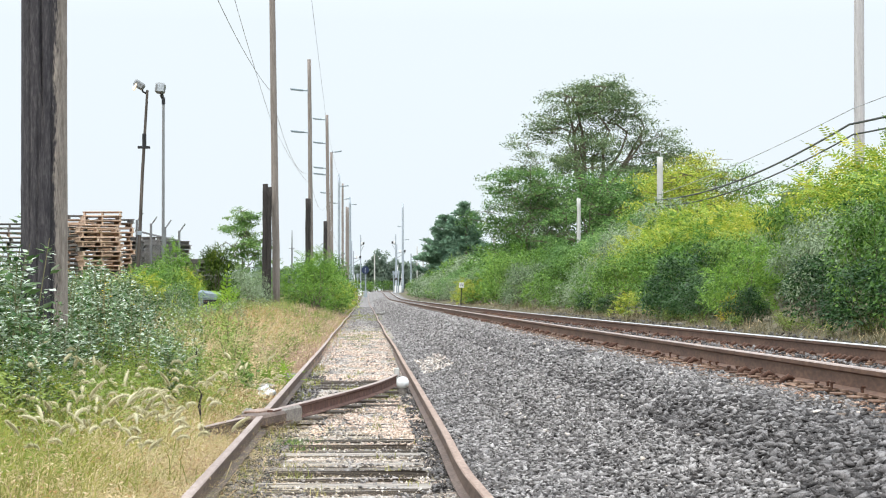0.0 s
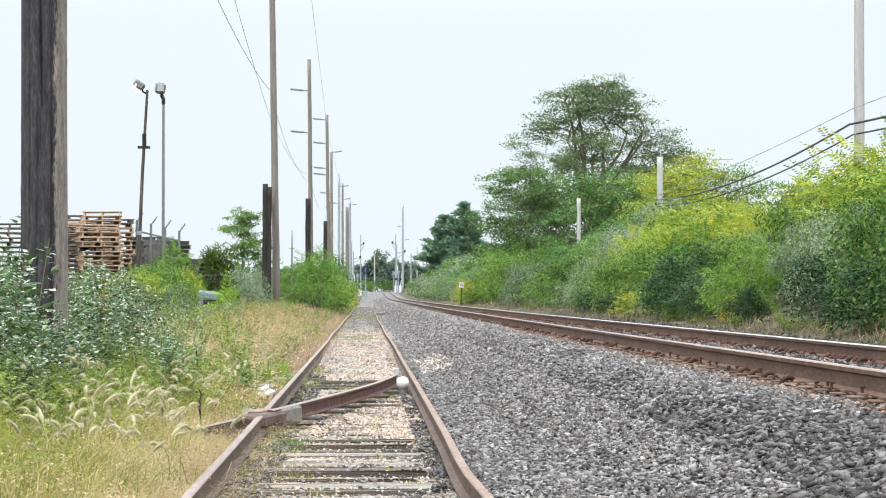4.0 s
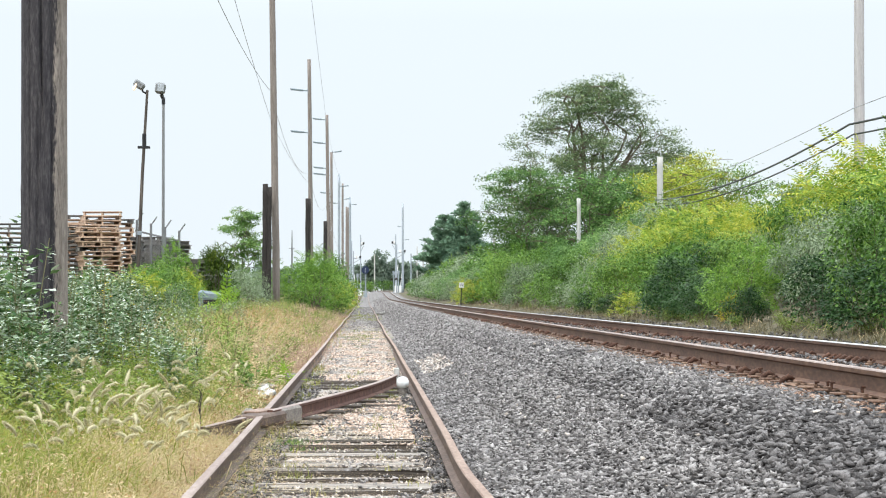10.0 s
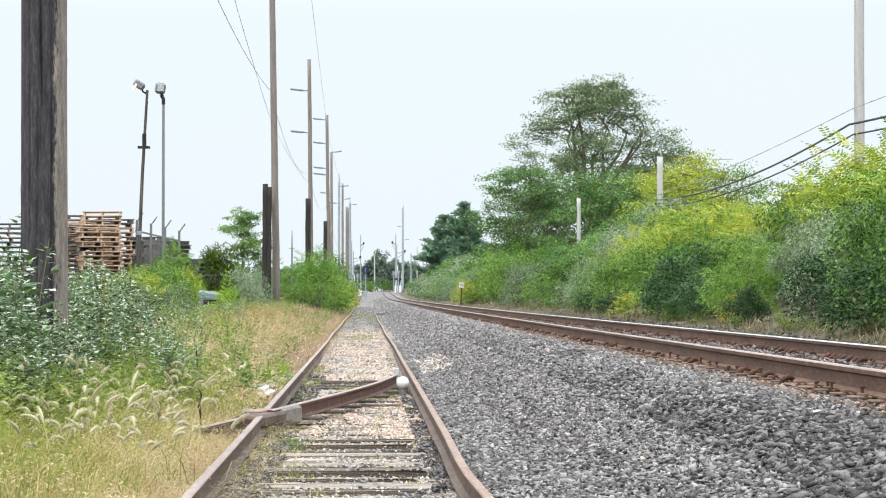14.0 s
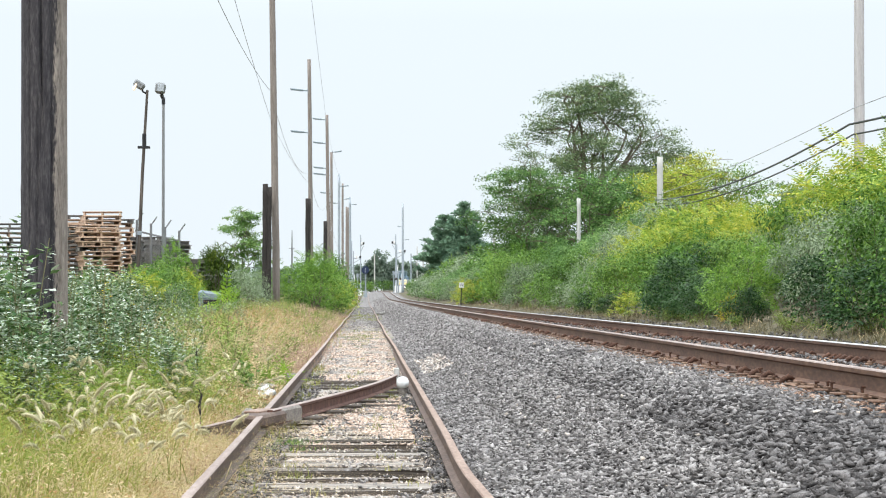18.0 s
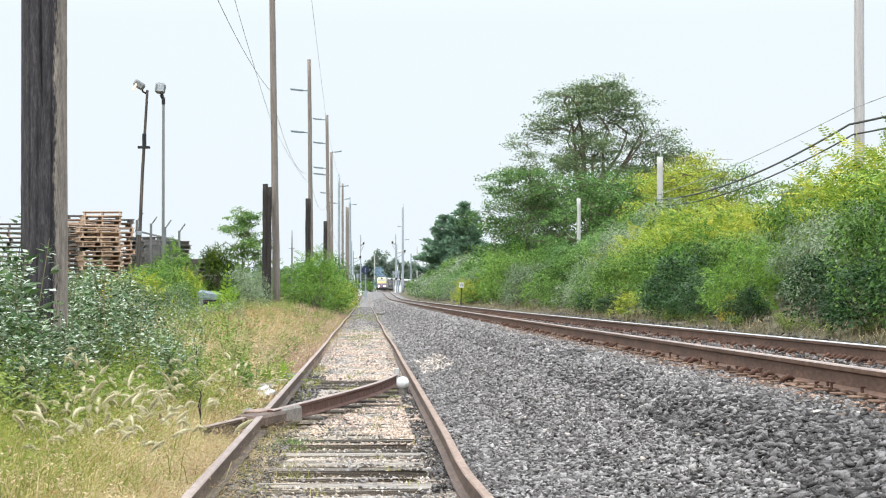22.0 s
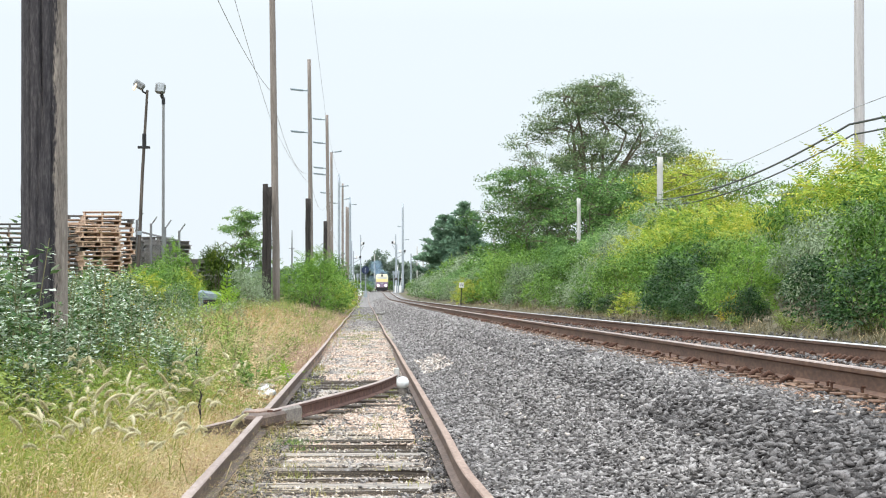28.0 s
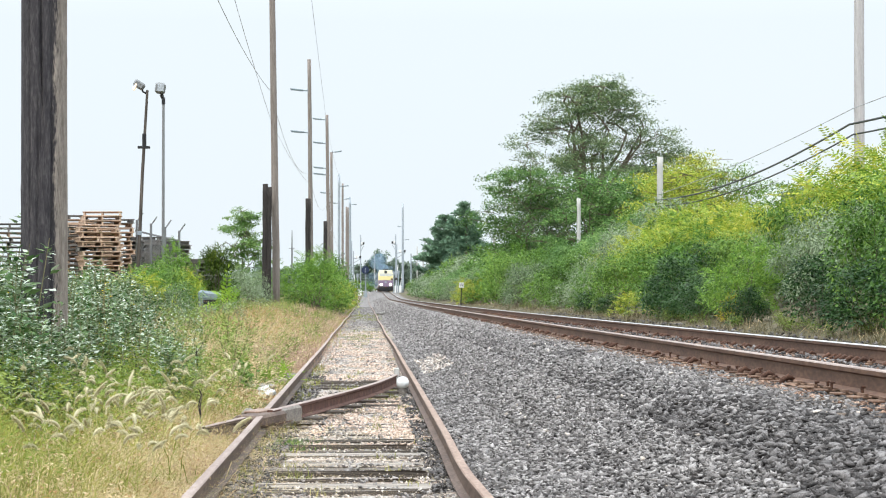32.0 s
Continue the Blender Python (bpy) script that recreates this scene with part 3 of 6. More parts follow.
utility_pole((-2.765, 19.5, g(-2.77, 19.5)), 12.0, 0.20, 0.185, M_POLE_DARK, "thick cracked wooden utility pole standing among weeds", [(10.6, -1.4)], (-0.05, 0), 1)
utility_pole((-3.875, 97, g(-4, 97)), 17.5, 0.165, 0.115, M_POLE, "tall weathered brown wooden utility pole", [(14.4, -1.15)], (-0.28, 0), 2)
utility_pole((-3.44, 140, g(-3.5, 140)), 15.3, 0.16, 0.11, M_POLE, "tall weathered brown wooden utility pole", [(13.35, -1.15), (10.75, -1.15)], (-0.17, 0), 3)
utility_pole((-3.0, 181, g(-3.2, 181)), 15.2, 0.16, 0.12, M_POLE, "tall weathered brown wooden utility pole", [(14.8, -1.1), (12.9, -1.1), (10.9, -1.1), (10.4, -1.1)], (-0.25, 0), 4)
utility_pole((-3.50, 225, g(-3.5, 225)), 14.9, 0.16, 0.12, M_POLE, "tall weathered brown wooden utility pole", [(14.9, 1.0), (12.6, -1.1), (10.8, -1.1)], (-0.08, 0), 5)
utility_pole((-3.35, 268, g(-3.3, 268)), 15.0, 0.17, 0.13, M_STEEL, "slim grey utility pole", [(13.5, 1.1), (11.5, -1.1)], (0, 0), 6)
utility_pole((-3.27, 300, g(-3.3, 300)), 15.3, 0.18, 0.13, M_POLE, "tall weathered brown wooden utility pole", [(13.2, 1.0)], (0, 0), 7)
utility_pole((-2.90, 341, g(-2.9, 341)), 13.6, 0.16, 0.12, M_POLE, "slim weathered brown wooden utility pole", [], (0, 0), 11)
utility_pole((-2.66, 380, g(-2.6, 380)), 9.3, 0.16, 0.12, M_STEEL, "short pale grey utility pole", [], (0, 0), 12)
utility_pole((-3.03, 330, g(-3.0, 330)), 13.3, 0.18, 0.13, M_POLE, "tall weathered brown wooden utility pole", [], (0, 0), 8)
utility_pole((-2.65, 345, g(-2.6, 345)), 15.4, 0.30, 0.16, M_STEEL, "pale grey steel transmission pole", [(14.2, 1.0)], (0, 0), 9)
utility_pole((6.75, 430, g(6.7, 430)), 17.0, 0.26, 0.14, M_STEEL, "pale grey steel transmission pole", [(12.5, -1.0), (10.0, 1.2)], (0, 0), 10)


def stub(at, h, r, lean, seed, split=False):
    p = thing("pole_stub", at, "blackened cut-off old pole beside a newer pole", "pole", "pole stubs")
    thick = r * (0.62 if split else 1.0)
    back = -r * 0.4 if split else 0.0
    shaft = pole_shape(h, thick, thick * 0.93, lean, 12, seed)
    shaft.v = [(x + back, y, z) for x, y, z in shaft.v]
    part("shaft", shaft.mesh("shaft", M_STUB, True), None, p)
    part("end_grain", Shape().tube([(lean[0] + back, 0, h - 0.02), (lean[0] + back, 0, h + 0.012)], [thick * 0.9, thick * 0.82], 12), M_TIE_SIDE, p, "weathered cut end")
    if split:
        half = pole_shape(h - 0.12, r * 0.52, r * 0.5, lean, 12, seed + 40)
        half.v = [(x + r * 0.45, y - 0.02, z) for x, y, z in half.v]
        part("split_half", half.mesh("split_half", M_STUB, True), None, p, "split-off half of the old pole")


stub((-4.28, 96.4, g(-4.28, 96.4)), 5.35, 0.2, (0.02, 0), 21, True)
stub((-3.66, 139.2, g(-3.66, 139.2)), 6.6, 0.175, (0.02, 0), 22)
stub((-3.36, 180.2, g(-3.36, 180.2)), 6.6, 0.165, (0.03, 0), 23)

M_POLE_PALE = mat("pale_brown_pole", [(0.32, 0.30, 0.30), (0.44, 0.415, 0.415), (0.54, 0.515, 0.515)], 2.5, 0.95, 0, 0.4, (8, 8, 0.4))
# posts and cables on the bank
for i, (x, y, h) in enumerate([(13.16, 60, 14.0), (13.0, 100, 7.1), (11.72, 125, 7.0), (13.9, 190, 6.9), (13.2, 235, 7), (13.1, 423, 6.8), (13.1, 486, 7.5), (13.1, 530, 8.5), (13.0, 590, 11)]):
    base = g(x, y)
    p = thing("bank_post", (x, y, base), "bleached grey wooden post above the bushes" if i else "tall bleached grey pole above the bushes", "post", "posts on the bank")
    top = (14.2, 7.29, 6.5, 7.26, 7.26)[i] - base if i < 5 else h
    part("shaft", pole_shape(top, 0.145 if i != 2 else 0.115, 0.13 if i != 2 else 0.105, (0, 0), 12, 30 + i).mesh("shaft", M_GREY_POST if i else M_POLE_PALE, True), None, p)


def cable(name, ends, sag, r, material, label, n=24):
    """A cable hung through its fixing points."""
    s = Shape()
    pts = []
    for a, b in zip(ends, ends[1:]):
        a, b = Vector(a), Vector(b)
        for i in range(n):
            t = i / n
            q = a.lerp(b, t)
            q.z -= sag * 4 * t * (1 - t)
            pts.append(q)
    pts.append(Vector(ends[-1]))
    s.tube(pts, r, 5)
    tagged(new(name, s.mesh(name, material, True)), label, "cable", "overhead cables")


for k, (z, r) in enumerate([(5.72, 0.031), (5.45, 0.024)]):
    x0 = -0.15 + 0.1 * k
    cable("bank_cable", [(13.2 + x0, 18, z + 0.4), (13.05 + x0, 60, z), (12.95 + x0, 100, z - 0.35)], 0.45, r, M_CABLE, "thick black cable strung between posts on the bank")
cable("bank_wire", [(13.2, 18, 6.7), (13.0, 60, 6.15), (12.9, 100, 5.6)], 0.15, 0.012, M_WIRE, "thin wire strung above the black cables")
cable("line_wire", [(-4.2, 19.5, 11.3), (-4.15, 97, 9.9), (-3.6, 140, 8.75), (-3.3, 181, 8.3), (-3.5, 225, 8.0), (-3.3, 300, 7.6)], 1.15, 0.011, M_WIRE, "sagging grey wire along the pole line")
cable("line_wire", [(-2.77, 19.5, 9.7), (-4.12, 97, 8.6), (-3.55, 140, 8.0)], 0.3, 0.008, M_WIRE, "thin grey wire along the pole line")
cable("line_wire", [(-1.5, 19.5, 12.2), (-3.3, 181, 15.2), (-3.4, 225, 15.0), (-3.3, 300, 15.2)], 0.1, 0.009, M_WIRE, "thin grey wire along the pole line")


# ---- plants ----
L_SUMAC = leaf_mat("yellow_green_leaf", [(0.035, 0.095, 0.012), (0.125, 0.23, 0.028), (0.25, 0.345, 0.044), (0.37, 0.42, 0.06), (0.49, 0.455, 0.068)], 0.3, vary=0.5, leafwise=0.55, patches=3.6)
L_MID = leaf_mat("mid_green_leaf", [(0.022, 0.06, 0.013), (0.09, 0.185, 0.034), (0.22, 0.34, 0.07)], 0.32, vary=0.5, leafwise=0.55, patches=4.0)
L_DARK = leaf_mat("dark_green_leaf", [(0.012, 0.036, 0.012), (0.034, 0.085, 0.024), (0.085, 0.155, 0.05)], 0.3, 0.4, leafwise=0.55, patches=4.0)
L_GREY = leaf_mat("grey_green_leaf", [(0.07, 0.11, 0.052), (0.185, 0.245, 0.135), (0.36, 0.425, 0.29)], 0.3, leafwise=0.55, patches=4.0)
L_BRIGHT = leaf_mat("bright_green_leaf", [(0.032, 0.095, 0.016), (0.125, 0.245, 0.038), (0.26, 0.40, 0.068)], 0.34, vary=0.5, leafwise=0.55, patches=3.6)
L_TREE = leaf_mat("locust_leaf", [(0.035, 0.068, 0.033), (0.10, 0.155, 0.072), (0.165, 0.23, 0.105), (0.28, 0.35, 0.165)], 0.34, leafwise=0.55, patches=1.2)
L_ASH = leaf_mat("fresh_green_leaf", [(0.04, 0.11, 0.03), (0.15, 0.27, 0.08), (0.29, 0.42, 0.135)], 0.36, leafwise=0.55, patches=2.0)
# needle colours are lightened to carry the haze of the distance
L_PINE = leaf_mat("pine_needles", [(0.10, 0.18, 0.12), (0.18, 0.29, 0.19), (0.29, 0.41, 0.27)], 0.2, patches=0.5)
L_MUG = leaf_mat("mugwort_leaf", [(0.025, 0.07, 0.02), (0.06, 0.13, 0.035), (0.15, 0.23, 0.085), (0.62, 0.69, 0.6)], 0.2, leafwise=1.05, patches=4.0)
L_HERB = leaf_mat("herb_leaf", [(0.11, 0.18, 0.03), (0.205, 0.285, 0.05), (0.33, 0.395, 0.12)], 0.3)
L_STRAW = leaf_mat("dry_grass", [(0.40, 0.285, 0.145), (0.60, 0.465, 0.27), (0.79, 0.665, 0.46)], 0.3, 0.7)
L_GRASS = leaf_mat("green_grass", [(0.13, 0.17, 0.03), (0.25, 0.27, 0.06), (0.43, 0.38, 0.14)], 0.3, 0.6)
L_PINK = leaf_mat("reddish_grass", [(0.30, 0.17, 0.125), (0.44, 0.29, 0.225), (0.54, 0.40, 0.30)], 0.3, 0.7)
L_RUST = leaf_mat("rust_brown_grass", [(0.24, 0.11, 0.045), (0.42, 0.23, 0.10), (0.55, 0.36, 0.19)], 0.3, 0.7)
L_LIME = leaf_mat("yellow_green_blades", [(0.13, 0.17, 0.025), (0.26, 0.29, 0.05), (0.44, 0.42, 0.12)], 0.35, 0.6)
L_WEED = leaf_mat("dull_weed", [(0.09, 0.085, 0.04), (0.15, 0.13, 0.07), (0.24, 0.19, 0.12)], 0.3, 0.7)
L_HEAD = leaf_mat("foxtail_bristles", [(0.44, 0.41, 0.25), (0.62, 0.57, 0.38), (0.78, 0.73, 0.53)], 0.4, 0.7)

L_YELLOW = leaf_mat("yellow_autumn_leaf", [(0.35, 0.30, 0.02), (0.55, 0.42, 0.02), (0.65, 0.5, 0.04)], 0.3)
L_SAPLING = leaf_mat("pale_sapling_leaf", [(0.17, 0.30, 0.03), (0.28, 0.42, 0.05), (0.38, 0.50, 0.08)], 0.45)
L_JUNIPER = leaf_mat("juniper_sprays", [(0.03, 0.06, 0.01), (0.075, 0.125, 0.018), (0.17, 0.21, 0.03)], 0.3)
KINDS = {}


def kind_of_bush(key, *args, **kw):
    KINDS[key] = (args, kw)


def bush_kinds():
    kind_of_bush("sumac", "sumac_bush", w=3.3, h=2.9, style="frond", material=L_SUMAC, label="yellow-green sumac bush with feathered leaves on the bank", count=48, per=7, size=0.66, seed=100)
    kind_of_bush("mid", "green_bush", w=2.8, h=2.6, style="leaf", material=L_MID, label="dense mid-green leafy bush on the bank", count=46, per=100, size=0.12, slim=0.55, seed=110)
    kind_of_bush("dark", "dark_bush", w=2.6, h=2.5, style="leaf", material=L_DARK, label="dark green broad-leaved bush beside the track", count=40, per=100, size=0.125, slim=0.6, seed=120)
    kind_of_bush("grey", "olive_bush", w=2.6, h=2.4, style="leaf", material=L_GREY, label="grey-green willowy bush beside the track", count=40, per=90, size=0.13, slim=0.33, seed=130)
    kind_of_bush("bright", "bright_bush", w=2.8, h=2.6, style="frond", material=L_BRIGHT, label="bright green feathery bush beside the track", count=48, per=8, size=0.5, seed=140)
    kind_of_bush("ash", "ash_bush", w=2.8, h=2.6, style="leaf", material=L_ASH, label="fresh green leafy bush on the bank", count=46, per=90, size=0.13, slim=0.5, seed=190)
    kind_of_bush("far", "far_bush", w=4.5, h=4.0, style="leaf", material=L_MID, label="leafy green bush far along the line", count=36, per=22, size=0.34, slim=0.6, seed=150)
    kind_of_bush("fargrey", "far_olive_bush", w=4.5, h=3.6, style="leaf", material=L_GREY, label="grey-green bush far along the line", count=36, per=22, size=0.32, slim=0.5, seed=160)

    kind_of_bush("juniper", "juniper_shrub", w=1.1, h=1.75, style="leaf", material=L_JUNIPER, label="dark upright juniper shrub among the weeds", count=64, per=80, size=0.10, slim=0.3, seed=180)
    kind_of_bush("sapling", "ash_sapling", w=0.75, h=0.8, style="frond", material=L_SAPLING, label="pale green sapling with feathered leaves beside the utility box", count=7, per=3, size=0.62, seed=175)
    kind_of_bush("yellow", "yellow_bush", w=0.8, h=0.8, style="frond", material=L_YELLOW, label="small yellow-leaved autumn bush on the bank", count=8, per=6, size=0.4, seed=170)


MADE, SWAYING = {}, []


def plant(key, x, y, w=1.0, h=1.0, rng=np.random.default_rng(77), z=None, sink=0.05):
    """A bush of that kind, in one of three growths; the first of each growth is built, the others are copies."""
    i = int(rng.integers(3))
    m = pose(x, y, (g(x, y) if z is None else z) - sink, 0, 0, rng.uniform(0, 360)) @ Matrix.Diagonal((w * rng.uniform(0.9, 1.12), w * rng.uniform(0.9, 1.12), h * rng.uniform(0.88, 1.12), 1))
    if (key, i) in MADE:
        src = MADE[key, i]
        return copy_thing(src, m @ Matrix.Diagonal((1 / src.scale[0], 1 / src.scale[1], 1 / src.scale[2], 1)))
    args, kw = KINDS[key]
    MADE[key, i] = src = bush(*args, **{**kw, "seed": kw["seed"] + i})
    src.matrix_basis = m
    return src


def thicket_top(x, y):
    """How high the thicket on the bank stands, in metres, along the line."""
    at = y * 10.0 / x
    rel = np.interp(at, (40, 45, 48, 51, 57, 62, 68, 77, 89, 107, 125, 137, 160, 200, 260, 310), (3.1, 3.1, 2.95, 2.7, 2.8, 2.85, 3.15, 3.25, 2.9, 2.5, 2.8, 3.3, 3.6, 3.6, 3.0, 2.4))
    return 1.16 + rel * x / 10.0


FULL = {"ash": 3.1, "sumac": 3.75, "bright": 3.3, "mid": 3.1, "dark": 3.0, "grey": 2.9}


WIDE = {"ash": 2.8, "sumac": 3.3, "bright": 2.8, "mid": 2.8, "dark": 2.6, "grey": 2.6}

# along the foot of the bank: metres along the line, offset, kind, height, width
FOOT = [(27.0, 7.5, "dark", 1.5, 1.5), (29.0, 7.6, "mid", 1.9, 1.6), (31.0, 7.3, "dark", 1.2, 1.3), (33.0, 7.8, "mid", 2.1, 1.6), (35.0, 7.4, "dark", 1.4, 1.3),
        (37.2, 8.0, "grey", 2.05, 1.5), (39.6, 8.1, "grey", 1.95, 1.5), (40.5, 7.1, "dark", 0.8, 0.9), (42.6, 7.4, "bright", 1.5, 1.4), (44.6, 7.7, "mid", 1.7, 1.5), (46.4, 7.3, "dark", 1.1, 1.2),
        (48.6, 7.2, "dark", 0.95, 1.1), (50.4, 7.3, "dark", 1.45, 1.7), (52.6, 7.2, "dark", 1.1, 1.2), (55.5, 7.6, "mid", 1.4, 1.4), (57.5, 7.1, "sumac", 0.9, 1.0), (60.0, 7.8, "bright", 1.7, 1.6),
        (63.0, 7.2, "dark", 0.8, 1.0), (66.0, 7.7, "mid", 1.8, 1.7), (68.0, 7.0, "dark", 0.7, 1.0), (70.0, 7.5, "bright", 1.9, 1.7), (74.0, 7.6, "grey", 1.7, 1.6), (78.0, 7.5, "grey", 1.6, 1.6), (82.0, 7.3, "mid", 1.2, 1.4),
        (87.0, 7.6, "mid", 2.2, 1.9), (93.0, 7.4, "bright", 1.7, 1.7), (99.0, 7.1, "grey", 1.9, 1.9), (103.0, 7.3, "grey", 2.0, 1.8), (110.0, 7.7, "mid", 2.5, 2.2), (117.0, 7.4, "mid", 2.8, 2.3), (125.0, 7.7, "bright", 2.9, 2.6),
        (134.0, 7.5, "bright", 2.7, 2.5), (142.0, 6.9, "sumac", 1.7, 2.0), (150.0, 7.5, "grey", 2.1, 2.4), (158.0, 7.3, "grey", 1.9, 2.4), (167.0, 7.6, "ash", 2.3, 2.6), (176.0, 7.3, "grey", 1.9, 2.4), (186.0, 7.5, "grey", 2.0, 2.5), (197.0, 7.4, "ash", 2.1, 2.6)]


def right_bank():
    rng = np.random.default_rng(8)
    for y, x, k, tall, wide in FOOT:
        plant(k, x - 0.3, y, wide / WIDE[k], tall / FULL[k] * 1.08)
        if k != "dark" and rng.uniform() < 0.6:
            plant(k, x + rng.uniform(0.4, 0.9), y + rng.uniform(0.5, 1.4), wide / WIDE[k] * 0.9, tall / FULL[k] * rng.uniform(0.9, 1.25))
    for x0, y, y1, gap, low, kinds, odds in [
            (8.8, 27.0, 230, 1.9, 0.70, ("mid", "grey", "bright", "sumac", "dark"), (0.24, 0.08, 0.30, 0.28, 0.10)),
            (10.2, 33.0, 200, 2.1, 0.98, ("sumac", "bright", "ash"), (0.74, 0.16, 0.1)),
            (12.2, 44.0, 200, 2.8, 1.0, ("sumac", "bright"), (0.94, 0.06))]:
        while y < y1:
            k = str(rng.choice(kinds, p=odds))
            if y > 82 and rng.uniform() < smooth_step(78, 100, y):
                k = str(rng.choice(("ash", "bright", "grey", "mid"), p=(0.45, 0.25, 0.15, 0.15)))
            x = x0 + rng.uniform(-0.4, 0.4)
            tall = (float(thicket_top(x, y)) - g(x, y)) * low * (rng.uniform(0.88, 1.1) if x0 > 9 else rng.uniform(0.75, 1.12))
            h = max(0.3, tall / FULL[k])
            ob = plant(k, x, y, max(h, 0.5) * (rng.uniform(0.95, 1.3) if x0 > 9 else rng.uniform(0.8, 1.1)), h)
            if y < 62 and x0 > 9:
                at = ob.matrix_basis.translation
                SWAYING.append((ob, (at.x, at.y, at.z, math.degrees(ob.matrix_basis.to_euler().z)), 0.7, rng.uniform(0, 6.28), rng.uniform(2.2, 3.4)))
            y += (gap + y * 0.012) * rng.uniform(0.7, 1.2)
    for x, y, k, w, h in [(6.95, 43.3, "yellow", 0.42, 0.6), (18.4, 126, "yellow", 2.0, 1.6), (6.3, 146, "sumac", 0.5, 0.48), (6.6, 143, "dark", 0.4, 0.3)]:
        plant(k, x, y, w, h)
    y = 200.0
    while y < 470:
        for x in (7.3, 10.5, 15.5):
            k = str(rng.choice(["far", "fargrey"], p=[0.65, 0.35] if x > 9 else [0.35, 0.65]))
            s = rng.uniform(0.7, 1.0) * (0.75 if x < 9 else 1.0) * (0.68 if y > 320 else 1.0)
            plant(k, x + rng.uniform(-0.7, 0.7) + max(0, (y - 330) * 0.012), y, s, s * rng.uniform(0.8, 1.0))
        y += 5.5 + (y - 200) * 0.015


def left_side():
    rng = np.random.default_rng(9)
    for x, y, k, w, h in [(-2.6, 112, "bright", 1.05, 1.2), (-2.0, 118, "mid", 0.75, 0.85), (-3.4, 116, "mid", 1.1, 0.95), (-2.3, 128, "bright", 1.1, 1.1), (-3.0, 135, "bright", 1.2, 1.2),
                          (-1.75, 132, "sumac", 0.7, 0.7), (-2.2, 146, "mid", 1.1, 1.2), (-3.2, 155, "bright", 1.3, 1.2), (-2.2, 170, "mid", 1.1, 1.1), (-3.4, 178, "mid", 1.2, 1.2),
                          (-5.1, 104, "grey", 0.9, 0.75), (-6.3, 108, "bright", 0.8, 0.6), (-4.9, 112, "bright", 0.8, 0.75), (-7.2, 100, "mid", 0.8, 0.55), (-4.2, 64, "juniper", 1.0, 1.3), (-5.15, 61.5, "bright", 0.45, 0.74), (-4.8, 60.5, "sumac", 0.36, 0.5), (-5.45, 61.0, "mid", 0.4, 0.62), (-6.35, 67, "mid", 0.55, 0.48), (-4.85, 69, "grey", 0.55, 0.5), (-6.0, 71, "bright", 0.6, 0.55), (-7.0, 58, "mid", 0.45, 0.42),
                          (-4.9, 84, "grey", 0.85, 0.72), (-5.6, 78, "bright", 0.8, 0.72), (-6.3, 72, "dark", 0.6, 0.62), (-4.5, 88, "grey", 0.6, 0.65),
                          (-6.9, 68, "mid", 0.7, 0.6), (-5.3, 64, "sumac", 0.5, 0.42), (-5.6, 57, "mid", 0.5, 0.5), (-6.3, 55, "grey", 0.5, 0.42), (-4.7, 54, "mid", 0.36, 0.38), (-5.2, 50, "bright", 0.45, 0.4),
                          (-6.0, 50, "mid", 0.5, 0.4), (-6.6, 54, "bright", 0.5, 0.42), (-7.4, 56, "grey", 0.5, 0.34), (-8.2, 58, "mid", 0.6, 0.36), (-5.2, 66, "bright", 0.5, 0.5), (-5.9, 62, "dark", 0.5, 0.4), (-6.5, 61, "mid", 0.45, 0.4), (-5.4, 60, "bright", 0.45, 0.42), (-4.4, 44, "sumac", 0.4, 0.36), (-3.95, 45, "mid", 0.42, 0.4), (-4.35, 47, "bright", 0.45, 0.42), (-3.6, 42, "grey", 0.4, 0.42), (-4.6, 43, "grey", 0.4, 0.42), (-3.1, 52, "grey", 0.3, 0.3), (-3.58, 58, "sapling", 1.0, 1.0), (-1.22, 31.0, "sapling", 0.5, 0.42), (-1.32, 30.0, "sapling", 0.45, 0.36)]:
        plant(k, x, y, w, h)
    y = 185.0
    while y < 430:
        for x in (-2.9, -5.2):
            s = rng.uniform(0.5, 0.65)
            plant("far" if rng.uniform() < 0.7 else "fargrey", x + rng.uniform(-0.4, 0.3) - max(0, (y - 250) * 0.004), y, s, s * 0.9)
        y += 6.0 + (y - 180) * 0.02


bush_kinds()
right_bank()
left_side()


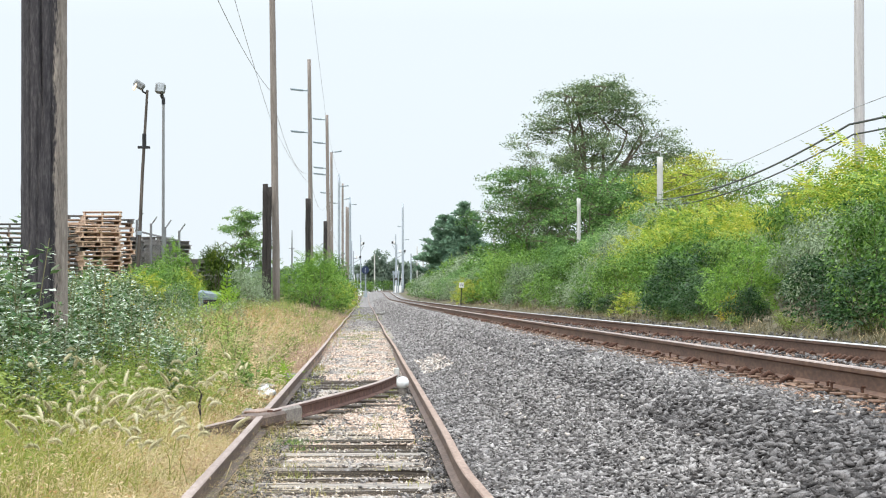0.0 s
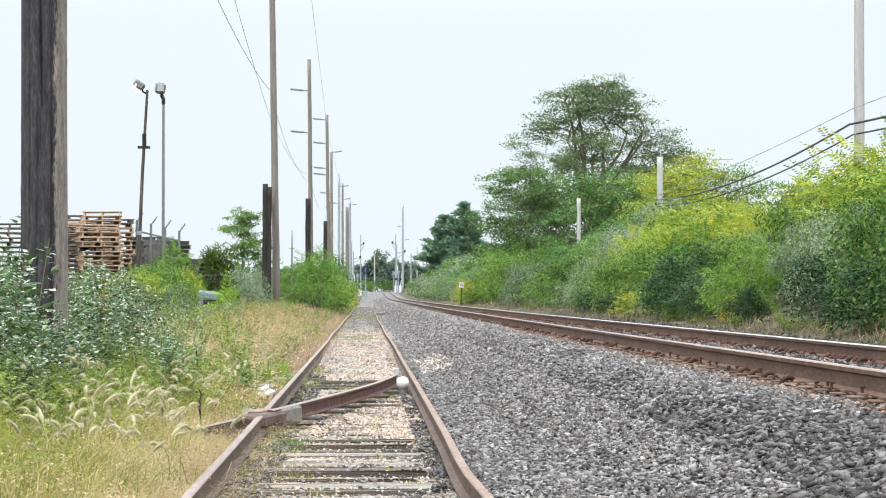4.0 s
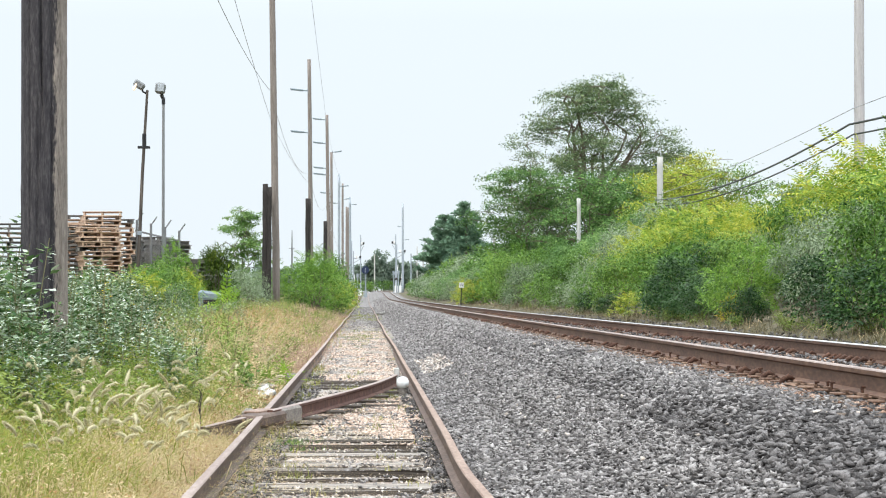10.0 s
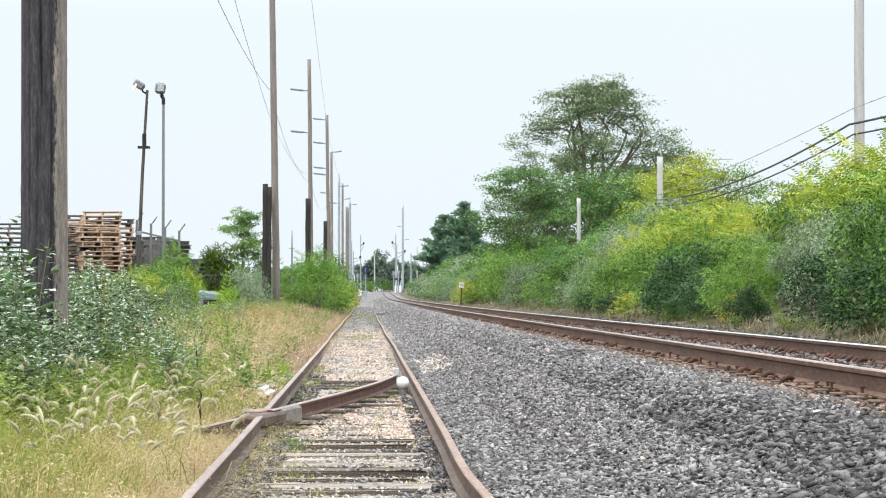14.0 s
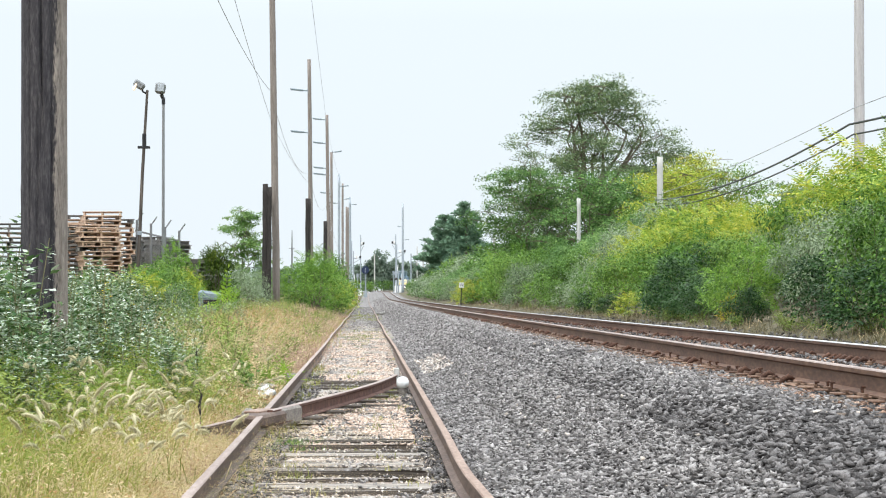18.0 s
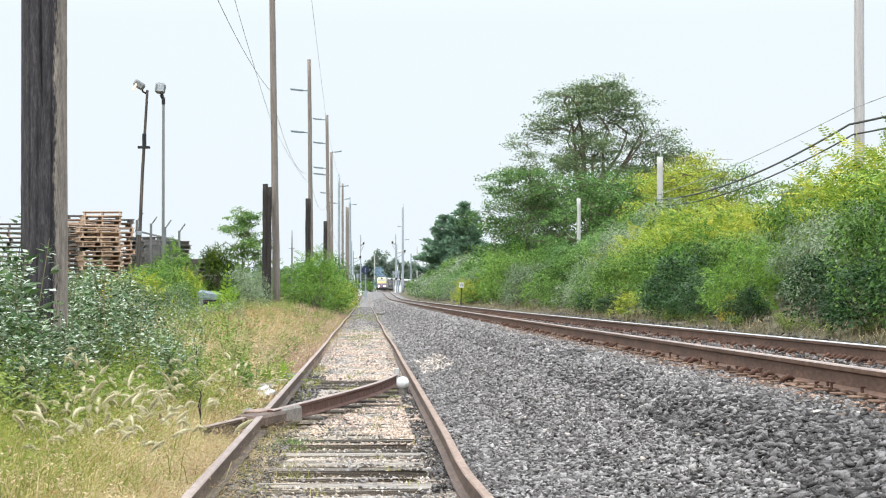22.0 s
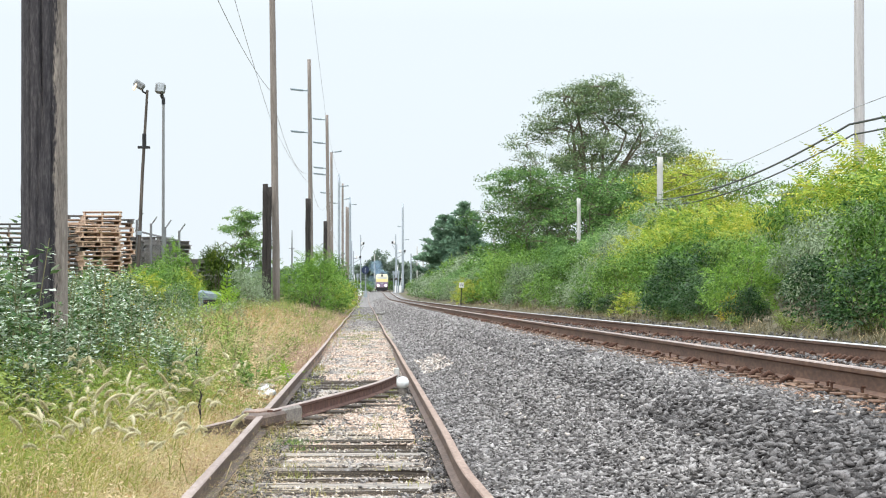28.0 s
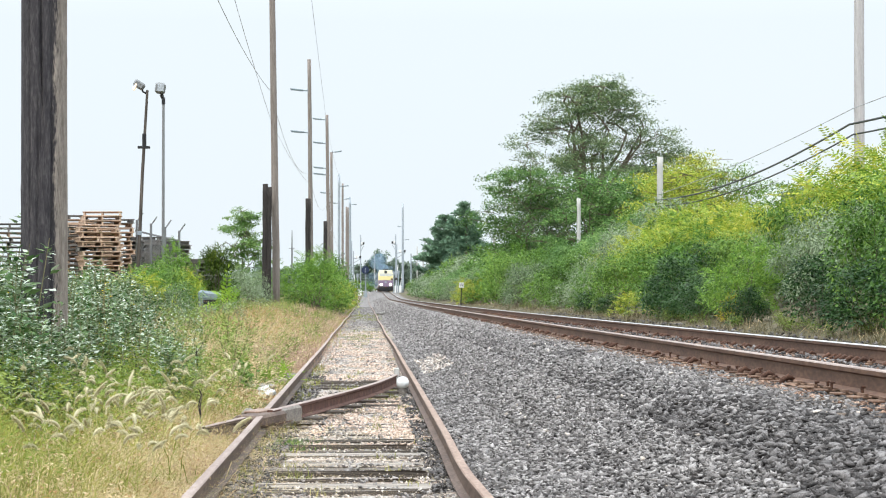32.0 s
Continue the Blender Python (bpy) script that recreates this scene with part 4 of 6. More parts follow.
# ---- trees ----
def spreading_tree(name, at, profile, count, seed, leaf, label, trunk_r=0.3, per=420, size=0.19, slim=0.5, puff=0.95, skew=(0, 0), boughs=0):
    """A tree whose leaf layers follow a profile of (height, radius), each borne by its own limb."""
    rng = np.random.default_rng(seed)
    t = thing(name, at, label, "tree")
    hs, rs = [a for a, b in profile], [b for a, b in profile]
    wood, vs = Shape(), []
    top = hs[-1]
    wood.tube([(0, 0, -0.2), (0.1, 0, top * 0.14), (-0.1, 0.1, top * 0.27), (0.1, 0, top * 0.38)], [trunk_r, trunk_r * 0.8, trunk_r * 0.55, trunk_r * 0.3], 9)
    nodes = [Vector((0, 0, top * q)) for q in (0.12, 0.2, 0.28, 0.37)]
    for i in range(boughs):
        # long boughs that part from one fork and arch outwards
        a = 2 * math.pi * (i + rng.uniform(-0.2, 0.2)) / boughs
        fork, high = Vector((0.1, 0, top * 0.36)), top * rng.uniform(0.66, 0.9)
        reach = float(np.interp(high, hs, rs)) * rng.uniform(0.35, 0.7)
        pts = [fork]
        for u in (0.25, 0.5, 0.75, 1.0):
            wide = reach * u ** 0.8
            pts.append(Vector((math.cos(a) * wide + rng.normal(0, 0.18) + skew[0] * u, math.sin(a) * wide + rng.normal(0, 0.18), fork.z + (high - fork.z) * u ** 1.05)))
        wood.tube(pts, [trunk_r * q for q in (0.5, 0.42, 0.33, 0.22, 0.1)], 7)
        nodes += pts[1:]
    spots = []
    for i in range(count):
        z = hs[0] + (top - hs[0]) * (i + rng.uniform(0, 1)) / count
        r = np.interp(z, hs, rs) * math.sqrt(rng.uniform(0.04, 1.0)) * rng.uniform(0.85, 1.1)
        a = rng.uniform(0, 2 * math.pi)
        spots.append(Vector((math.cos(a) * r + skew[0] * z / top, math.sin(a) * r + skew[1] * z / top, z)))
    spots.sort(key=lambda q: q.x * q.x + q.y * q.y)
    for c in spots:
        low = [q for q in nodes if q.z < c.z + 0.3] or nodes[:1]
        q = min(low, key=lambda o: (o - c).length + 0.6 * abs(o.z - c.z + 0.8))
        mid = q.lerp(c, 0.5) + Vector((rng.normal(0, 0.15), rng.normal(0, 0.15), rng.uniform(-0.1, 0.25)))
        thick = max(0.02, trunk_r * 0.3 * (1 - (c.xy.length / max(rs)) ** 0.6))
        wood.tube([q, mid, c], [thick * 1.15, thick, thick * 0.75], 5)
        nodes.append(c)
        for k in range(4):
            e = c + Vector((rng.normal(0, puff * 0.7), rng.normal(0, puff * 0.7), rng.normal(0.1, puff * 0.25)))
            wood.tube([c, c.lerp(e, 0.6), e], [0.022, 0.014, 0.006], 4)
        n = int(per * rng.uniform(0.6, 1.3))
        tuft = rng.normal(size=(7, 3)) * np.array([puff * 0.75, puff * 0.75, puff * 0.26])
        p = np.array(c) + tuft[rng.integers(7, size=n)] + rng.normal(size=(n, 3)) * np.array([0.36, 0.36, 0.12]) * puff
        d = unit(rng, n)
        d[:, 2] = d[:, 2] * 0.5 - 0.1
        sz = rng.uniform(0.6, 1.25, n) * size
        vs.append(leaf_quads(p, d, unit(rng, n) * 0.6 + np.array([0, 0, 1.0]), sz, sz * slim))
    v = np.concatenate(vs)
    part("trunk", wood, M_BARK, t)
    part("crown", mesh_np("crown", v, quads(v)), leaf, t)
    return t


def conifer(at, h, w, seed, label):
    rng = np.random.default_rng(seed)
    t = thing("pine_tree", at, label, "tree", "pines")
    wood = Shape().tube([(0, 0, -0.2), (0, 0, h * 0.5), (0, 0, h * 0.98)], [0.28, 0.18, 0.03], 8)
    ps, ds = [], []
    z = h * 0.10
    while z < h * 0.98:
        reach = w / 2 * (1 - (z / h) ** 1.5) * rng.uniform(0.75, 1.15) + 0.3
        for b in range(int(rng.integers(6, 9))):
            a = rng.uniform(0, 2 * math.pi)
            r = reach * rng.uniform(0.65, 1.2)
            e = Vector((math.cos(a) * r, math.sin(a) * r, z + r * rng.uniform(0.1, 0.4)))
            wood.tube([(0, 0, z), e * 0.5 + Vector((0, 0, z * 0.5 - 0.05)), e], [0.05, 0.035, 0.012], 4)
            m = int(140 * r)
            u = rng.uniform(0.2, 1.05, m)
            q = np.array([0, 0, z]) + (np.array(e) - np.array([0, 0, z])) * u[:, None] + rng.normal(size=(m, 3)) * np.array([0.26, 0.26, 0.14])
            ps.append(q)
            ds.append(unit(rng, m) * 0.7 + np.array([math.cos(a), math.sin(a), 0.6]))
        z += h * 0.062 * rng.uniform(0.7, 1.3)
    p, d = np.concatenate(ps), np.concatenate(ds)
    sz = rng.uniform(0.35, 0.65, len(p))
    v = leaf_quads(p, d, unit(rng, len(p)) + np.array([0, 0, 0.8]), sz, sz * 0.35)
    part("trunk", wood, M_BARK, t)
    part("crown", mesh_np("crown", v, quads(v)), L_PINE, t)


locust = spreading_tree("locust_tree", (14.3, 144, g(14, 144)), [(2.2, 5.6), (5.0, 6.4), (7.2, 5.9), (8.8, 4.9), (10.4, 3.7), (11.6, 2.7), (12.4, 1.1)], 120, 4, L_TREE, "large spreading locust tree with an airy crown", trunk_r=0.36, per=560, size=0.18, slim=0.45, puff=0.95, skew=(0.5, 0), boughs=9)
SWAYING.append((locust, (14.3, 144, g(14, 144), 0.0), 0.25, 1.0, 4.2))
spreading_tree("bank_tree", (9.7, 138, g(9.7, 138)), [(0.8, 2.0), (3.6, 2.7), (6.0, 2.2), (7.2, 0.8)], 36, 6, L_ASH, "bright green broad-leaved tree among the bushes", 0.16, 420, 0.19)
spreading_tree("bank_tree", (14.6, 152, g(14.6, 152)), [(0.8, 2.6), (3.2, 3.2), (5.4, 2.0), (6.4, 0.6)], 30, 7, L_TREE, "green broad-leaved tree among the bushes", 0.16, 420, 0.19)
spreading_tree("bank_tree", (18.6, 152, g(18.6, 152)), [(1.0, 2.8), (4.0, 3.2), (6.0, 2.6), (7.2, 1.0)], 34, 8, L_TREE, "green broad-leaved tree among the bushes", 0.16, 420, 0.19)
spreading_tree("bank_tree", (12.2, 155, g(12.2, 155)), [(0.8, 2.6), (3.2, 3.0), (5.0, 2.0), (6.0, 0.6)], 26, 17, L_TREE, "green broad-leaved tree among the bushes", 0.16, 420, 0.19)
spreading_tree("bank_tree", (16.6, 124, g(16.6, 124)), [(0.8, 2.4), (2.6, 2.6), (4.2, 1.6), (5.0, 0.6)], 24, 18, L_BRIGHT, "bright green broad-leaved tree among the bushes", 0.14, 240, 0.25)
spreading_tree("bank_tree", (11.4, 190, g(11.4, 190)), [(0.6, 1.7), (1.8, 2.0), (2.7, 1.3), (3.2, 0.5)], 22, 9, L_MID, "green broad-leaved tree among the bushes", 0.14, 220, 0.3)
spreading_tree("bank_tree", (12.9, 131, g(12.9, 131)), [(0.6, 2.4), (2.8, 2.9), (4.6, 2.3), (6.0, 1.0)], 34, 28, L_ASH, "grey-green broad-leaved tree among the bushes", 0.14, 300, 0.22)
spreading_tree("bank_tree", (15.2, 134, g(15.2, 134)), [(0.6, 2.4), (2.8, 2.8), (4.6, 2.2), (5.6, 0.9)], 32, 29, L_ASH, "fresh green broad-leaved tree among the bushes", 0.14, 300, 0.22)
spreading_tree("bank_tree", (19.3, 147, g(19.3, 147)), [(1.0, 2.4), (4.0, 2.9), (6.6, 2.3), (8.2, 0.9)], 40, 30, L_TREE, "olive-green tree beside the locust tree", 0.16, 320, 0.2)
spreading_tree("sumac_tree", (16.2, 112, g(16.2, 112)), [(0.8, 1.8), (2.8, 2.1), (4.6, 1.6), (5.6, 0.6)], 30, 33, L_SUMAC, "yellow-green sumac tree above the bushes", 0.1, 430, 0.17, 0.36)
spreading_tree("sumac_tree", (18.2, 113, g(18.2, 113)), [(0.8, 1.6), (2.6, 1.9), (4.0, 1.4), (4.9, 0.6)], 24, 34, L_BRIGHT, "green feathery sumac tree above the bushes", 0.1, 430, 0.17, 0.36)
spreading_tree("sumac_tree", (14.5, 107, g(14.5, 107)), [(0.8, 1.6), (2.4, 1.9), (3.8, 1.4), (4.7, 0.6)], 24, 35, L_SUMAC, "yellow-green sumac tree above the bushes", 0.1, 430, 0.17, 0.36)
spreading_tree("bank_tree", (18.6, 133, g(18.6, 133)), [(1.5, 1.6), (3.6, 2.2), (5.0, 1.6), (6.0, 0.7)], 24, 27, L_SUMAC, "yellowing sumac tree among the bushes", 0.12, 200, 0.26)
conifer((15.4, 352, g(15.4, 352)), 13.2, 8.0, 41, "dark green pine beyond the bushes")
conifer((12.9, 372, g(12.9, 372)), 12.0, 8.6, 42, "dark green pine beyond the bushes")
conifer((16.4, 380, g(16.4, 380)), 10.5, 9.0, 43, "dark green pine beyond the bushes")
spreading_tree("yard_tree", (-6.55, 118, g(-6.5, 118)), [(0.6, 0.9), (2.2, 1.35), (3.8, 1.1), (5.0, 0.35)], 36, 12, L_ASH, "small feathery green tree behind the fence", 0.07, 300, 0.17, 0.42, 0.42)


def far_woods():
    """The wooded skyline where the line bends."""
    rng = np.random.default_rng(31)
    spots = [(rng.uniform(-60, 130), rng.uniform(1020, 1250), rng.uniform(9, 14)) for i in range(60)]
    spots += [(4.5, 1000, 18.5), (8.5, 1006, 17.5), (1.0, 1004, 15.5), (12.5, 1010, 14.5), (-4, 1012, 12.5), (16.5, 1015, 13.5), (21, 1020, 14), (27, 1020, 13)]
    vs = []
    for j, (x, y, h) in enumerate(spots):
        near = j >= 60
        cl = clumps(rng, 46 if near else 22, h * (0.42 if near else 0.75), h, 0.1)
        v = leafy(rng, cl, 60, 0.9, 0.6) if near else leafy(rng, cl, 30, 1.6, 1.1)
        vs.append(v + np.array([x, y, g(x, y)]))
    v = np.concatenate(vs)
    # pale bluish greens: the distance haze is put into the leaf colour
    ob = new("far_woods", mesh_np("far_woods", v, quads(v), [leaf_mat("far_leaf", [(0.11, 0.16, 0.12), (0.18, 0.24, 0.18), (0.26, 0.32, 0.25)], 0.3, patches=0.1)]))
    tagged(ob, "distant green woods where the railway bends", "woods", kind="stuff")
    for x, y, s in [(-4, 872, 1.1), (-0.5, 878, 1.2), (3.2, 882, 1.25), (6.2, 876, 1.15), (8.6, 884, 1.1), (1.5, 868, 0.9)]:
        plant("far", x, y, s, s)


far_woods()


# ---- ties and fastenings ----
def tie_meshes(seed, lx, ly, lz, mats, n=5):
    """Weathered ties: split along the grain, ragged at the ends, with dark sides."""
    out = []
    rng = np.random.default_rng(seed)
    for i in range(n):
        s = Shape()
        cuts = [0.0] + sorted(rng.uniform(0.2, 0.8, int(rng.integers(2, 5)))) + [1.0]
        for a, b in zip(cuts, cuts[1:]):
            w = (b - a) * ly - 0.016
            if w < 0.015:
                continue
            k = len(s.v)
            s.box(rng.normal(0, 0.03), (a + b) / 2 * ly - ly / 2, -lz / 2 + rng.uniform(-0.022, 0.004), lx * rng.uniform(0.9, 1.03), w, lz, 0.012)
            s.v[k:] = [(x + rng.normal(0, 0.012), y + rng.normal(0, 0.005), z + rng.normal(0, 0.004)) for x, y, z in s.v[k:]]
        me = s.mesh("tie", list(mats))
        # upward faces take the first material, all other faces the darker second
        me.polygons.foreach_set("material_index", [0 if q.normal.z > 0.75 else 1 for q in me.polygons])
        out.append(me)
    return out


def lay_ties():
    rng = np.random.default_rng(61)
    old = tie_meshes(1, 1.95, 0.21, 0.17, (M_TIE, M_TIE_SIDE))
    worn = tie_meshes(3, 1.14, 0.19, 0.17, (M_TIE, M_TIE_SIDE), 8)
    y = 9.0
    while y < 75:
        bare = 11 < y < 19.0 or 23.4 < y < 26.2 or 29.5 < y < 32.5
        top = 0.0 + rng.uniform(-0.014, 0.01) if bare else rng.uniform(-0.06, -0.005 if y < 28 else -0.025)
        ob = part("tie", worn[int(rng.integers(8))] if bare else old[int(rng.integers(5))], None, siding)
        ob.matrix_basis = pose(siding_line(y) + rng.uniform(-0.05, 0.05), y, top + float(siding_rise(y)), 0, 0, rng.uniform(-1.5, 1.5))
        y += rng.uniform(0.38, 0.5) if bare else 0.52
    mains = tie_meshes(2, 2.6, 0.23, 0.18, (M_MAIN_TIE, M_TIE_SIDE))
    plate = Shape().box(0, 0, 0, 0.35, 0.17, 0.014, 0.004)
    for e in (-0.16, 0.16):
        plate.box(e * 0.62, 0, 0.016, 0.02, 0.18, 0.014)
    plate = plate.mesh("tie_plate", M_ORANGE_RUST)
    spike = Shape().box(0, 0, 0.015, 0.016, 0.016, 0.05).box(0.006, 0, 0.042, 0.032, 0.026, 0.014, 0.004)
    grip = Shape()
    for sg in (-1, 1):
        grip.tube([(sg * 0.15, 0, -0.03), (sg * 0.13, 0, 0.025), (sg * 0.09, 0, 0.052), (sg * 0.05, 0, 0.03)], [0.017, 0.022, 0.022, 0.015], 7)
    anchor = grip.mesh("rail_anchor", M_DARK_RUST, True)
    spikes = Shape()
    foot = RAIL_MAIN - 0.152
    for i in range(300):
        y = 10.0 + 0.5 * i + rng.uniform(-0.03, 0.03)
        up = float(main_rise(y))
        ob = part("tie", mains[i % 4], None, main)
        ob.matrix_basis = pose(3.72 + rng.uniform(-0.03, 0.03), y, foot - 0.016 + up, 0, 0, rng.uniform(-0.8, 0.8))
        if y > 85:
            continue
        for side in (-1, 1):
            cx = 3.72 + side * GAUGE / 2
            pl = part("tie_plate", plate, None, main)
            pl.matrix_basis = pose(cx, y, foot - 0.006 + up, 0, 0, rng.uniform(-3, 3))
            for e in (-1, 1):
                for d in (-0.055, 0.055):
                    if rng.uniform() < 0.42:
                        m = Matrix.Translation((cx + e * 0.086, y + d * e + rng.uniform(-0.01, 0.01), foot + up + rng.uniform(-0.03, 0.012)))
                        spikes.add([m @ Vector((-a * e, b, c)) for a, b, c in spike.v], spike.f)
            if rng.uniform() < (0.28 if side < 0 else 0.7):
                for d in rng.choice((-0.135, 0.135), size=1 if rng.uniform() < 0.6 else 2, replace=False):
                    an = part("rail_anchor", anchor, None, main)
                    an.matrix_basis = pose(cx, y + d, foot + up - 0.018, rng.uniform(-15, 15), 0, rng.uniform(-12, 12))
    ob = part("spikes", spikes, M_DARK_RUST, main)
    tagged(ob, kind="stuff")


lay_ties()

stones("ballast_stones", "grey crushed ballast stones between the tracks", 71, 72000, (0.66, 2.86), (7.6, 52), 0.041, M_STONE, flat=0.62)
stones("ballast_stones", "grey crushed ballast stones between the tracks", 72, 22000, (0.8, 2.86), (46, 150), 0.05, M_STONE)
stones("ballast_stones", "grey crushed ballast stones between the rails", 73, 5500, (3.05, 4.4), (12, 60), 0.045, M_STONE, lift=0.025)
stones("ballast_stones", "grey crushed ballast stones on the far shoulder", 74, 3500, (4.6, 6.3), (18, 80), 0.06, M_STONE)
# light stone farther out: haze and gloss of the distance put into the colour
stones("ballast_stones", "grey crushed ballast stones far along the line", 81, 8000, (0.8, 2.86), (150, 340), 0.085, M_LIGHT_STONE)
stones("ballast_stones", "lighter grey ballast stones along the line", 86, 20000, (0.8, 2.75), (46, 150), 0.05, M_LIGHT_STONE, lift=0.01)
stones("ballast_stones", "lighter grey ballast stones beside the siding", 83, 30000, (0.64, 1.75), (9.0, 60), 0.035, M_LIGHT_STONE, lift=0.012, flat=0.62, patch=0.26)
stones("ballast_stones", "lighter grey ballast stones along the main track", 88, 24000, (1.5, 2.75), (10, 60), 0.035, M_LIGHT_STONE, lift=0.01, flat=0.62, patch=0.36, fade=2.0)
stones("old_gravel", "sandy pinkish gravel between the siding rails", 84, 9000, (-0.5, 0.52), (18.2, 27), 0.024, M_SAND_STONE, lift=0.006, flat=0.6, patch=0.40)
stones("old_gravel", "sandy pinkish gravel between the siding rails", 85, 14000, (-0.72, 0.5), (32, 75), 0.03, M_SAND_STONE, lift=0.008, flat=0.5, patch=0.48)
stones("old_gravel", "pale fine gravel between the siding rails", 75, 20000, (-0.83, 0.55), (10.8, 60), 0.024, M_PALE_STONE, flat=0.6)
stones("old_gravel", "pale crumbs of gravel lying on the old ties", 82, 800, (-0.75, 0.5), (11, 30), 0.018, M_PALE_STONE, lift=0.03, flat=0.6)
stones("old_gravel", "dark old stones beside the siding rail", 76, 4200, (-0.88, -0.6), (10.5, 34), 0.03, M_STONE, lift=0.015, patch=0.42)
stones("old_gravel", "dark old stones beside the siding rail", 77, 6000, (0.40, 0.74), (10.5, 34), 0.03, M_STONE, lift=0.015, patch=0.45)
stones("old_gravel", "grey gravel over the far siding", 91, 15000, (-1.0, 0.95), (66, 230), 0.06, M_LIGHT_STONE, lift=0.004, flat=0.55, fade=1.8)
stones("old_gravel", "grey stones strewn between the siding rails", 87, 7000, (-0.8, 0.55), (10.8, 120), 0.032, M_LIGHT_STONE, lift=0.01, patch=0.5)
M_RUST_STONE = stone_material("rust_stained_ballast", [(0.11, 0.06, 0.04), (0.2, 0.12, 0.085), (0.31, 0.2, 0.145), (0.42, 0.3, 0.23)])
stones("ballast_stones", "rust-stained ballast stones along the rail's foot", 89, 5200, (2.62, 2.95), (10.5, 70), 0.032, M_RUST_STONE, lift=0.012, flat=0.6, patch=0.34)
stones("ballast_stones", "rust-stained ballast stones between the rails", 90, 4200, (3.0, 4.45), (12, 70), 0.036, M_RUST_STONE, lift=0.03, flat=0.6, patch=0.45)
stones("pale_stones", "scattered pale stones on the ballast", 78, 150, (-0.7, 2.7), (10.5, 70), 0.036, M_PALE_STONE, sink=0.1, lift=0.015)
stones("pale_stones", "heap of pale crushed stone beside the siding", 79, 420, (0.85, 1.3), (34, 41), 0.05, M_PALE_STONE, sink=0.1, lift=0.01)


# ---- remains of the turnout ----
def turnout():
    t = thing("turnout_remains", (0, 0, -0.035), "rusty crossing rail left of an old turnout", "rail", kind="structure")

    def bow(u):
        return -0.85 + 1.68 * u - 0.47 * u * u, 19.87 + 9.0 * u

    pts = [(*bow(i / 18), 0.052 + 0.006 * math.sin(i * 0.3)) for i in range(19)]
    part("crossing_rail", rail_mesh("crossing_rail", pts, 0.132, [M_RED_RUST, M_WORN_HEAD]), None, t, "bent rusty rail crossing between the rails")
    pts = [(-1.30 + 0.36 * i / 5, 17.9 + 2.0 * i / 5, 0.035) for i in range(6)]
    part("wing_rail", rail_mesh("wing_rail", pts, 0.12, [M_OLD_RAIL, M_WORN_HEAD]), None, t, "short rusty rail outside the track")
    turned = Matrix.Rotation(-0.2, 3, "Z")
    part("frog", Shape().box(-0.93, 19.75, 0.11, 0.24, 1.0, 0.11, 0.025, turned), M_OLD_RAIL, t, "worn steel crossing block")
    part("filler_block", Shape().box(-0.72, 20.55, 0.10, 0.10, 0.75, 0.16, 0.02, turned), M_TIE, t, "grey wooden filler block")
    part("joint_bar", Shape().box(-0.60, 21.5, 0.10, 0.03, 0.8, 0.08, 0.01, turned), M_OLD_RAIL, t)
    part("cover_plate", Shape().box(-0.955, 20.0, 0.17, 0.15, 0.5, 0.02, 0.005, turned), M_RUSTY_HEAD, t, "rust-orange steel cover plate")
    part("rail_end", Shape().box(0.375, 28.95, 0.14, 0.06, 0.12, 0.24, 0.01), M_GREY_POST, t, "pale upright bar at the rail's end")
    part("chair_block", Shape().box(-1.08, 20.6, 0.10, 0.11, 0.3, 0.12, 0.03), M_TIE, t)
    for i in range(7):
        x, y = bow(0.14 + i * 0.125)
        part("tie_plate", Shape().box(x + 0.06, y, 0.045, 0.30, 0.2, 0.025, 0.006), M_TIE_SIDE, t)
    bm = bmesh.new()
    bmesh.ops.create_uvsphere(bm, u_segments=20, v_segments=12, radius=0.078)
    me = bpy.data.meshes.new("globe")
    bm.to_mesh(me)
    bm.free()
    me.polygons.foreach_set("use_smooth", [True] * len(me.polygons))
    me.materials.append(M_WHITE)
    ball = thing("white_marker", (0.432, 27.6, -0.035), "round white marker on a short base beside the rail", "marker")
    gl = part("globe", me, None, ball)
    gl.location = (0, 0, 0.12)
    part("base", Shape().tube([(0, 0, -0.02), (0, 0, 0.05), (0, 0, 0.11)], [0.06, 0.05, 0.035], 12), M_TIE, ball)


turnout()


def timber(x, y, lx, ly, lz, turn, label, material, z=None):
    s = Shape().box(0, 0, lz / 2, lx, ly, lz, 0.02)
    rng = np.random.default_rng(int(y * 7))
    s.v = [(a + rng.normal(0, 0.01), b + rng.normal(0, 0.006), c + rng.normal(0, 0.005)) for a, b, c in s.v]
    ob = new("timber", s.mesh("timber", material))
    ob.matrix_basis = pose(x, y, g(x, y) + 0.01 if z is None else z, 0, 0, turn)
    tagged(ob, label, "timber", "old timbers")


timber(-1.40, 28.2, 0.62, 0.16, 0.09, 50, "grey weathered tie end lying in the grass", M_TIE)
timber(-1.10, 33.0, 0.4, 0.16, 0.09, 50, "grey weathered tie end beside the rail", M_TIE)
timber(1.05, 139, 0.9, 0.4, 0.12, 35, "pale plank lying on the ballast", M_PALLET_OLD)
M_RUBBLE = stone_material("white_rubble", [(0.5, 0.5, 0.49), (0.62, 0.62, 0.61), (0.74, 0.74, 0.73), (0.82, 0.82, 0.81)])
stones("pale_rubble", "pale lump of concrete rubble in the grass", 80, 14, (-1.26, -1.1), (26.4, 27.0), 0.15, M_RUBBLE, sink=0.1, lift=0.03)


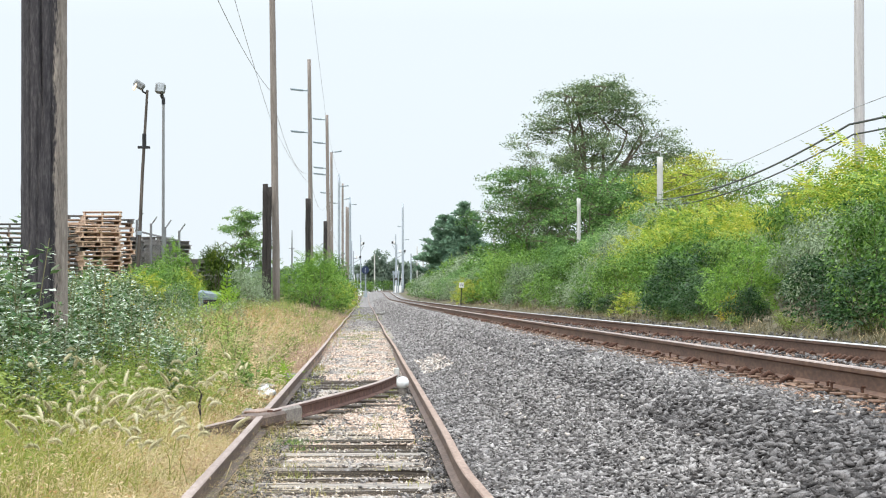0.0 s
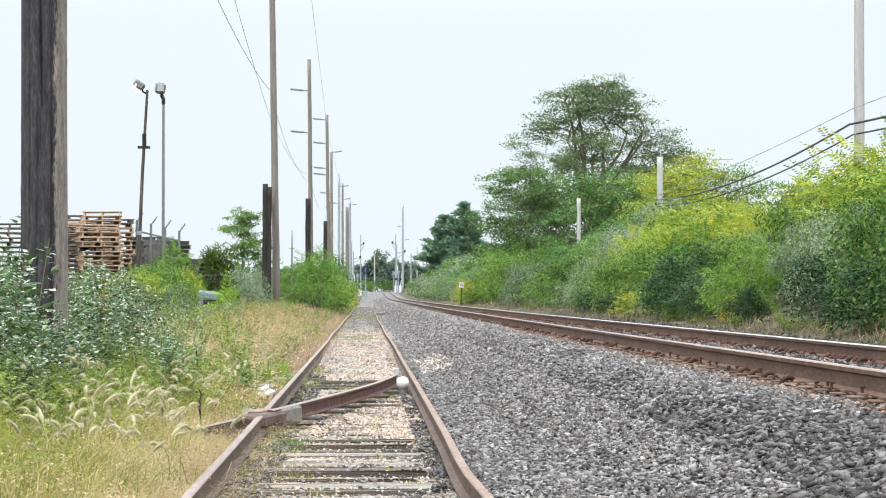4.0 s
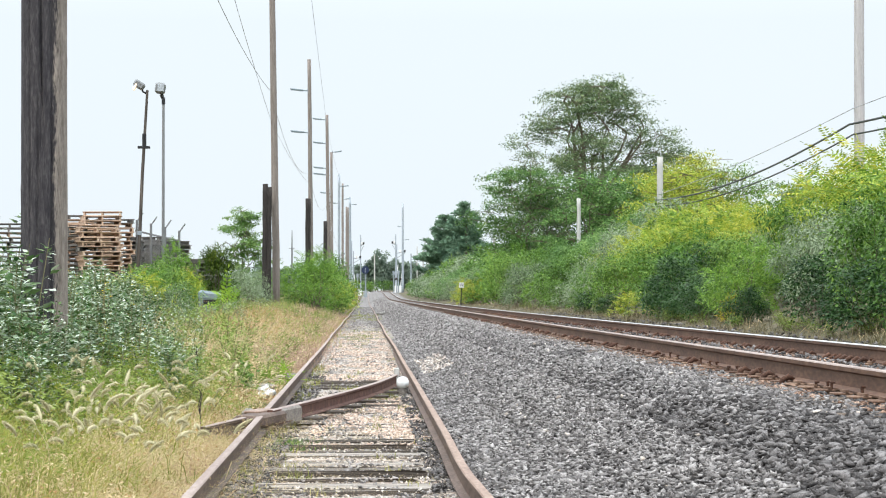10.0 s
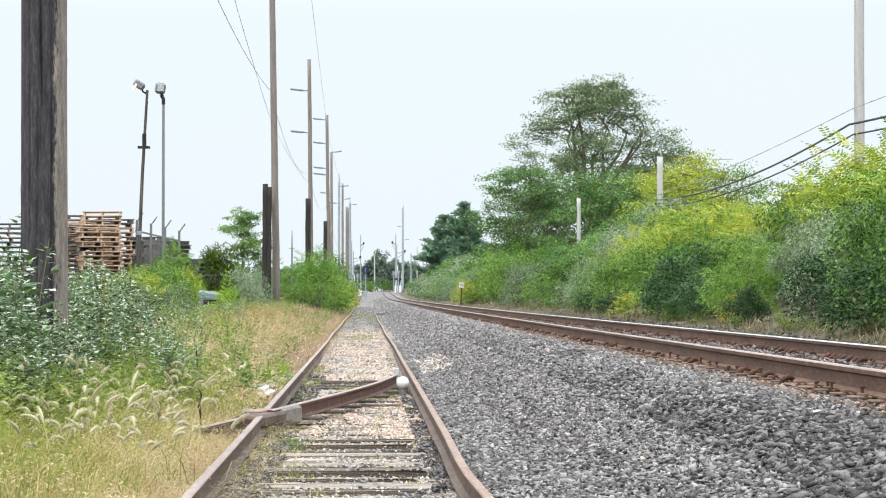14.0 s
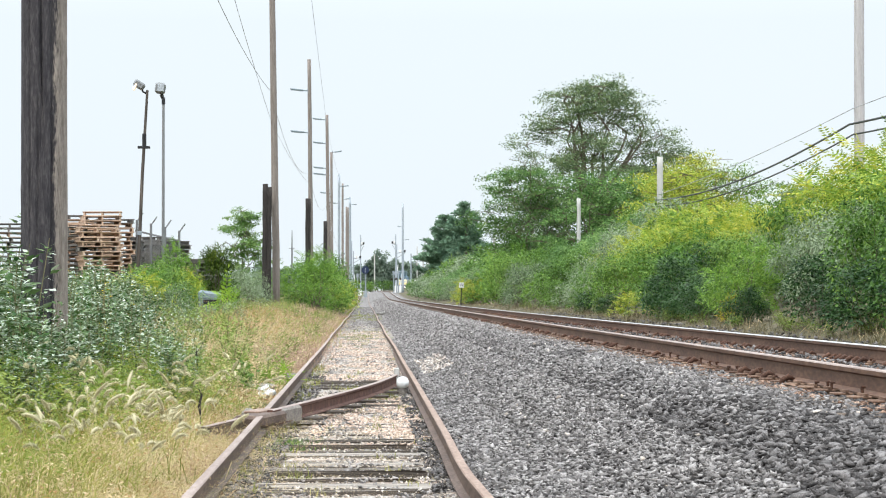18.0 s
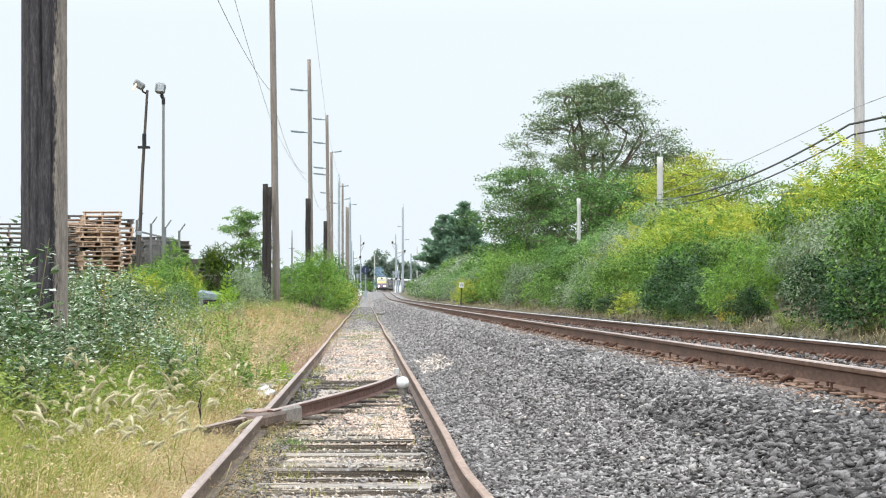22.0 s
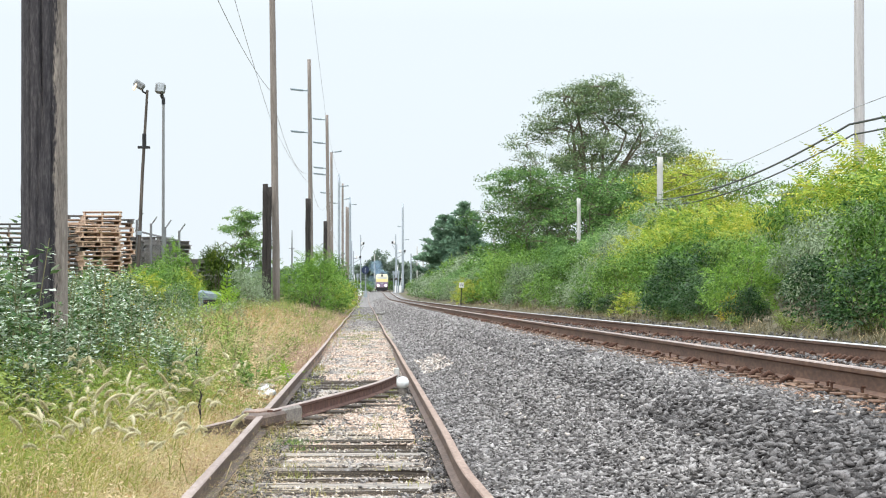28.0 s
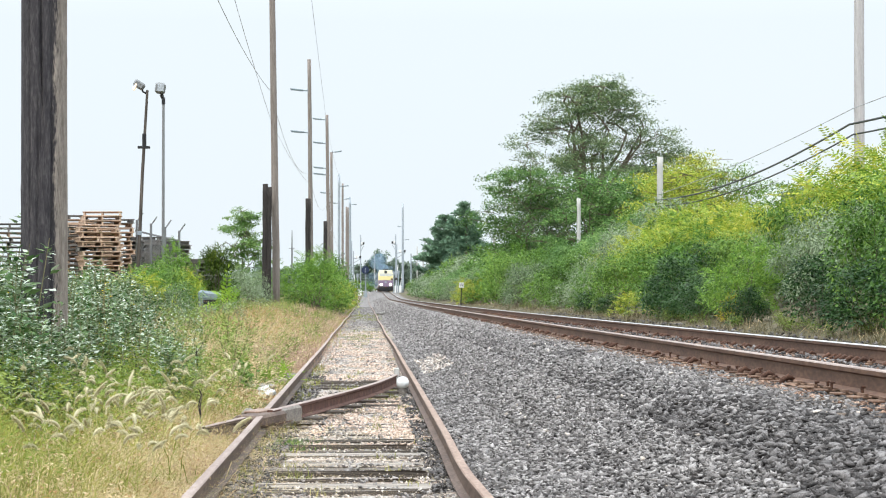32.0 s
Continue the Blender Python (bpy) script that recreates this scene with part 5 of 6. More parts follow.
# ---- the yard: pallets, lamps, fence ----
def pallet(material, label):
    t = thing("pallet", (0, 0, 0), label, "pallet", "stacked pallets")
    for x in (-0.48, 0, 0.48):
        part("stringer", Shape().box(x, 0, 0.062, 0.045, 1.0, 0.088, 0.004), material, t)
    for i in range(6):
        part("top_board", Shape().box(0, -0.45 + i * 0.18, 0.115, 1.06, 0.12, 0.018, 0.003), material, t)
    for i in range(3):
        part("bottom_board", Shape().box(0, -0.44 + i * 0.44, 0.009, 1.06, 0.12, 0.018, 0.003), material, t)
    return t


def yard():
    rng = np.random.default_rng(14)
    fresh = pallet(M_PALLET_NEW, "fresh pinkish wooden pallet in a stack")
    grey = pallet(M_PALLET_OLD, "grey weathered wooden pallet in a stack")
    used = set()
    for x, y, layers, src, turn in [(-7.12, 60.0, 19, fresh, 14), (-7.3, 62.2, 23, fresh, 10), (-8.05, 60.6, 19, grey, 12), (-8.3, 63.0, 22, fresh, 8), (-9.45, 60.2, 19, grey, 10), (-7.25, 64.6, 22, fresh, 12), (-8.35, 65.4, 21, grey, 9), (-7.05, 66.4, 15, grey, 6), (-5.95, 67.5, 18, grey, 35), (-6.6, 68.5, 19, grey, -20), (-5.15, 69.0, 14, grey, 50), (-10.6, 60.5, 18, grey, 12)]:
        z = g(x, y) - 0.02
        for k in range(layers):
            m = pose(x + rng.uniform(-0.06, 0.06), y + rng.uniform(-0.06, 0.06), z, 0, rng.uniform(-0.5, 0.5), turn + rng.uniform(-5, 5))
            s = src if rng.uniform() < 0.9 else (grey if src is fresh else fresh)
            if s.name in used:
                copy_thing(s, m)
            else:
                used.add(s.name)
                s.matrix_basis = m
            z += 0.1245
    # floodlights
    base = g(-6.3, 62)
    a = thing("flood_lamp", (-6.32, 62, base), "leaning dark pole with a floodlight", "floodlight", "floodlights of the yard")
    pa = part("pole", Shape().tube([(0, 0, -0.1), (0.1, 0, 2.2), (0.17, 0, 3.9), (0.30, 0, 6.22)], [0.05, 0.05, 0.045, 0.035], 10), M_POLE_DARK, a)
    part("collar", Shape().box(0.21, 0, 4.65, 0.34, 0.1, 0.07, 0.01).box(0.22, 0, 4.85, 0.11, 0.1, 0.36, 0.02), M_BLACK, pa)
    part("coupling", Shape().tube([(0.085, 0, 2.25), (0.09, 0, 2.36)], 0.075, 10), M_STEEL, pa)
    part("bracket", Shape().tube([(0.29, 0, 6.12), (0.18, 0, 6.17), (0.13, 0, 6.32)], 0.025, 6), M_BLACK, a)
    hd = part("lamp_head", Shape().box(0.08, 0, 6.36, 0.30, 0.3, 0.2, 0.04, Matrix.Rotation(0.6, 3, "Y")), M_STEEL_DARK, a, "tilted weathered floodlight head")
    part("glass", Shape().box(-0.03, -0.03, 6.30, 0.06, 0.25, 0.2, 0.01, Matrix.Rotation(0.6, 3, "Y")), M_LIT, hd, "warm lit floodlight glass")
    b = thing("flood_lamp", (-5.58, 62, g(-5.6, 62)), "straight grey pole with a floodlight", "floodlight", "floodlights of the yard")
    part("pole", Shape().tube([(0, 0, -0.1), (0, 0, 3), (0, 0, 6.0)], [0.045, 0.04, 0.035], 10), M_STEEL_DARK, b)
    part("bracket", Shape().tube([(0, 0, 5.85), (0, 0, 5.98), (-0.06, 0, 6.12)], 0.05, 8), M_BLACK, b)
    hd = part("lamp_head", Shape().box(-0.08, -0.05, 6.28, 0.27, 0.3, 0.3, 0.05, Matrix.Rotation(0.15, 3, "Y")), M_STEEL_DARK, b, "boxy grey floodlight head")
    part("glass", Shape().box(-0.06, -0.205, 6.28, 0.17, 0.02, 0.2, 0.01), M_GLASSY, hd)
    # chain-link fence
    f = thing("chain_link_fence", (-6.4, 64.5, g(-6, 64.5)), "grey chain-link fence with steel posts behind weeds", "fence")
    for i in range(4):
        post = part("post", Shape().tube([(i * 0.4 - 0.15, 0, -0.1), (i * 0.4 - 0.15, 0, 2.75 - 0.1 * i)], 0.035, 8), M_STEEL_DARK, f)
        part("barb_arm", Shape().tube([(i * 0.4 - 0.15, 0, 2.7 - 0.1 * i), (i * 0.4 + 0.02, 0, 2.95 - 0.1 * i)], 0.02, 6), M_STEEL_DARK, post)
    part("rail", Shape().tube([(-0.2, 0, 2.45), (1.1, 0, 2.15)], 0.025, 6), M_STEEL_DARK, f)
    s = Shape()
    for i in range(-30, 46):
        for sg in (-1, 1):
            # each wire is cut off at the fence's two ends
            x0 = i * 0.075
            lo, hi = sorted(((-0.2 - x0) * sg, (1.1 - x0) * sg))
            lo, hi = max(lo, 0.0), min(hi, 2.2)
            if hi - lo > 0.05:
                s.tube([(x0 + sg * lo, 0.01 * sg, lo), (x0 + sg * hi, 0.01 * sg, hi)], 0.009, 3, False)
    part("mesh", s, M_STEEL_DARK, f)
    # utility box
    u = thing("utility_box", (-4.17, 60, g(-4.17, 60) - 0.12), "grey utility box with a dark lid among grass", "utility box")
    part("body", Shape().box(0, 0, 0.33, 0.56, 0.45, 0.68, 0.03), M_BOXGREY, u)
    part("lid", Shape().box(0, 0, 0.72, 0.60, 0.48, 0.26, 0.06, Matrix.Rotation(0.14, 3, "Y")), M_BOXBLUE, u, "dark blue-grey lid")
    part("panel", Shape().box(0.05, -0.235, 0.56, 0.4, 0.02, 0.14, 0.006), M_BLACK, u)


M_LIT = glow_mat("warm_lamp_glass", (1.0, 0.82, 0.6), 0.75)
M_STEEL_DARK = mat("dull_steel", [(0.16, 0.165, 0.17), (0.25, 0.255, 0.26)], 6, 0.6, 0.3, 0.1)
M_GLASSY = mat("lamp_glass", [(0.34, 0.37, 0.4), (0.44, 0.47, 0.5)], 4, 0.2, 0, 0)
M_BOXGREY = mat("grey_plastic", [(0.15, 0.17, 0.175), (0.24, 0.265, 0.265)], 5, 0.6, 0, 0.1)
M_BOXBLUE = mat("blue_grey_plastic", [(0.11, 0.14, 0.16), (0.25, 0.30, 0.33)], 5, 0.5, 0, 0.1)
yard()


# ---- signs and the far crossing ----
def letter_mesh(text, size, depth=0.004):
    c = bpy.data.curves.new("letter", "FONT")
    c.body, c.size, c.align_x, c.align_y, c.extrude = text, size, "CENTER", "CENTER", depth
    tmp = bpy.data.objects.new("letter", c)
    scene.collection.objects.link(tmp)
    dg = bpy.context.evaluated_depsgraph_get()
    me = bpy.data.meshes.new_from_object(tmp.evaluated_get(dg))
    bpy.data.objects.remove(tmp)
    bpy.data.curves.remove(c)
    return me


def whistle_post():
    x, y = 5.8, 140.0
    t = thing("whistle_post", (x, y, g(x, y)), "white whistle sign with a black letter on a leaning post", "sign")
    t.matrix_basis = pose(x, y, g(x, y), 0, 1.7, 0)
    part("post", Shape().box(0, 0, 0.6, 0.07, 0.05, 1.3, 0.008), M_BLACK, t)
    plate = part("plate", Shape().box(0, -0.045, 1.32, 0.3, 0.02, 0.32, 0.005), M_WHITE, t, "white square plate")
    me = letter_mesh("W", 0.25)
    me.materials.clear()
    me.materials.append(M_BLACK)
    w = part("letter", me, None, plate, "black letter W")
    w.matrix_basis = pose(0, -0.062, 1.32, 90)


def crossing_signal(x, y, arm, label):
    t = thing("crossing_signal", (x, y, g(x, y)), label, "crossing signal", "signals at the crossing")
    part("mast", Shape().tube([(0, 0, -0.1), (0, 0, 4.4)], 0.09, 10), M_STEEL, t)
    for a in (-45, 45):
        part("crossbuck_blade", Shape().box(0, -0.12 - 0.02 * (a > 0), 3.9, 1.0, 0.02, 0.17, 0.0, Matrix.Rotation(radians(a), 3, "Y")), M_STEEL, t, "pale crossbuck blade")
    for sg in (-1, 1):
        lamp = part("lamp_hood", Shape().tube([(sg * 0.4, -0.1, 2.7), (sg * 0.4, -0.3, 2.7)], 0.2, 14), M_BLACK, t)
        part("lens", Shape().tube([(sg * 0.4, -0.31, 2.7), (sg * 0.4, -0.305, 2.7)], 0.07, 10), M_REDLENS, lamp)
    part("gate_arm", Shape().box(arm * 0.6, 0.05, 3.3, 0.12, 0.05, 4.6, 0.01, Matrix.Rotation(radians(6 * arm), 3, "Y")), M_WHITE, t, "raised white gate arm")
    part("case", Shape().box(0.5, 0.1, 0.7, 0.7, 0.6, 1.4, 0.04), M_WHITE, t, "white equipment case")


M_REDLENS = mat("red_lens", [(0.12, 0.02, 0.02), (0.18, 0.03, 0.03)], 4, 0.2, 0, 0)
whistle_post()
crossing_signal(6.0, 436, 1, "white crossing signal with crossbuck and raised gate")
crossing_signal(-1.9, 446, -1, "white crossing signal with crossbuck and raised gate")
crossing_signal(5.3, 452, 1, "white crossing signal with crossbuck and raised gate")


M_SIGNAL_BLUE = mat("dark_blue_face", [(0.012, 0.02, 0.05), (0.025, 0.04, 0.09)], 5, 0.5, 0, 0.05)


def disc_signal(x, y):
    t = thing("railway_signal", (x, y, g(x, y)), "railway signal with a round dark blue face on a mast", "railway signal")
    part("mast", Shape().tube([(0, 0, -0.1), (0, 0, 5.0)], 0.08, 8), M_STEEL, t)
    face = part("face", Shape().tube([(0, -0.15, 4.9), (0, -0.05, 4.9)], 0.68, 24), M_SIGNAL_BLUE, t, "round dark blue signal face")
    for dz in (-0.3, 0.0, 0.3):
        part("lens", Shape().tube([(0, -0.2, 4.9 + dz), (0, -0.15, 4.9 + dz)], 0.08, 10), M_GLASSY, face)
    part("case", Shape().box(0, 0.2, 0.6, 0.6, 0.5, 1.2, 0.03), M_STEEL, t)
    part("ladder", Shape().box(0.25, 0, 2.2, 0.04, 0.3, 4.3), M_STEEL, t)


disc_signal(-0.35, 405)


def frame_mast(x, y, h, reach, label):
    t = thing("signal_mast", (x, y, g(x, y)), label, "mast", "masts at the crossing")
    part("mast", Shape().tube([(0, 0, -0.1), (0, 0, h)], [0.14, 0.10], 8), M_STEEL, t)
    part("arm", Shape().tube([(0, 0, h * 0.82), (reach, 0, h * 0.85)], 0.07, 6).tube([(0, 0, h * 0.72), (reach, 0, h * 0.82)], 0.05, 6), M_STEEL, t)
    for u in (0.45, 0.95):
        part("lamp", Shape().box(reach * u, -0.1, h * 0.86, 0.4, 0.3, 0.5, 0.05), M_BLACK if u > 0.5 else M_WHITE, t)


for x, y, h, r in [(5.75, 442, 9.5, 1.6), (-2.7, 440, 8.5, 1.4), (-3.3, 455, 7.5, -1.8), (-1.35, 460, 12.5, 0.6), (5.9, 470, 12.0, -0.7), (8.6, 445, 7.0, 3.0)]:
    frame_mast(x, y, h, r, "pale metal mast with lamps at the crossing")
tall = thing("utility_pole", (2.9, 900, g(2.9, 900)), "slim bare wooden pole beyond the bend", "utility pole", "poles along the line")
part("shaft", pole_shape(15.0, 0.3, 0.2, (0, 0), 8, 3).mesh("shaft", M_GREY_POST), None, tall)


mast = thing("radio_mast", (-6.65, 200, g(-6.65, 200)), "thin dark radio mast above the bushes", "mast")
part("mast", Shape().tube([(0, 0, -0.1), (0, 0, 4.6), (0, 0, 6.3)], [0.11, 0.07, 0.03], 6), M_STEEL_DARK, mast)
part("spreader", Shape().box(0, 0, 4.7, 0.5, 0.05, 0.05, 0.01), M_STEEL_DARK, mast)


def far_shed():
    t = thing("industrial_shed", (22.6, 95, g(22.6, 95)), "pale industrial shed with a round roof vent behind the bushes", "building")
    z = 5.6 - g(22.6, 95)
    part("wall", Shape().box(0, 3, z / 2 - 0.2, 8.0, 6.0, z + 0.4), M_BOXGREY, t)
    part("roof", Shape().box(0, 3, z + 0.06, 8.4, 6.4, 0.12, 0.02), M_STEEL, t)
    v = part("roof_vent", Shape().tube([(-3.6, 2, z + 0.1), (-3.6, 2, z + 0.55)], 0.12, 10), M_STEEL, t)
    part("vent_cap", Shape().tube([(-3.6, 2, z + 0.5), (-3.6, 2, z + 0.6), (-3.6, 2, z + 0.72), (-3.6, 2, z + 0.8)], [0.12, 0.2, 0.18, 0.06], 14), M_WHITE, v)


far_shed()


# ---- grass and weeds beside the siding ----
def blades(rng, x, y, z, h, w, lean=0.9):
    """Two-part bent blades; some stand, some lie over."""
    n = len(x)
    a = rng.uniform(0, 2 * math.pi, n)
    h = h * rng.uniform(0.35, 1.2, n)
    bend = lean * (0.15 + 0.85 * rng.uniform(0, 1, n))
    dx, dy = np.cos(a) * bend * h, np.sin(a) * bend * h
    rise = 1.0 / np.sqrt(1 + bend * bend * 2.2)
    b = rng.uniform(-0.9, 0.9, n)
    sx, sy = np.cos(b) * w / 2, np.sin(b) * w / 2
    base = np.stack([x, y, z - 0.02], 1)
    mid = np.stack([x + dx * 0.35, y + dy * 0.35, z + h * 0.62 * rise], 1)
    tip = np.stack([x + dx * 1.15, y + dy * 1.15, z + h * rise * (1 - 0.25 * bend)], 1)
    s = np.stack([sx, sy, np.zeros(n)], 1)
    v = np.stack([base - s, base + s, mid + s * 0.8, mid - s * 0.8, mid - s * 0.8, mid + s * 0.8, tip + s * 0.12, tip - s * 0.12], 1)
    return v.reshape(-1, 3)


def weld(v):
    """Quads of bent blades that share their middle edge."""
    n = len(v) // 8
    v = v.reshape(n, 8, 3)[:, [0, 1, 2, 3, 6, 7]].reshape(-1, 3)
    k = np.arange(n)[:, None] * 6
    return v, np.concatenate([k + np.array([0, 1, 2, 3]), k + np.array([3, 2, 4, 5])])


def grass(name, label, seed, n, xr, yr, h, w, material, tuft=0.12, per=9, edge=None, patch=0.0, low=False, lean=0.9, seeds=0.0):
    """Blades in tufts. patch: share of the ground left bare by uneven patches; low: shorter towards the rail."""
    rng = np.random.default_rng(seed)
    m = n // per
    cy = yr[0] * (yr[1] / yr[0]) ** rng.uniform(0, 1, m)
    cx = rng.uniform(0, 1, m) * (xr[1] - xr[0]) + xr[0]
    size = rng.uniform(0.5, 1.25, m)
    keep = np.ones(m, dtype=bool)
    if patch:
        f = 1.1 if yr[0] < 30 else 0.35
        keep &= np.array([noise.noise((a * f * 1.3, b * f * 0.6, seed * 3.7)) * 0.5 + 0.5 > patch * rng.uniform(0.8, 1.2) for a, b in zip(cx, cy)])
    if edge:
        keep &= np.array([edge(a, b, rng) for a, b in zip(cx, cy)])
    cx, cy, size = cx[keep], cy[keep], size[keep]
    if low:
        size = size * (0.38 + 0.62 * smooth_step(-1.0, -1.9, cx))
    k = np.repeat(np.arange(len(cx)), per)
    x, y = cx[k] + rng.normal(0, tuft, len(k)), cy[k] + rng.normal(0, tuft, len(k))
    z = ground_height(x, y)
    v = blades(rng, x, y, z, h * size[k], w, lean)
    v, f = weld(v)
    if seeds:
        tip = v.reshape(-1, 6, 3)[:, 4]
        i = np.repeat(np.flatnonzero(rng.uniform(0, 1, len(tip)) < seeds), 7)
        p = tip[i] - np.array([0, 0, 1.0]) * rng.uniform(0, 0.07, (len(i), 1)) + rng.normal(0, 0.006, (len(i), 3))
        sz = rng.uniform(0.012, 0.026, len(i))
        q = leaf_quads(p, unit(rng, len(i)) + np.array([0, 0, 0.6]), unit(rng, len(i)), sz, sz * 0.3)
        f = np.concatenate([f, quads(q) + len(v)])
        v = np.concatenate([v, q])
    ob = new(name, mesh_np(name, v, f, [material]))
    return tagged(ob, label, "grass", kind="stuff")


def clear_of_rail(x, y, rng):
    if 42 < y < 60 and -0.079 < x / y < -0.060:
        return rng.uniform() < 0.15
    return x < siding_line(y) - 0.86 - rng.uniform(0, 0.15)


for i, row in enumerate([
        ("dry_grass", "pale yellow dry grass beside the siding", 44000, (-1.9, -0.9), (10.8, 21), 0.40, 0.0042, L_STRAW, 0.10, 11, 0.26),
        ("green_grass", "green grass among the dry grass", 6500, (-2.9, -0.95), (10.8, 19), 0.34, 0.0055, L_GRASS, 0.12, 9, 0.45),
        ("green_grass", "green grass beside the siding", 8000, (-4.6, -1.0), (17, 50), 0.42, 0.008, L_GRASS, 0.14, 9, 0.45),
        ("dry_grass", "pale yellow dry grass beside the siding", 14000, (-4.2, -0.95), (17, 60), 0.4, 0.008, L_STRAW, 0.14, 9, 0.3),
        ("dry_grass", "dry yellow grass along the line", 5000, (-5.0, -1.0), (48, 125), 0.5, 0.012, L_STRAW, 0.25, 9, 0.4),
        ("green_grass", "green grass along the line", 12000, (-5.0, -1.2), (48, 125), 0.6, 0.016, L_GRASS, 0.25, 9, 0.5),
        ("reddish_grass", "reddish seeding grass beside the siding", 30000, (-3.0, -1.02), (36, 125), 0.42, 0.010, L_PINK, 0.25, 9, 0.3),
        ("reddish_grass", "rust-brown withered weeds in the grass", 9000, (-4.2, -2.6), (38, 56), 0.36, 0.012, L_RUST, 0.2, 9, 0.3)]):
    grass(row[0], row[1], 201 + i, *row[2:10], edge=clear_of_rail, patch=row[10], low=True, lean=2.8 if i < 4 else 1.6, seeds=0.16 if i in (0, 3) else 0.0)
grass("green_grass", "dull green grass in front of the foxtails", 223, 6000, (-2.3, -1.45), (10.8, 14), 0.42, 0.006, L_GRASS, 0.1, 12, edge=clear_of_rail, patch=0.3, lean=2.0)
grass("tall_dry_grass", "tall straw-coloured seeding grass beside the siding", 221, 9000, (-2.75, -1.75), (30, 62), 0.62, 0.007, L_STRAW, 0.14, 9, edge=clear_of_rail, patch=0.3, lean=1.2, seeds=0.5)
grass("tall_dry_grass", "tall rust-tinged seeding grass beside the siding", 222, 5000, (-3.6, -1.9), (40, 75), 0.6, 0.009, L_RUST, 0.16, 9, edge=clear_of_rail, patch=0.42, lean=1.2, seeds=0.5)
grass("matted_grass", "matted dead grass lying beside the siding", 216, 9000, (-2.1, -0.95), (10.8, 22), 0.42, 0.005, L_STRAW, 0.16, edge=clear_of_rail, patch=0.35, lean=6.0)
grass("reddish_grass", "thin reddish grass among the dry grass", 217, 9000, (-2.3, -1.0), (10.8, 22), 0.36, 0.0045, L_PINK, 0.14, edge=clear_of_rail, patch=0.45, low=True, lean=2.5, seeds=0.3)
grass("rust_grass", "rust-brown withered grass in patches", 218, 13000, (-2.7, -1.0), (10.8, 30), 0.34, 0.005, L_RUST, 0.12, edge=clear_of_rail, patch=0.55, low=True, lean=2.2, seeds=0.3)
grass("broad_grass", "arching yellow-green grass blades beside the siding", 219, 15000, (-2.9, -1.35), (10.8, 24), 0.46, 0.010, L_LIME, 0.07, 16, edge=clear_of_rail, patch=0.42, low=True, lean=2.6)


def ground_leaves(label, seed, n, xr, yr, h, size, material, patch):
    """Small leaves of low weeds woven through the grass."""
    rng = np.random.default_rng(seed)
    x, y = rng.uniform(*xr, n), yr[0] * (yr[1] / yr[0]) ** rng.uniform(0, 1, n)
    keep = np.array([a < siding_line(b) - 0.9 and not (42 < b < 60 and -0.079 < a / b < -0.060) and noise.noise((a * 1.6, b * 0.7, seed * 2.1)) * 0.5 + 0.5 > patch for a, b in zip(x, y)])
    x, y = x[keep], y[keep]
    n = len(x)
    top = h * (0.4 + 0.6 * smooth_step(-1.0, -1.7, x))
    p = np.stack([x, y, ground_height(x, y) + top * rng.uniform(0.1, 1.0, n)], 1)
    d = unit(rng, n)
    d[:, 2] = np.abs(d[:, 2]) * 0.6
    sz = size * rng.uniform(0.5, 1.4, n)
    v = leaf_quads(p, d, unit(rng, n) + np.array([0, -0.3, 0.5]), sz, sz * 0.26)
    tagged(new("low_weeds", mesh_np("low_weeds", v, quads(v), [material])), label, "weeds", kind="stuff")


ground_leaves("small green leaves of low weeds in the grass", 231, 18000, (-2.9, -1.55), (11, 28), 0.30, 0.028, L_HERB, 0.42)
ground_leaves("small yellow-green leaves of low weeds in the grass", 232, 11000, (-2.8, -1.45), (11, 26), 0.32, 0.028, L_LIME, 0.4)
ground_leaves("dry straw-coloured leaf litter in the grass", 233, 6000, (-2.0, -0.95), (11, 30), 0.28, 0.03, L_STRAW, 0.35)
ground_leaves("rust-brown dead leaves in the grass", 234, 6000, (-2.8, -1.0), (11, 34), 0.26, 0.03, L_RUST, 0.5)
ground_leaves("green leaves of low weeds beside the siding", 235, 16000, (-4.4, -1.15), (22, 70), 0.38, 0.055, L_HERB, 0.42)
ground_leaves("fresh green leaves of low weeds below the mugwort", 238, 16000, (-3.2, -1.6), (15.5, 25), 0.55, 0.04, L_HERB, 0.36)
ground_leaves("fresh green leaves of low weeds before the mugwort", 240, 10000, (-3.2, -1.95), (14.0, 19), 0.5, 0.045, L_HERB, 0.34)
ground_leaves("yellow-green leaves of low weeds below the mugwort", 239, 8000, (-3.2, -1.5), (15.0, 25), 0.5, 0.036, L_LIME, 0.4)
ground_leaves("pale seed heads of grasses beside the siding", 236, 14000, (-4.2, -1.05), (22, 110), 0.42, 0.05, L_STRAW, 0.4)
ground_leaves("reddish seed heads of grasses beside the siding", 237, 16000, (-3.2, -1.05), (34, 120), 0.44, 0.055, L_PINK, 0.4)
grass("bank_grass", "dull olive weeds along the foot of the bank", 209, 6500, (6.1, 7.0), (22, 160), 0.3, 0.009, L_WEED, 0.2, patch=0.4, lean=2.0)
grass("bank_grass", "pale dry grass along the foot of the bank", 210, 500, (6.3, 7.1), (22, 160), 0.35, 0.008, L_STRAW, 0.2, patch=0.5, lean=2.0)
grass("track_weeds", "small green tufts between the siding rails", 211, 650, (-0.75, 0.5), (12, 60), 0.10, 0.005, L_GRASS, 0.05, 12)
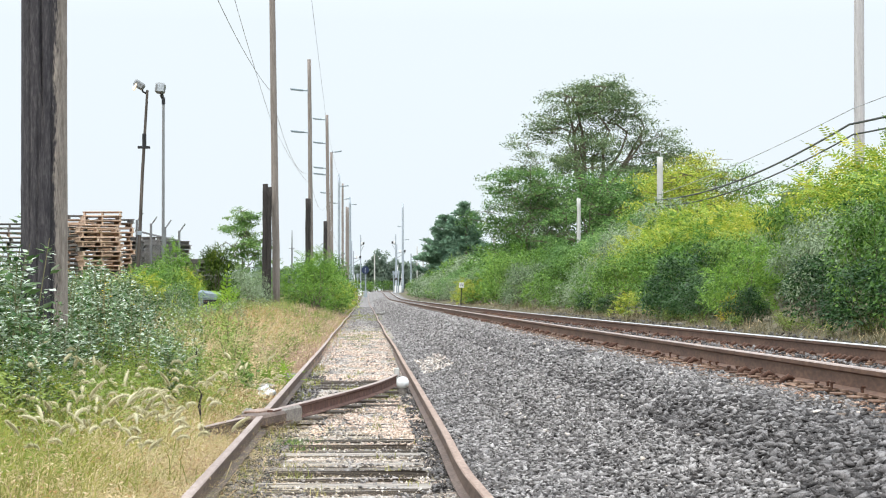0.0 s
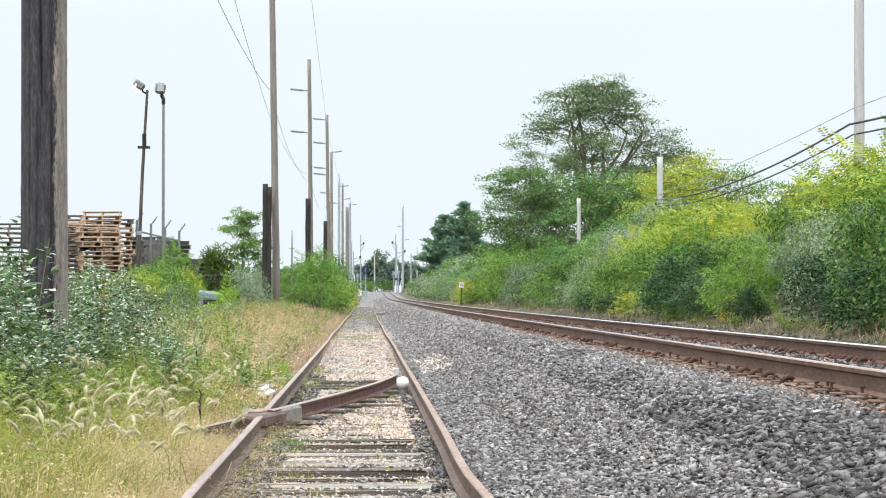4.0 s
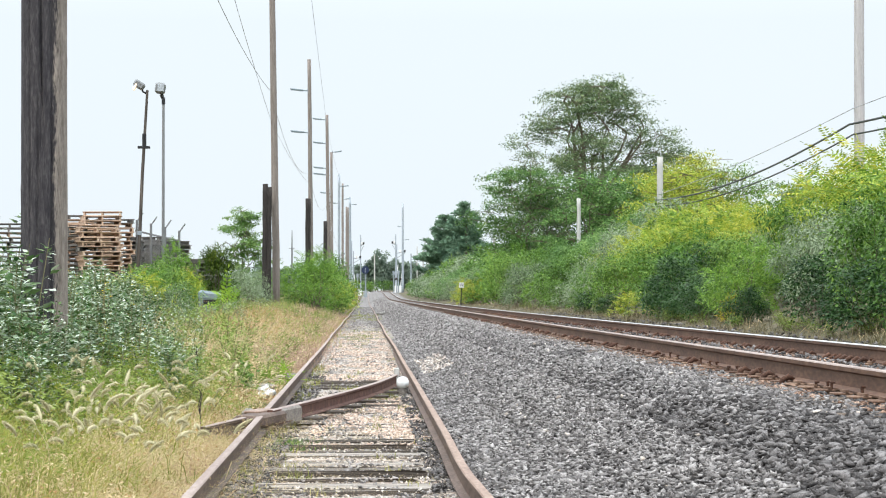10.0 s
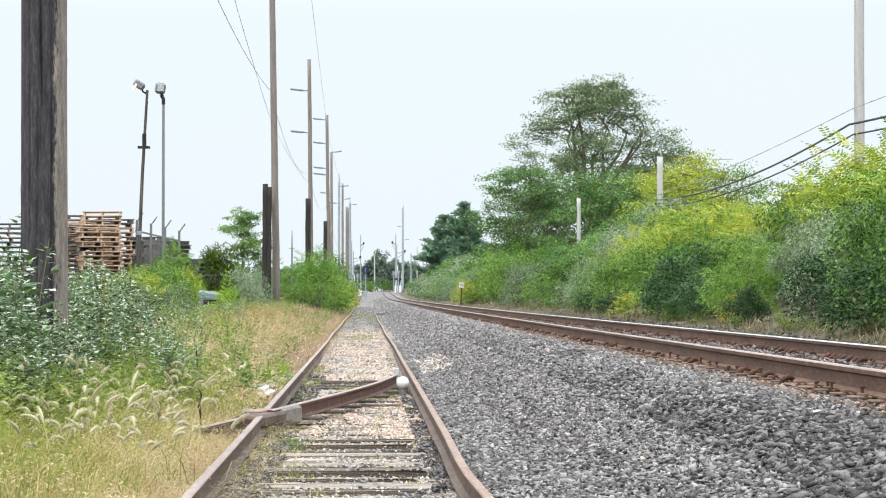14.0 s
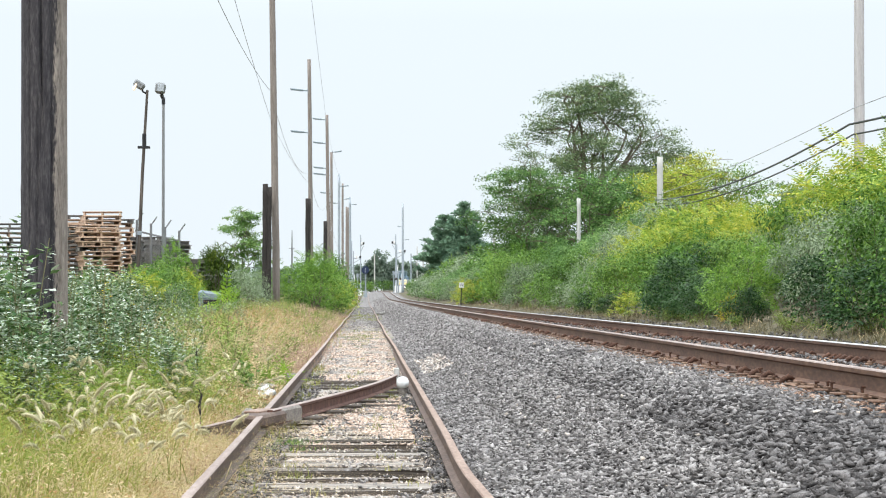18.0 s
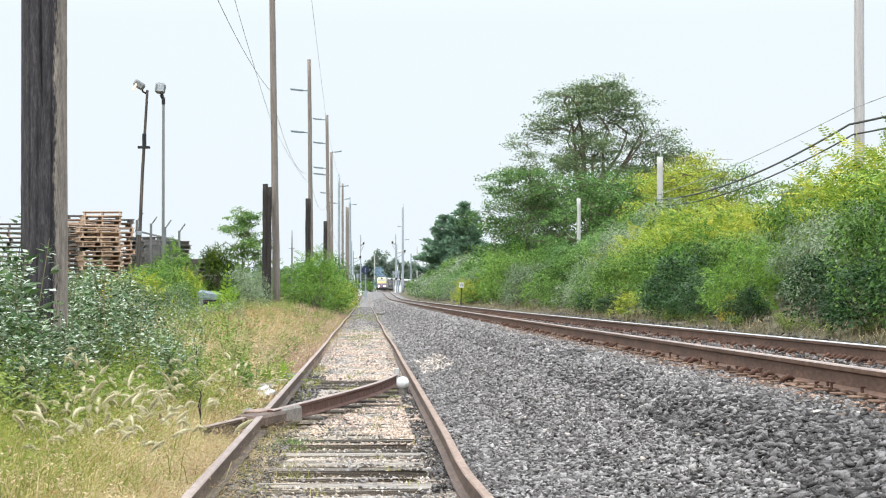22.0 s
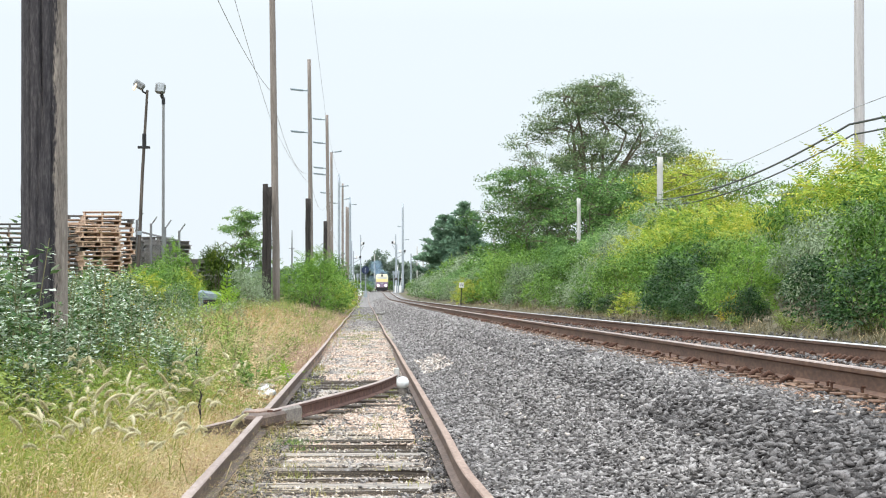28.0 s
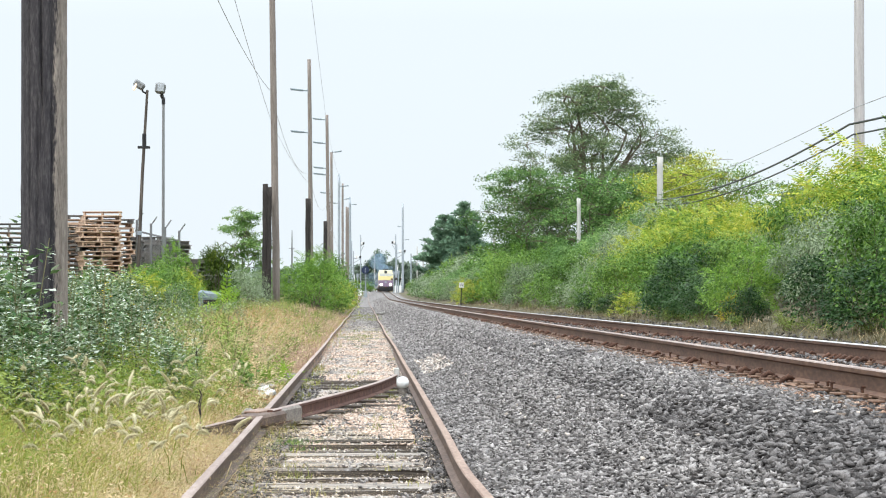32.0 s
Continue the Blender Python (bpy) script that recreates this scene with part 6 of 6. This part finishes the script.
grass("track_weeds", "small green tuft inside the rail", 212, 400, (-0.68, -0.5), (17.3, 18.6), 0.09, 0.005, L_BRIGHT, 0.08, 30)
grass("track_weeds", "green tufts between the siding rails", 213, 900, (-0.3, 0.35), (25.5, 29.5), 0.08, 0.006, L_GRASS, 0.12, 30)
grass("track_weeds", "dry grass tufts against the siding rail", 214, 700, (-0.86, -0.66), (11, 40), 0.12, 0.005, L_GRASS, 0.05, 12)
grass("track_weeds", "dry grass over the far siding", 215, 1600, (-1.0, 0.5), (60, 160), 0.09, 0.014, L_GRASS, 0.2, 12, patch=0.5)
grass("track_weeds", "pale dry grass across the far siding", 220, 700, (-1.1, 0.6), (108, 140), 0.10, 0.02, L_GRASS, 0.2, 12)


def foxtail(seed):
    """A tuft of foxtail grass with drooping bristly heads."""
    rng = np.random.default_rng(seed)
    t = thing("foxtail_grass", (0, 0, 0), "tuft of foxtail grass with drooping pale heads", "grass", "foxtail tufts")
    n = 30
    x, y = rng.normal(0, 0.09, n), rng.normal(0, 0.09, n)
    v = blades(rng, x, y, np.zeros(n), 0.36, 0.007, 2.2)
    tagged(part("leaves", mesh_np("leaves", *weld(v)), L_GRASS, t), kind="stuff")
    for i in range(5):
        a, r = rng.uniform(0, 2 * math.pi), rng.uniform(0.05, 0.4)
        q = Vector((rng.normal(0, 0.06), rng.normal(0, 0.06), 0))
        h = rng.uniform(0.3, 0.56)
        top = q + Vector((math.cos(a) * r, math.sin(a) * r, h))
        out = Vector((math.cos(a) + 0.2, math.sin(a) * 0.8, 0)).normalized()
        long = rng.uniform(0.75, 1.45)
        droop = rng.uniform(-0.03, 0.10)
        pts = [q, q.lerp(top, 0.5) + Vector((0, 0, 0.03)), top]
        head = [top]
        for k in range(1, 8):
            u = k / 7
            head.append(top + (out * (0.085 * u ** 1.3) + Vector((0, 0, 0.09 * u - (droop + 0.03) * u * u))) * long)
        part("stalk", Shape().tube(pts, 0.0013, 4), M_STALK, t)
        m = 210
        u = rng.uniform(0, 1, m)
        hp = np.array([tuple(p) for p in head])
        f = u * 7
        i0 = np.minimum(f.astype(int), 6)
        p = hp[i0] + (hp[i0 + 1] - hp[i0]) * (f - i0)[:, None]
        d = unit(rng, m) + np.array(out) * 0.9
        sz = 0.023 * (0.5 + np.sin(np.clip(u, 0.05, 0.95) * math.pi) * 0.6)
        v = leaf_quads(p, d, unit(rng, m), sz, 0.0036)
        core = Shape().tube(head, [0.003, 0.007, 0.010, 0.0105, 0.010, 0.0085, 0.006, 0.0025], 6)
        me = mesh_np("seed_head", np.concatenate([v, np.array([tuple(q) for q in core.v])]), np.concatenate([quads(v), np.array(core.f[:-2]) + len(v)]))
        part("seed_head", me, L_HEAD, t, "drooping bristly pale seed head")
    return t


FOXTAILS = [foxtail(300 + i) for i in range(4)]


def foxtails():
    rng = np.random.default_rng(55)
    for i in range(42):
        y = rng.uniform(12.8, 18.6)
        x = -rng.uniform(0.078, 0.152) * y - 0.03
        if i % 4 == 3:
            y, x = rng.uniform(17.5, 24), -rng.uniform(1.2, 2.2)
        m = (x, y, g(x, y), rng.uniform(-50, 50) if rng.uniform() < 0.6 else rng.uniform(0, 360))
        ob = FOXTAILS[i] if i < 4 else copy_thing(FOXTAILS[int(rng.integers(4))], pose(0, 0, 0))
        ob.matrix_basis = pose(m[0], m[1], m[2], 0, 0, m[3])
        SWAYING.append((ob, m, 4.0, rng.uniform(0, 6.28), rng.uniform(1.9, 2.8)))


foxtails()


def weed(seed, name, label, material, h=1.3, stalks=7, leaf=0.055, slim=0.42, dense=105, spread=0.13):
    rng = np.random.default_rng(seed)
    t = thing(name, (0, 0, 0), label, "weed", "tall weeds")
    s, vs = Shape(), []
    for i in range(stalks):
        q = np.array([rng.normal(0, 0.10), rng.normal(0, 0.10), 0])
        hh = h * rng.uniform(0.7, 1.08)
        e = q + np.array([rng.normal(0, spread), rng.normal(0, spread), hh])
        s.tube([q, (q + e) / 2 + rng.normal(0, 0.02, 3), e], [0.006, 0.005, 0.002], 4)
        u = rng.uniform(0.1, 1.0, dense)
        p = q + (e - q) * u[:, None] + rng.normal(0, 0.012, (dense, 3))
        a = rng.uniform(0, 2 * math.pi, dense)
        d = np.stack([np.cos(a), np.sin(a), rng.uniform(-0.1, 0.8, dense)], 1)
        far = rng.uniform(0, 0.13, dense) * (1.2 - u)
        p = p + d * far[:, None]
        sz = rng.uniform(0.65, 1.35, dense) * leaf * (1.15 - 0.5 * u)
        vs.append(leaf_quads(p, d, unit(rng, dense) * 0.5 + np.array([0, 0, 1.0]), sz, sz * slim))
    v = np.concatenate(vs)
    tagged(part("stem", s, M_STEM, t), kind="stuff")
    part("foliage", mesh_np("foliage", v, quads(v)), material, t)
    return t


def sow(src, spots, sway, rng):
    for i, (x, y, s) in enumerate(spots):
        m = (x, y, g(x, y), rng.uniform(0, 360))
        ob = src[i] if i < len(src) else copy_thing(src[int(rng.integers(len(src)))], pose(0, 0, 0))
        ob.matrix_basis = pose(m[0], m[1], m[2], 0, 0, m[3])
        ob.scale = (s, s, s)
        if i < sway:
            SWAYING.append((ob, m, 1.2, rng.uniform(0, 6.28), rng.uniform(2.2, 3.2)))


def weeds():
    rng = np.random.default_rng(66)
    src = [weed(400 + i, "mugwort", "tall grey-green mugwort weed with silvery leaves", L_MUG, dense=86, leaf=0.095, slim=0.5) for i in range(6)]
    spots = []
    for i in range(75):
        y = rng.uniform(15.6, 22)
        x = -2.15 - (y - 16) * 0.08 - rng.uniform(0, 1.0) ** 1.2 * 1.3
        if abs(x + 2.8) > 0.26 or abs(y - 19.5) > 0.26:
            spots.append((x, y, rng.uniform(0.5, 0.72)))
    for i in range(150):
        y = rng.uniform(20.5, 46)
        deep = rng.uniform(0, 1)
        spots.append((-0.074 * y - deep * 0.1 * y, y, (rng.uniform(0.52, 0.8) + 0.006 * (y - 21)) * (0.55 + 0.45 * min(1.0, deep * 2.6))))
    spots += [(-2.45, 16.2, 0.7), (-2.72, 18.0, 1.2), (-2.9, 18.6, 0.95), (-3.15, 19.6, 1.1)]
    sow(src, spots, 24, rng)
    herbs = [weed(420 + i, "green_herb", "bushy light green herb in the trackside grass", L_HERB, 0.55, 8, 0.075, 0.38, 52, 0.2) for i in range(4)]
    spots = []
    for i in range(70):
        y = rng.uniform(20, 46)
        spots.append((-1.5 - rng.uniform(0, 1) * (0.75 + y * 0.03), y, rng.uniform(0.5, 1.05)))
    for i in range(60):
        y = rng.uniform(40, 98)
        spots.append((-1.5 - rng.uniform(0, 1) * 2.6, y, rng.uniform(0.6, 1.15)))
    for i in range(45):
        y = 23 * (100 / 23) ** rng.uniform(0, 1)
        spots.append((rng.uniform(6.4, 6.95), y, rng.uniform(0.25, 0.6)))
    spots += [(-2.38, 36, 1.4), (-2.15, 34, 1.15), (-2.6, 38, 1.3), (-1.95, 32.5, 1.05), (-2.55, 34.5, 1.2), (-2.2, 38.5, 1.25), (-1.75, 30.5, 0.85), (-1.4, 29.8, 0.6), (-1.3, 31.2, 0.6), (-2.9, 36, 1.3), (-2.0, 40, 0.9)]
    sow(herbs, spots, 10, rng)
    sap = [weed(430 + i, "leafy_sapling", "bright leafy sapling beside the utility box", L_BRIGHT, 0.9, 5, 0.2, 0.35, 26) for i in range(2)]
    gold = [weed(440 + i, "goldenrod", "goldenrod with small yellow flowers among weeds", L_YELLOW, 1.2, 2, 0.03, 0.6, 40) for i in range(2)]
    sow(gold, [(-2.62, 22.0, 1.15), (-2.75, 21.5, 1.05), (-3.3, 21.8, 1.1), (-2.5, 24.0, 1.0)], 0, rng)
    for x, y, h in [(-2.25, 22, 0.5), (-1.40, 19, 0.42), (-1.95, 26, 0.5)]:
        d = thing("dock_stalk", (x, y, g(x, y)), "dark brown dead dock stalk in the grass", "weed")
        rng2 = np.random.default_rng(int(y))
        pts = [(rng2.normal(0, 0.008), rng2.normal(0, 0.008), h * k / 8) for k in range(9)]
        part("stem", Shape().tube(pts, [0.004] * 4 + [0.009, 0.012, 0.011, 0.008, 0.004], 6), M_STUB, d)
    sow(sap, [(-3.75, 59, 1.0), (-3.5, 57, 0.7), (-1.42, 27.0, 0.45), (-1.5, 27.8, 0.5)], 2, rng)


weeds()


# ---- the train ----
M_CREAM = mat("cream_paint", [(0.64, 0.59, 0.40), (0.73, 0.68, 0.48)], 3, 0.45, 0, 0.03)
M_YELLOW = mat("yellow_paint", [(0.70, 0.60, 0.26), (0.78, 0.68, 0.34)], 3, 0.45, 0, 0.03)
M_NAVY = mat("dark_blue_paint", [(0.19, 0.14, 0.20), (0.26, 0.19, 0.27)], 3, 0.45, 0, 0.03)
M_SILVER = mat("grey_car_side", [(0.17, 0.155, 0.165), (0.27, 0.25, 0.255)], 2, 0.45, 0.3, 0.05)
M_ROOF = mat("pale_roof", [(0.7, 0.7, 0.68), (0.8, 0.8, 0.78)], 2, 0.6, 0, 0.03)
M_GLASS = mat("dark_window", [(0.03, 0.035, 0.04), (0.06, 0.065, 0.07)], 2, 0.12, 0, 0.0, spec=0.8)
M_LAMP = glow_mat("headlight_glow", (1.0, 0.93, 0.84), 9.0)
# pale base colour paints the sky's reflection into the windscreen glass
M_WIND = mat("sky_lit_windscreen", [(0.40, 0.41, 0.40), (0.52, 0.53, 0.52)], 2, 0.15, 0, 0.0, spec=0.8)
TRAIN = []


def bogie(parent, y):
    s = Shape().box(0, y, 0.62, 2.4, 2.9, 0.35, 0.05)
    b = part("bogie", s, M_BLACK, parent)
    for yy in (y - 1.25, y + 1.25):
        for x in (-0.74, 0.74):
            part("wheel", Shape().tube([(x - 0.06, yy, 0.47), (x + 0.06, yy, 0.47)], 0.46, 16), M_DARK_RUST, b)


def locomotive():
    t = thing("locomotive", (0, 0, 0), "diesel locomotive with cream front and bright headlights", "locomotive")
    w, L = 3.05, 22.0
    s = Shape()
    # body behind the cab, the front at y = 0
    s.prism([(-w / 2, 1.0), (w / 2, 1.0), (w / 2, 3.7), (w / 2 - 0.35, 4.35), (-w / 2 + 0.35, 4.35), (-w / 2, 3.7)], Matrix.Translation((0, L / 2 + 1.1, 0)), L)
    part("body", s, M_SILVER, t)
    # raked cab
    c = Shape()
    a = [(-w / 2, 1.0), (w / 2, 1.0), (w / 2, 3.7), (w / 2 - 0.2, 4.35), (-w / 2 + 0.2, 4.35), (-w / 2, 3.7)]
    front = [(-1.48, 0.0, 1.0), (1.48, 0.0, 1.0), (1.5, 0.35, 3.7), (1.32, 0.5, 4.28), (-1.32, 0.5, 4.28), (-1.5, 0.35, 3.7)]
    c.add(front + [(x, 1.1, z) for x, z in a], [(0, 1, 2, 3, 4, 5), (6, 7, 8, 9, 10, 11)] + [(i, (i + 1) % 6, (i + 1) % 6 + 6, i + 6) for i in range(6)])
    cab = part("cab", c, M_CREAM, t, "cream cab with two windscreens")
    lean = math.atan2(0.35, 2.7)
    for x in (-0.62, 0.62):
        part("windscreen", Shape().box(x, 0.26, 3.42, 1.14, 0.06, 0.54, 0.01, Matrix.Rotation(-lean, 3, "X")), M_WIND, cab)
    part("horn_recess", Shape().tube([(0, 0.30, 3.98), (0, 0.62, 3.98)], 0.3, 16), M_BLACK, cab)
    n = Shape().box(0, 0.03, 1.68, 2.98, 0.24, 1.3, 0.06)
    nose = part("nose", n, M_NAVY, t, "dark blue lower nose")
    part("stripe", Shape().box(0, 0.09, 2.72, 2.98, 0.22, 0.76, 0.02), M_YELLOW, t, "yellow band across the nose")
    part("emblem", Shape().tube([(0, -0.12, 1.95), (0, -0.06, 1.95)], 0.2, 12), M_STEEL, nose)
    for x in (-0.92, 0.92):
        part("headlight", Shape().tube([(x, -0.14, 1.45), (x, -0.05, 1.45)], 0.24, 18), M_LAMP, nose, "bright glowing headlight")
    part("pilot", Shape().box(0, -0.1, 0.58, 2.9, 0.4, 0.85, 0.1), M_BLACK, t)
    for x in (-1.35, 1.35):
        part("step", Shape().box(x, 0.0, 0.75, 0.3, 0.4, 0.9, 0.03), M_DARK_RUST, t)
    part("coupler", Shape().box(0, -0.55, 0.85, 0.3, 0.6, 0.3, 0.04), M_DARK_RUST, t)
    for x in (-1.25, 1.25):
        part("handrail", Shape().tube([(x, -0.2, 1.0), (x, -0.2, 2.3)], 0.02, 6), M_STEEL, t)
    part("exhaust", Shape().box(0, 8, 4.5, 0.9, 1.6, 0.3, 0.04), M_BLACK, t)
    bogie(t, 4.2)
    bogie(t, 18.2)
    TRAIN.append((t, 0.0))


def coach():
    t = thing("coach", (0, 0, 0), "dark grey steel passenger coach with a pale roof", "railway coach", "coaches of the train")
    w, L = 3.0, 25.4
    s = Shape().prism([(-w / 2, 0.7), (w / 2, 0.7), (w / 2, 3.95), (-w / 2, 3.95)], Matrix.Translation((0, L / 2, 0)), L)
    part("body", s, M_SILVER, t)
    part("roof", Shape().prism([(-w / 2, 3.955), (w / 2, 3.955), (w / 2 - 0.2, 4.3), (0.6, 4.45), (-0.6, 4.45), (-w / 2 + 0.2, 4.3)], Matrix.Translation((0, L / 2, 0)), L), M_ROOF, t, "pale roof")
    for sgn in (-1, 1):
        for row, zz in enumerate((1.55, 3.2)):
            for i in range(9):
                part("window", Shape().box(sgn * (w / 2 + 0.004), 3.0 + i * 2.42, zz, 0.03, 1.5, 0.75, 0.01), M_GLASS, t)
    bogie(t, 3.0)
    bogie(t, L - 3.0)
    return t


locomotive()
COACH = coach()
TRAIN.append((COACH, 23.8))
for k in range(1, 6):
    TRAIN.append((copy_thing(COACH, pose(0, 0, 0)), 23.8 + 26.2 * k))


def exhaust_haze():
    """Thin bluish exhaust above and beside the locomotive, in rigid puffs."""
    m = bpy.data.materials.new("exhaust_haze")
    m.use_nodes = True
    n, l = m.node_tree.nodes, m.node_tree.links
    clearly, veil, mix = n.new("ShaderNodeBsdfTransparent"), n.new("ShaderNodeBsdfDiffuse"), n.new("ShaderNodeMixShader")
    veil.inputs["Color"].default_value = (0.22, 0.32, 0.42, 1)
    mix.inputs[0].default_value = 0.13
    l.new(clearly.outputs[0], mix.inputs[1])
    l.new(veil.outputs[0], mix.inputs[2])
    l.new(mix.outputs[0], n["Material Output"].inputs["Surface"])
    t = thing("exhaust_haze", (0, 0, 0), "thin bluish exhaust haze above the locomotive", "smoke")
    rng = np.random.default_rng(90)
    for i in range(11):
        bm = bmesh.new()
        bmesh.ops.create_icosphere(bm, subdivisions=3, radius=1.0)
        for q in bm.verts:
            q.co *= 1 + 0.25 * noise.noise(q.co * 1.7 + Vector((i * 5.0, 0, 0)))
        me = bpy.data.meshes.new("puff")
        bm.to_mesh(me)
        bm.free()
        p = part("puff", me, m, t)
        s = rng.uniform(0.8, 1.7)
        p.matrix_basis = pose(-1.2 + rng.normal(0, 1.3), 8 + rng.uniform(0, 14), 5.2 + rng.normal(0, 1.1)) @ Matrix.Diagonal((s, s * 1.3, s, 1))
        p.visible_shadow = False
    TRAIN.append((t, 0.0))


exhaust_haze()


# ---- what moves ----
def main_pose(s, z=0.0):
    x, y, a = main_line(s)
    return pose(x, y, RAIL_MAIN + float(main_rise(y)) + z, 0, 0, -math.degrees(a))


SPEED, LAST = 29.0, 455.0


def motions():
    for ob, (x, y, z, turn), swing, phase, period in SWAYING:
        rows = []
        for i in range(65):
            t = i * 0.5
            w = 2 * math.pi * t / period + phase
            gust = 0.6 + 0.4 * math.sin(t * 0.55 + phase * 0.3)
            rows.append((t, pose(x, y, z, swing * 0.4 * gust * math.cos(w * 0.8), swing * gust * math.sin(w), turn)))
        walk(ob, rows)
    for car, back in TRAIN:
        walk(car, [(t, main_pose(LAST + back + SPEED * (32.0 - t))) for t in range(33)])


motions()
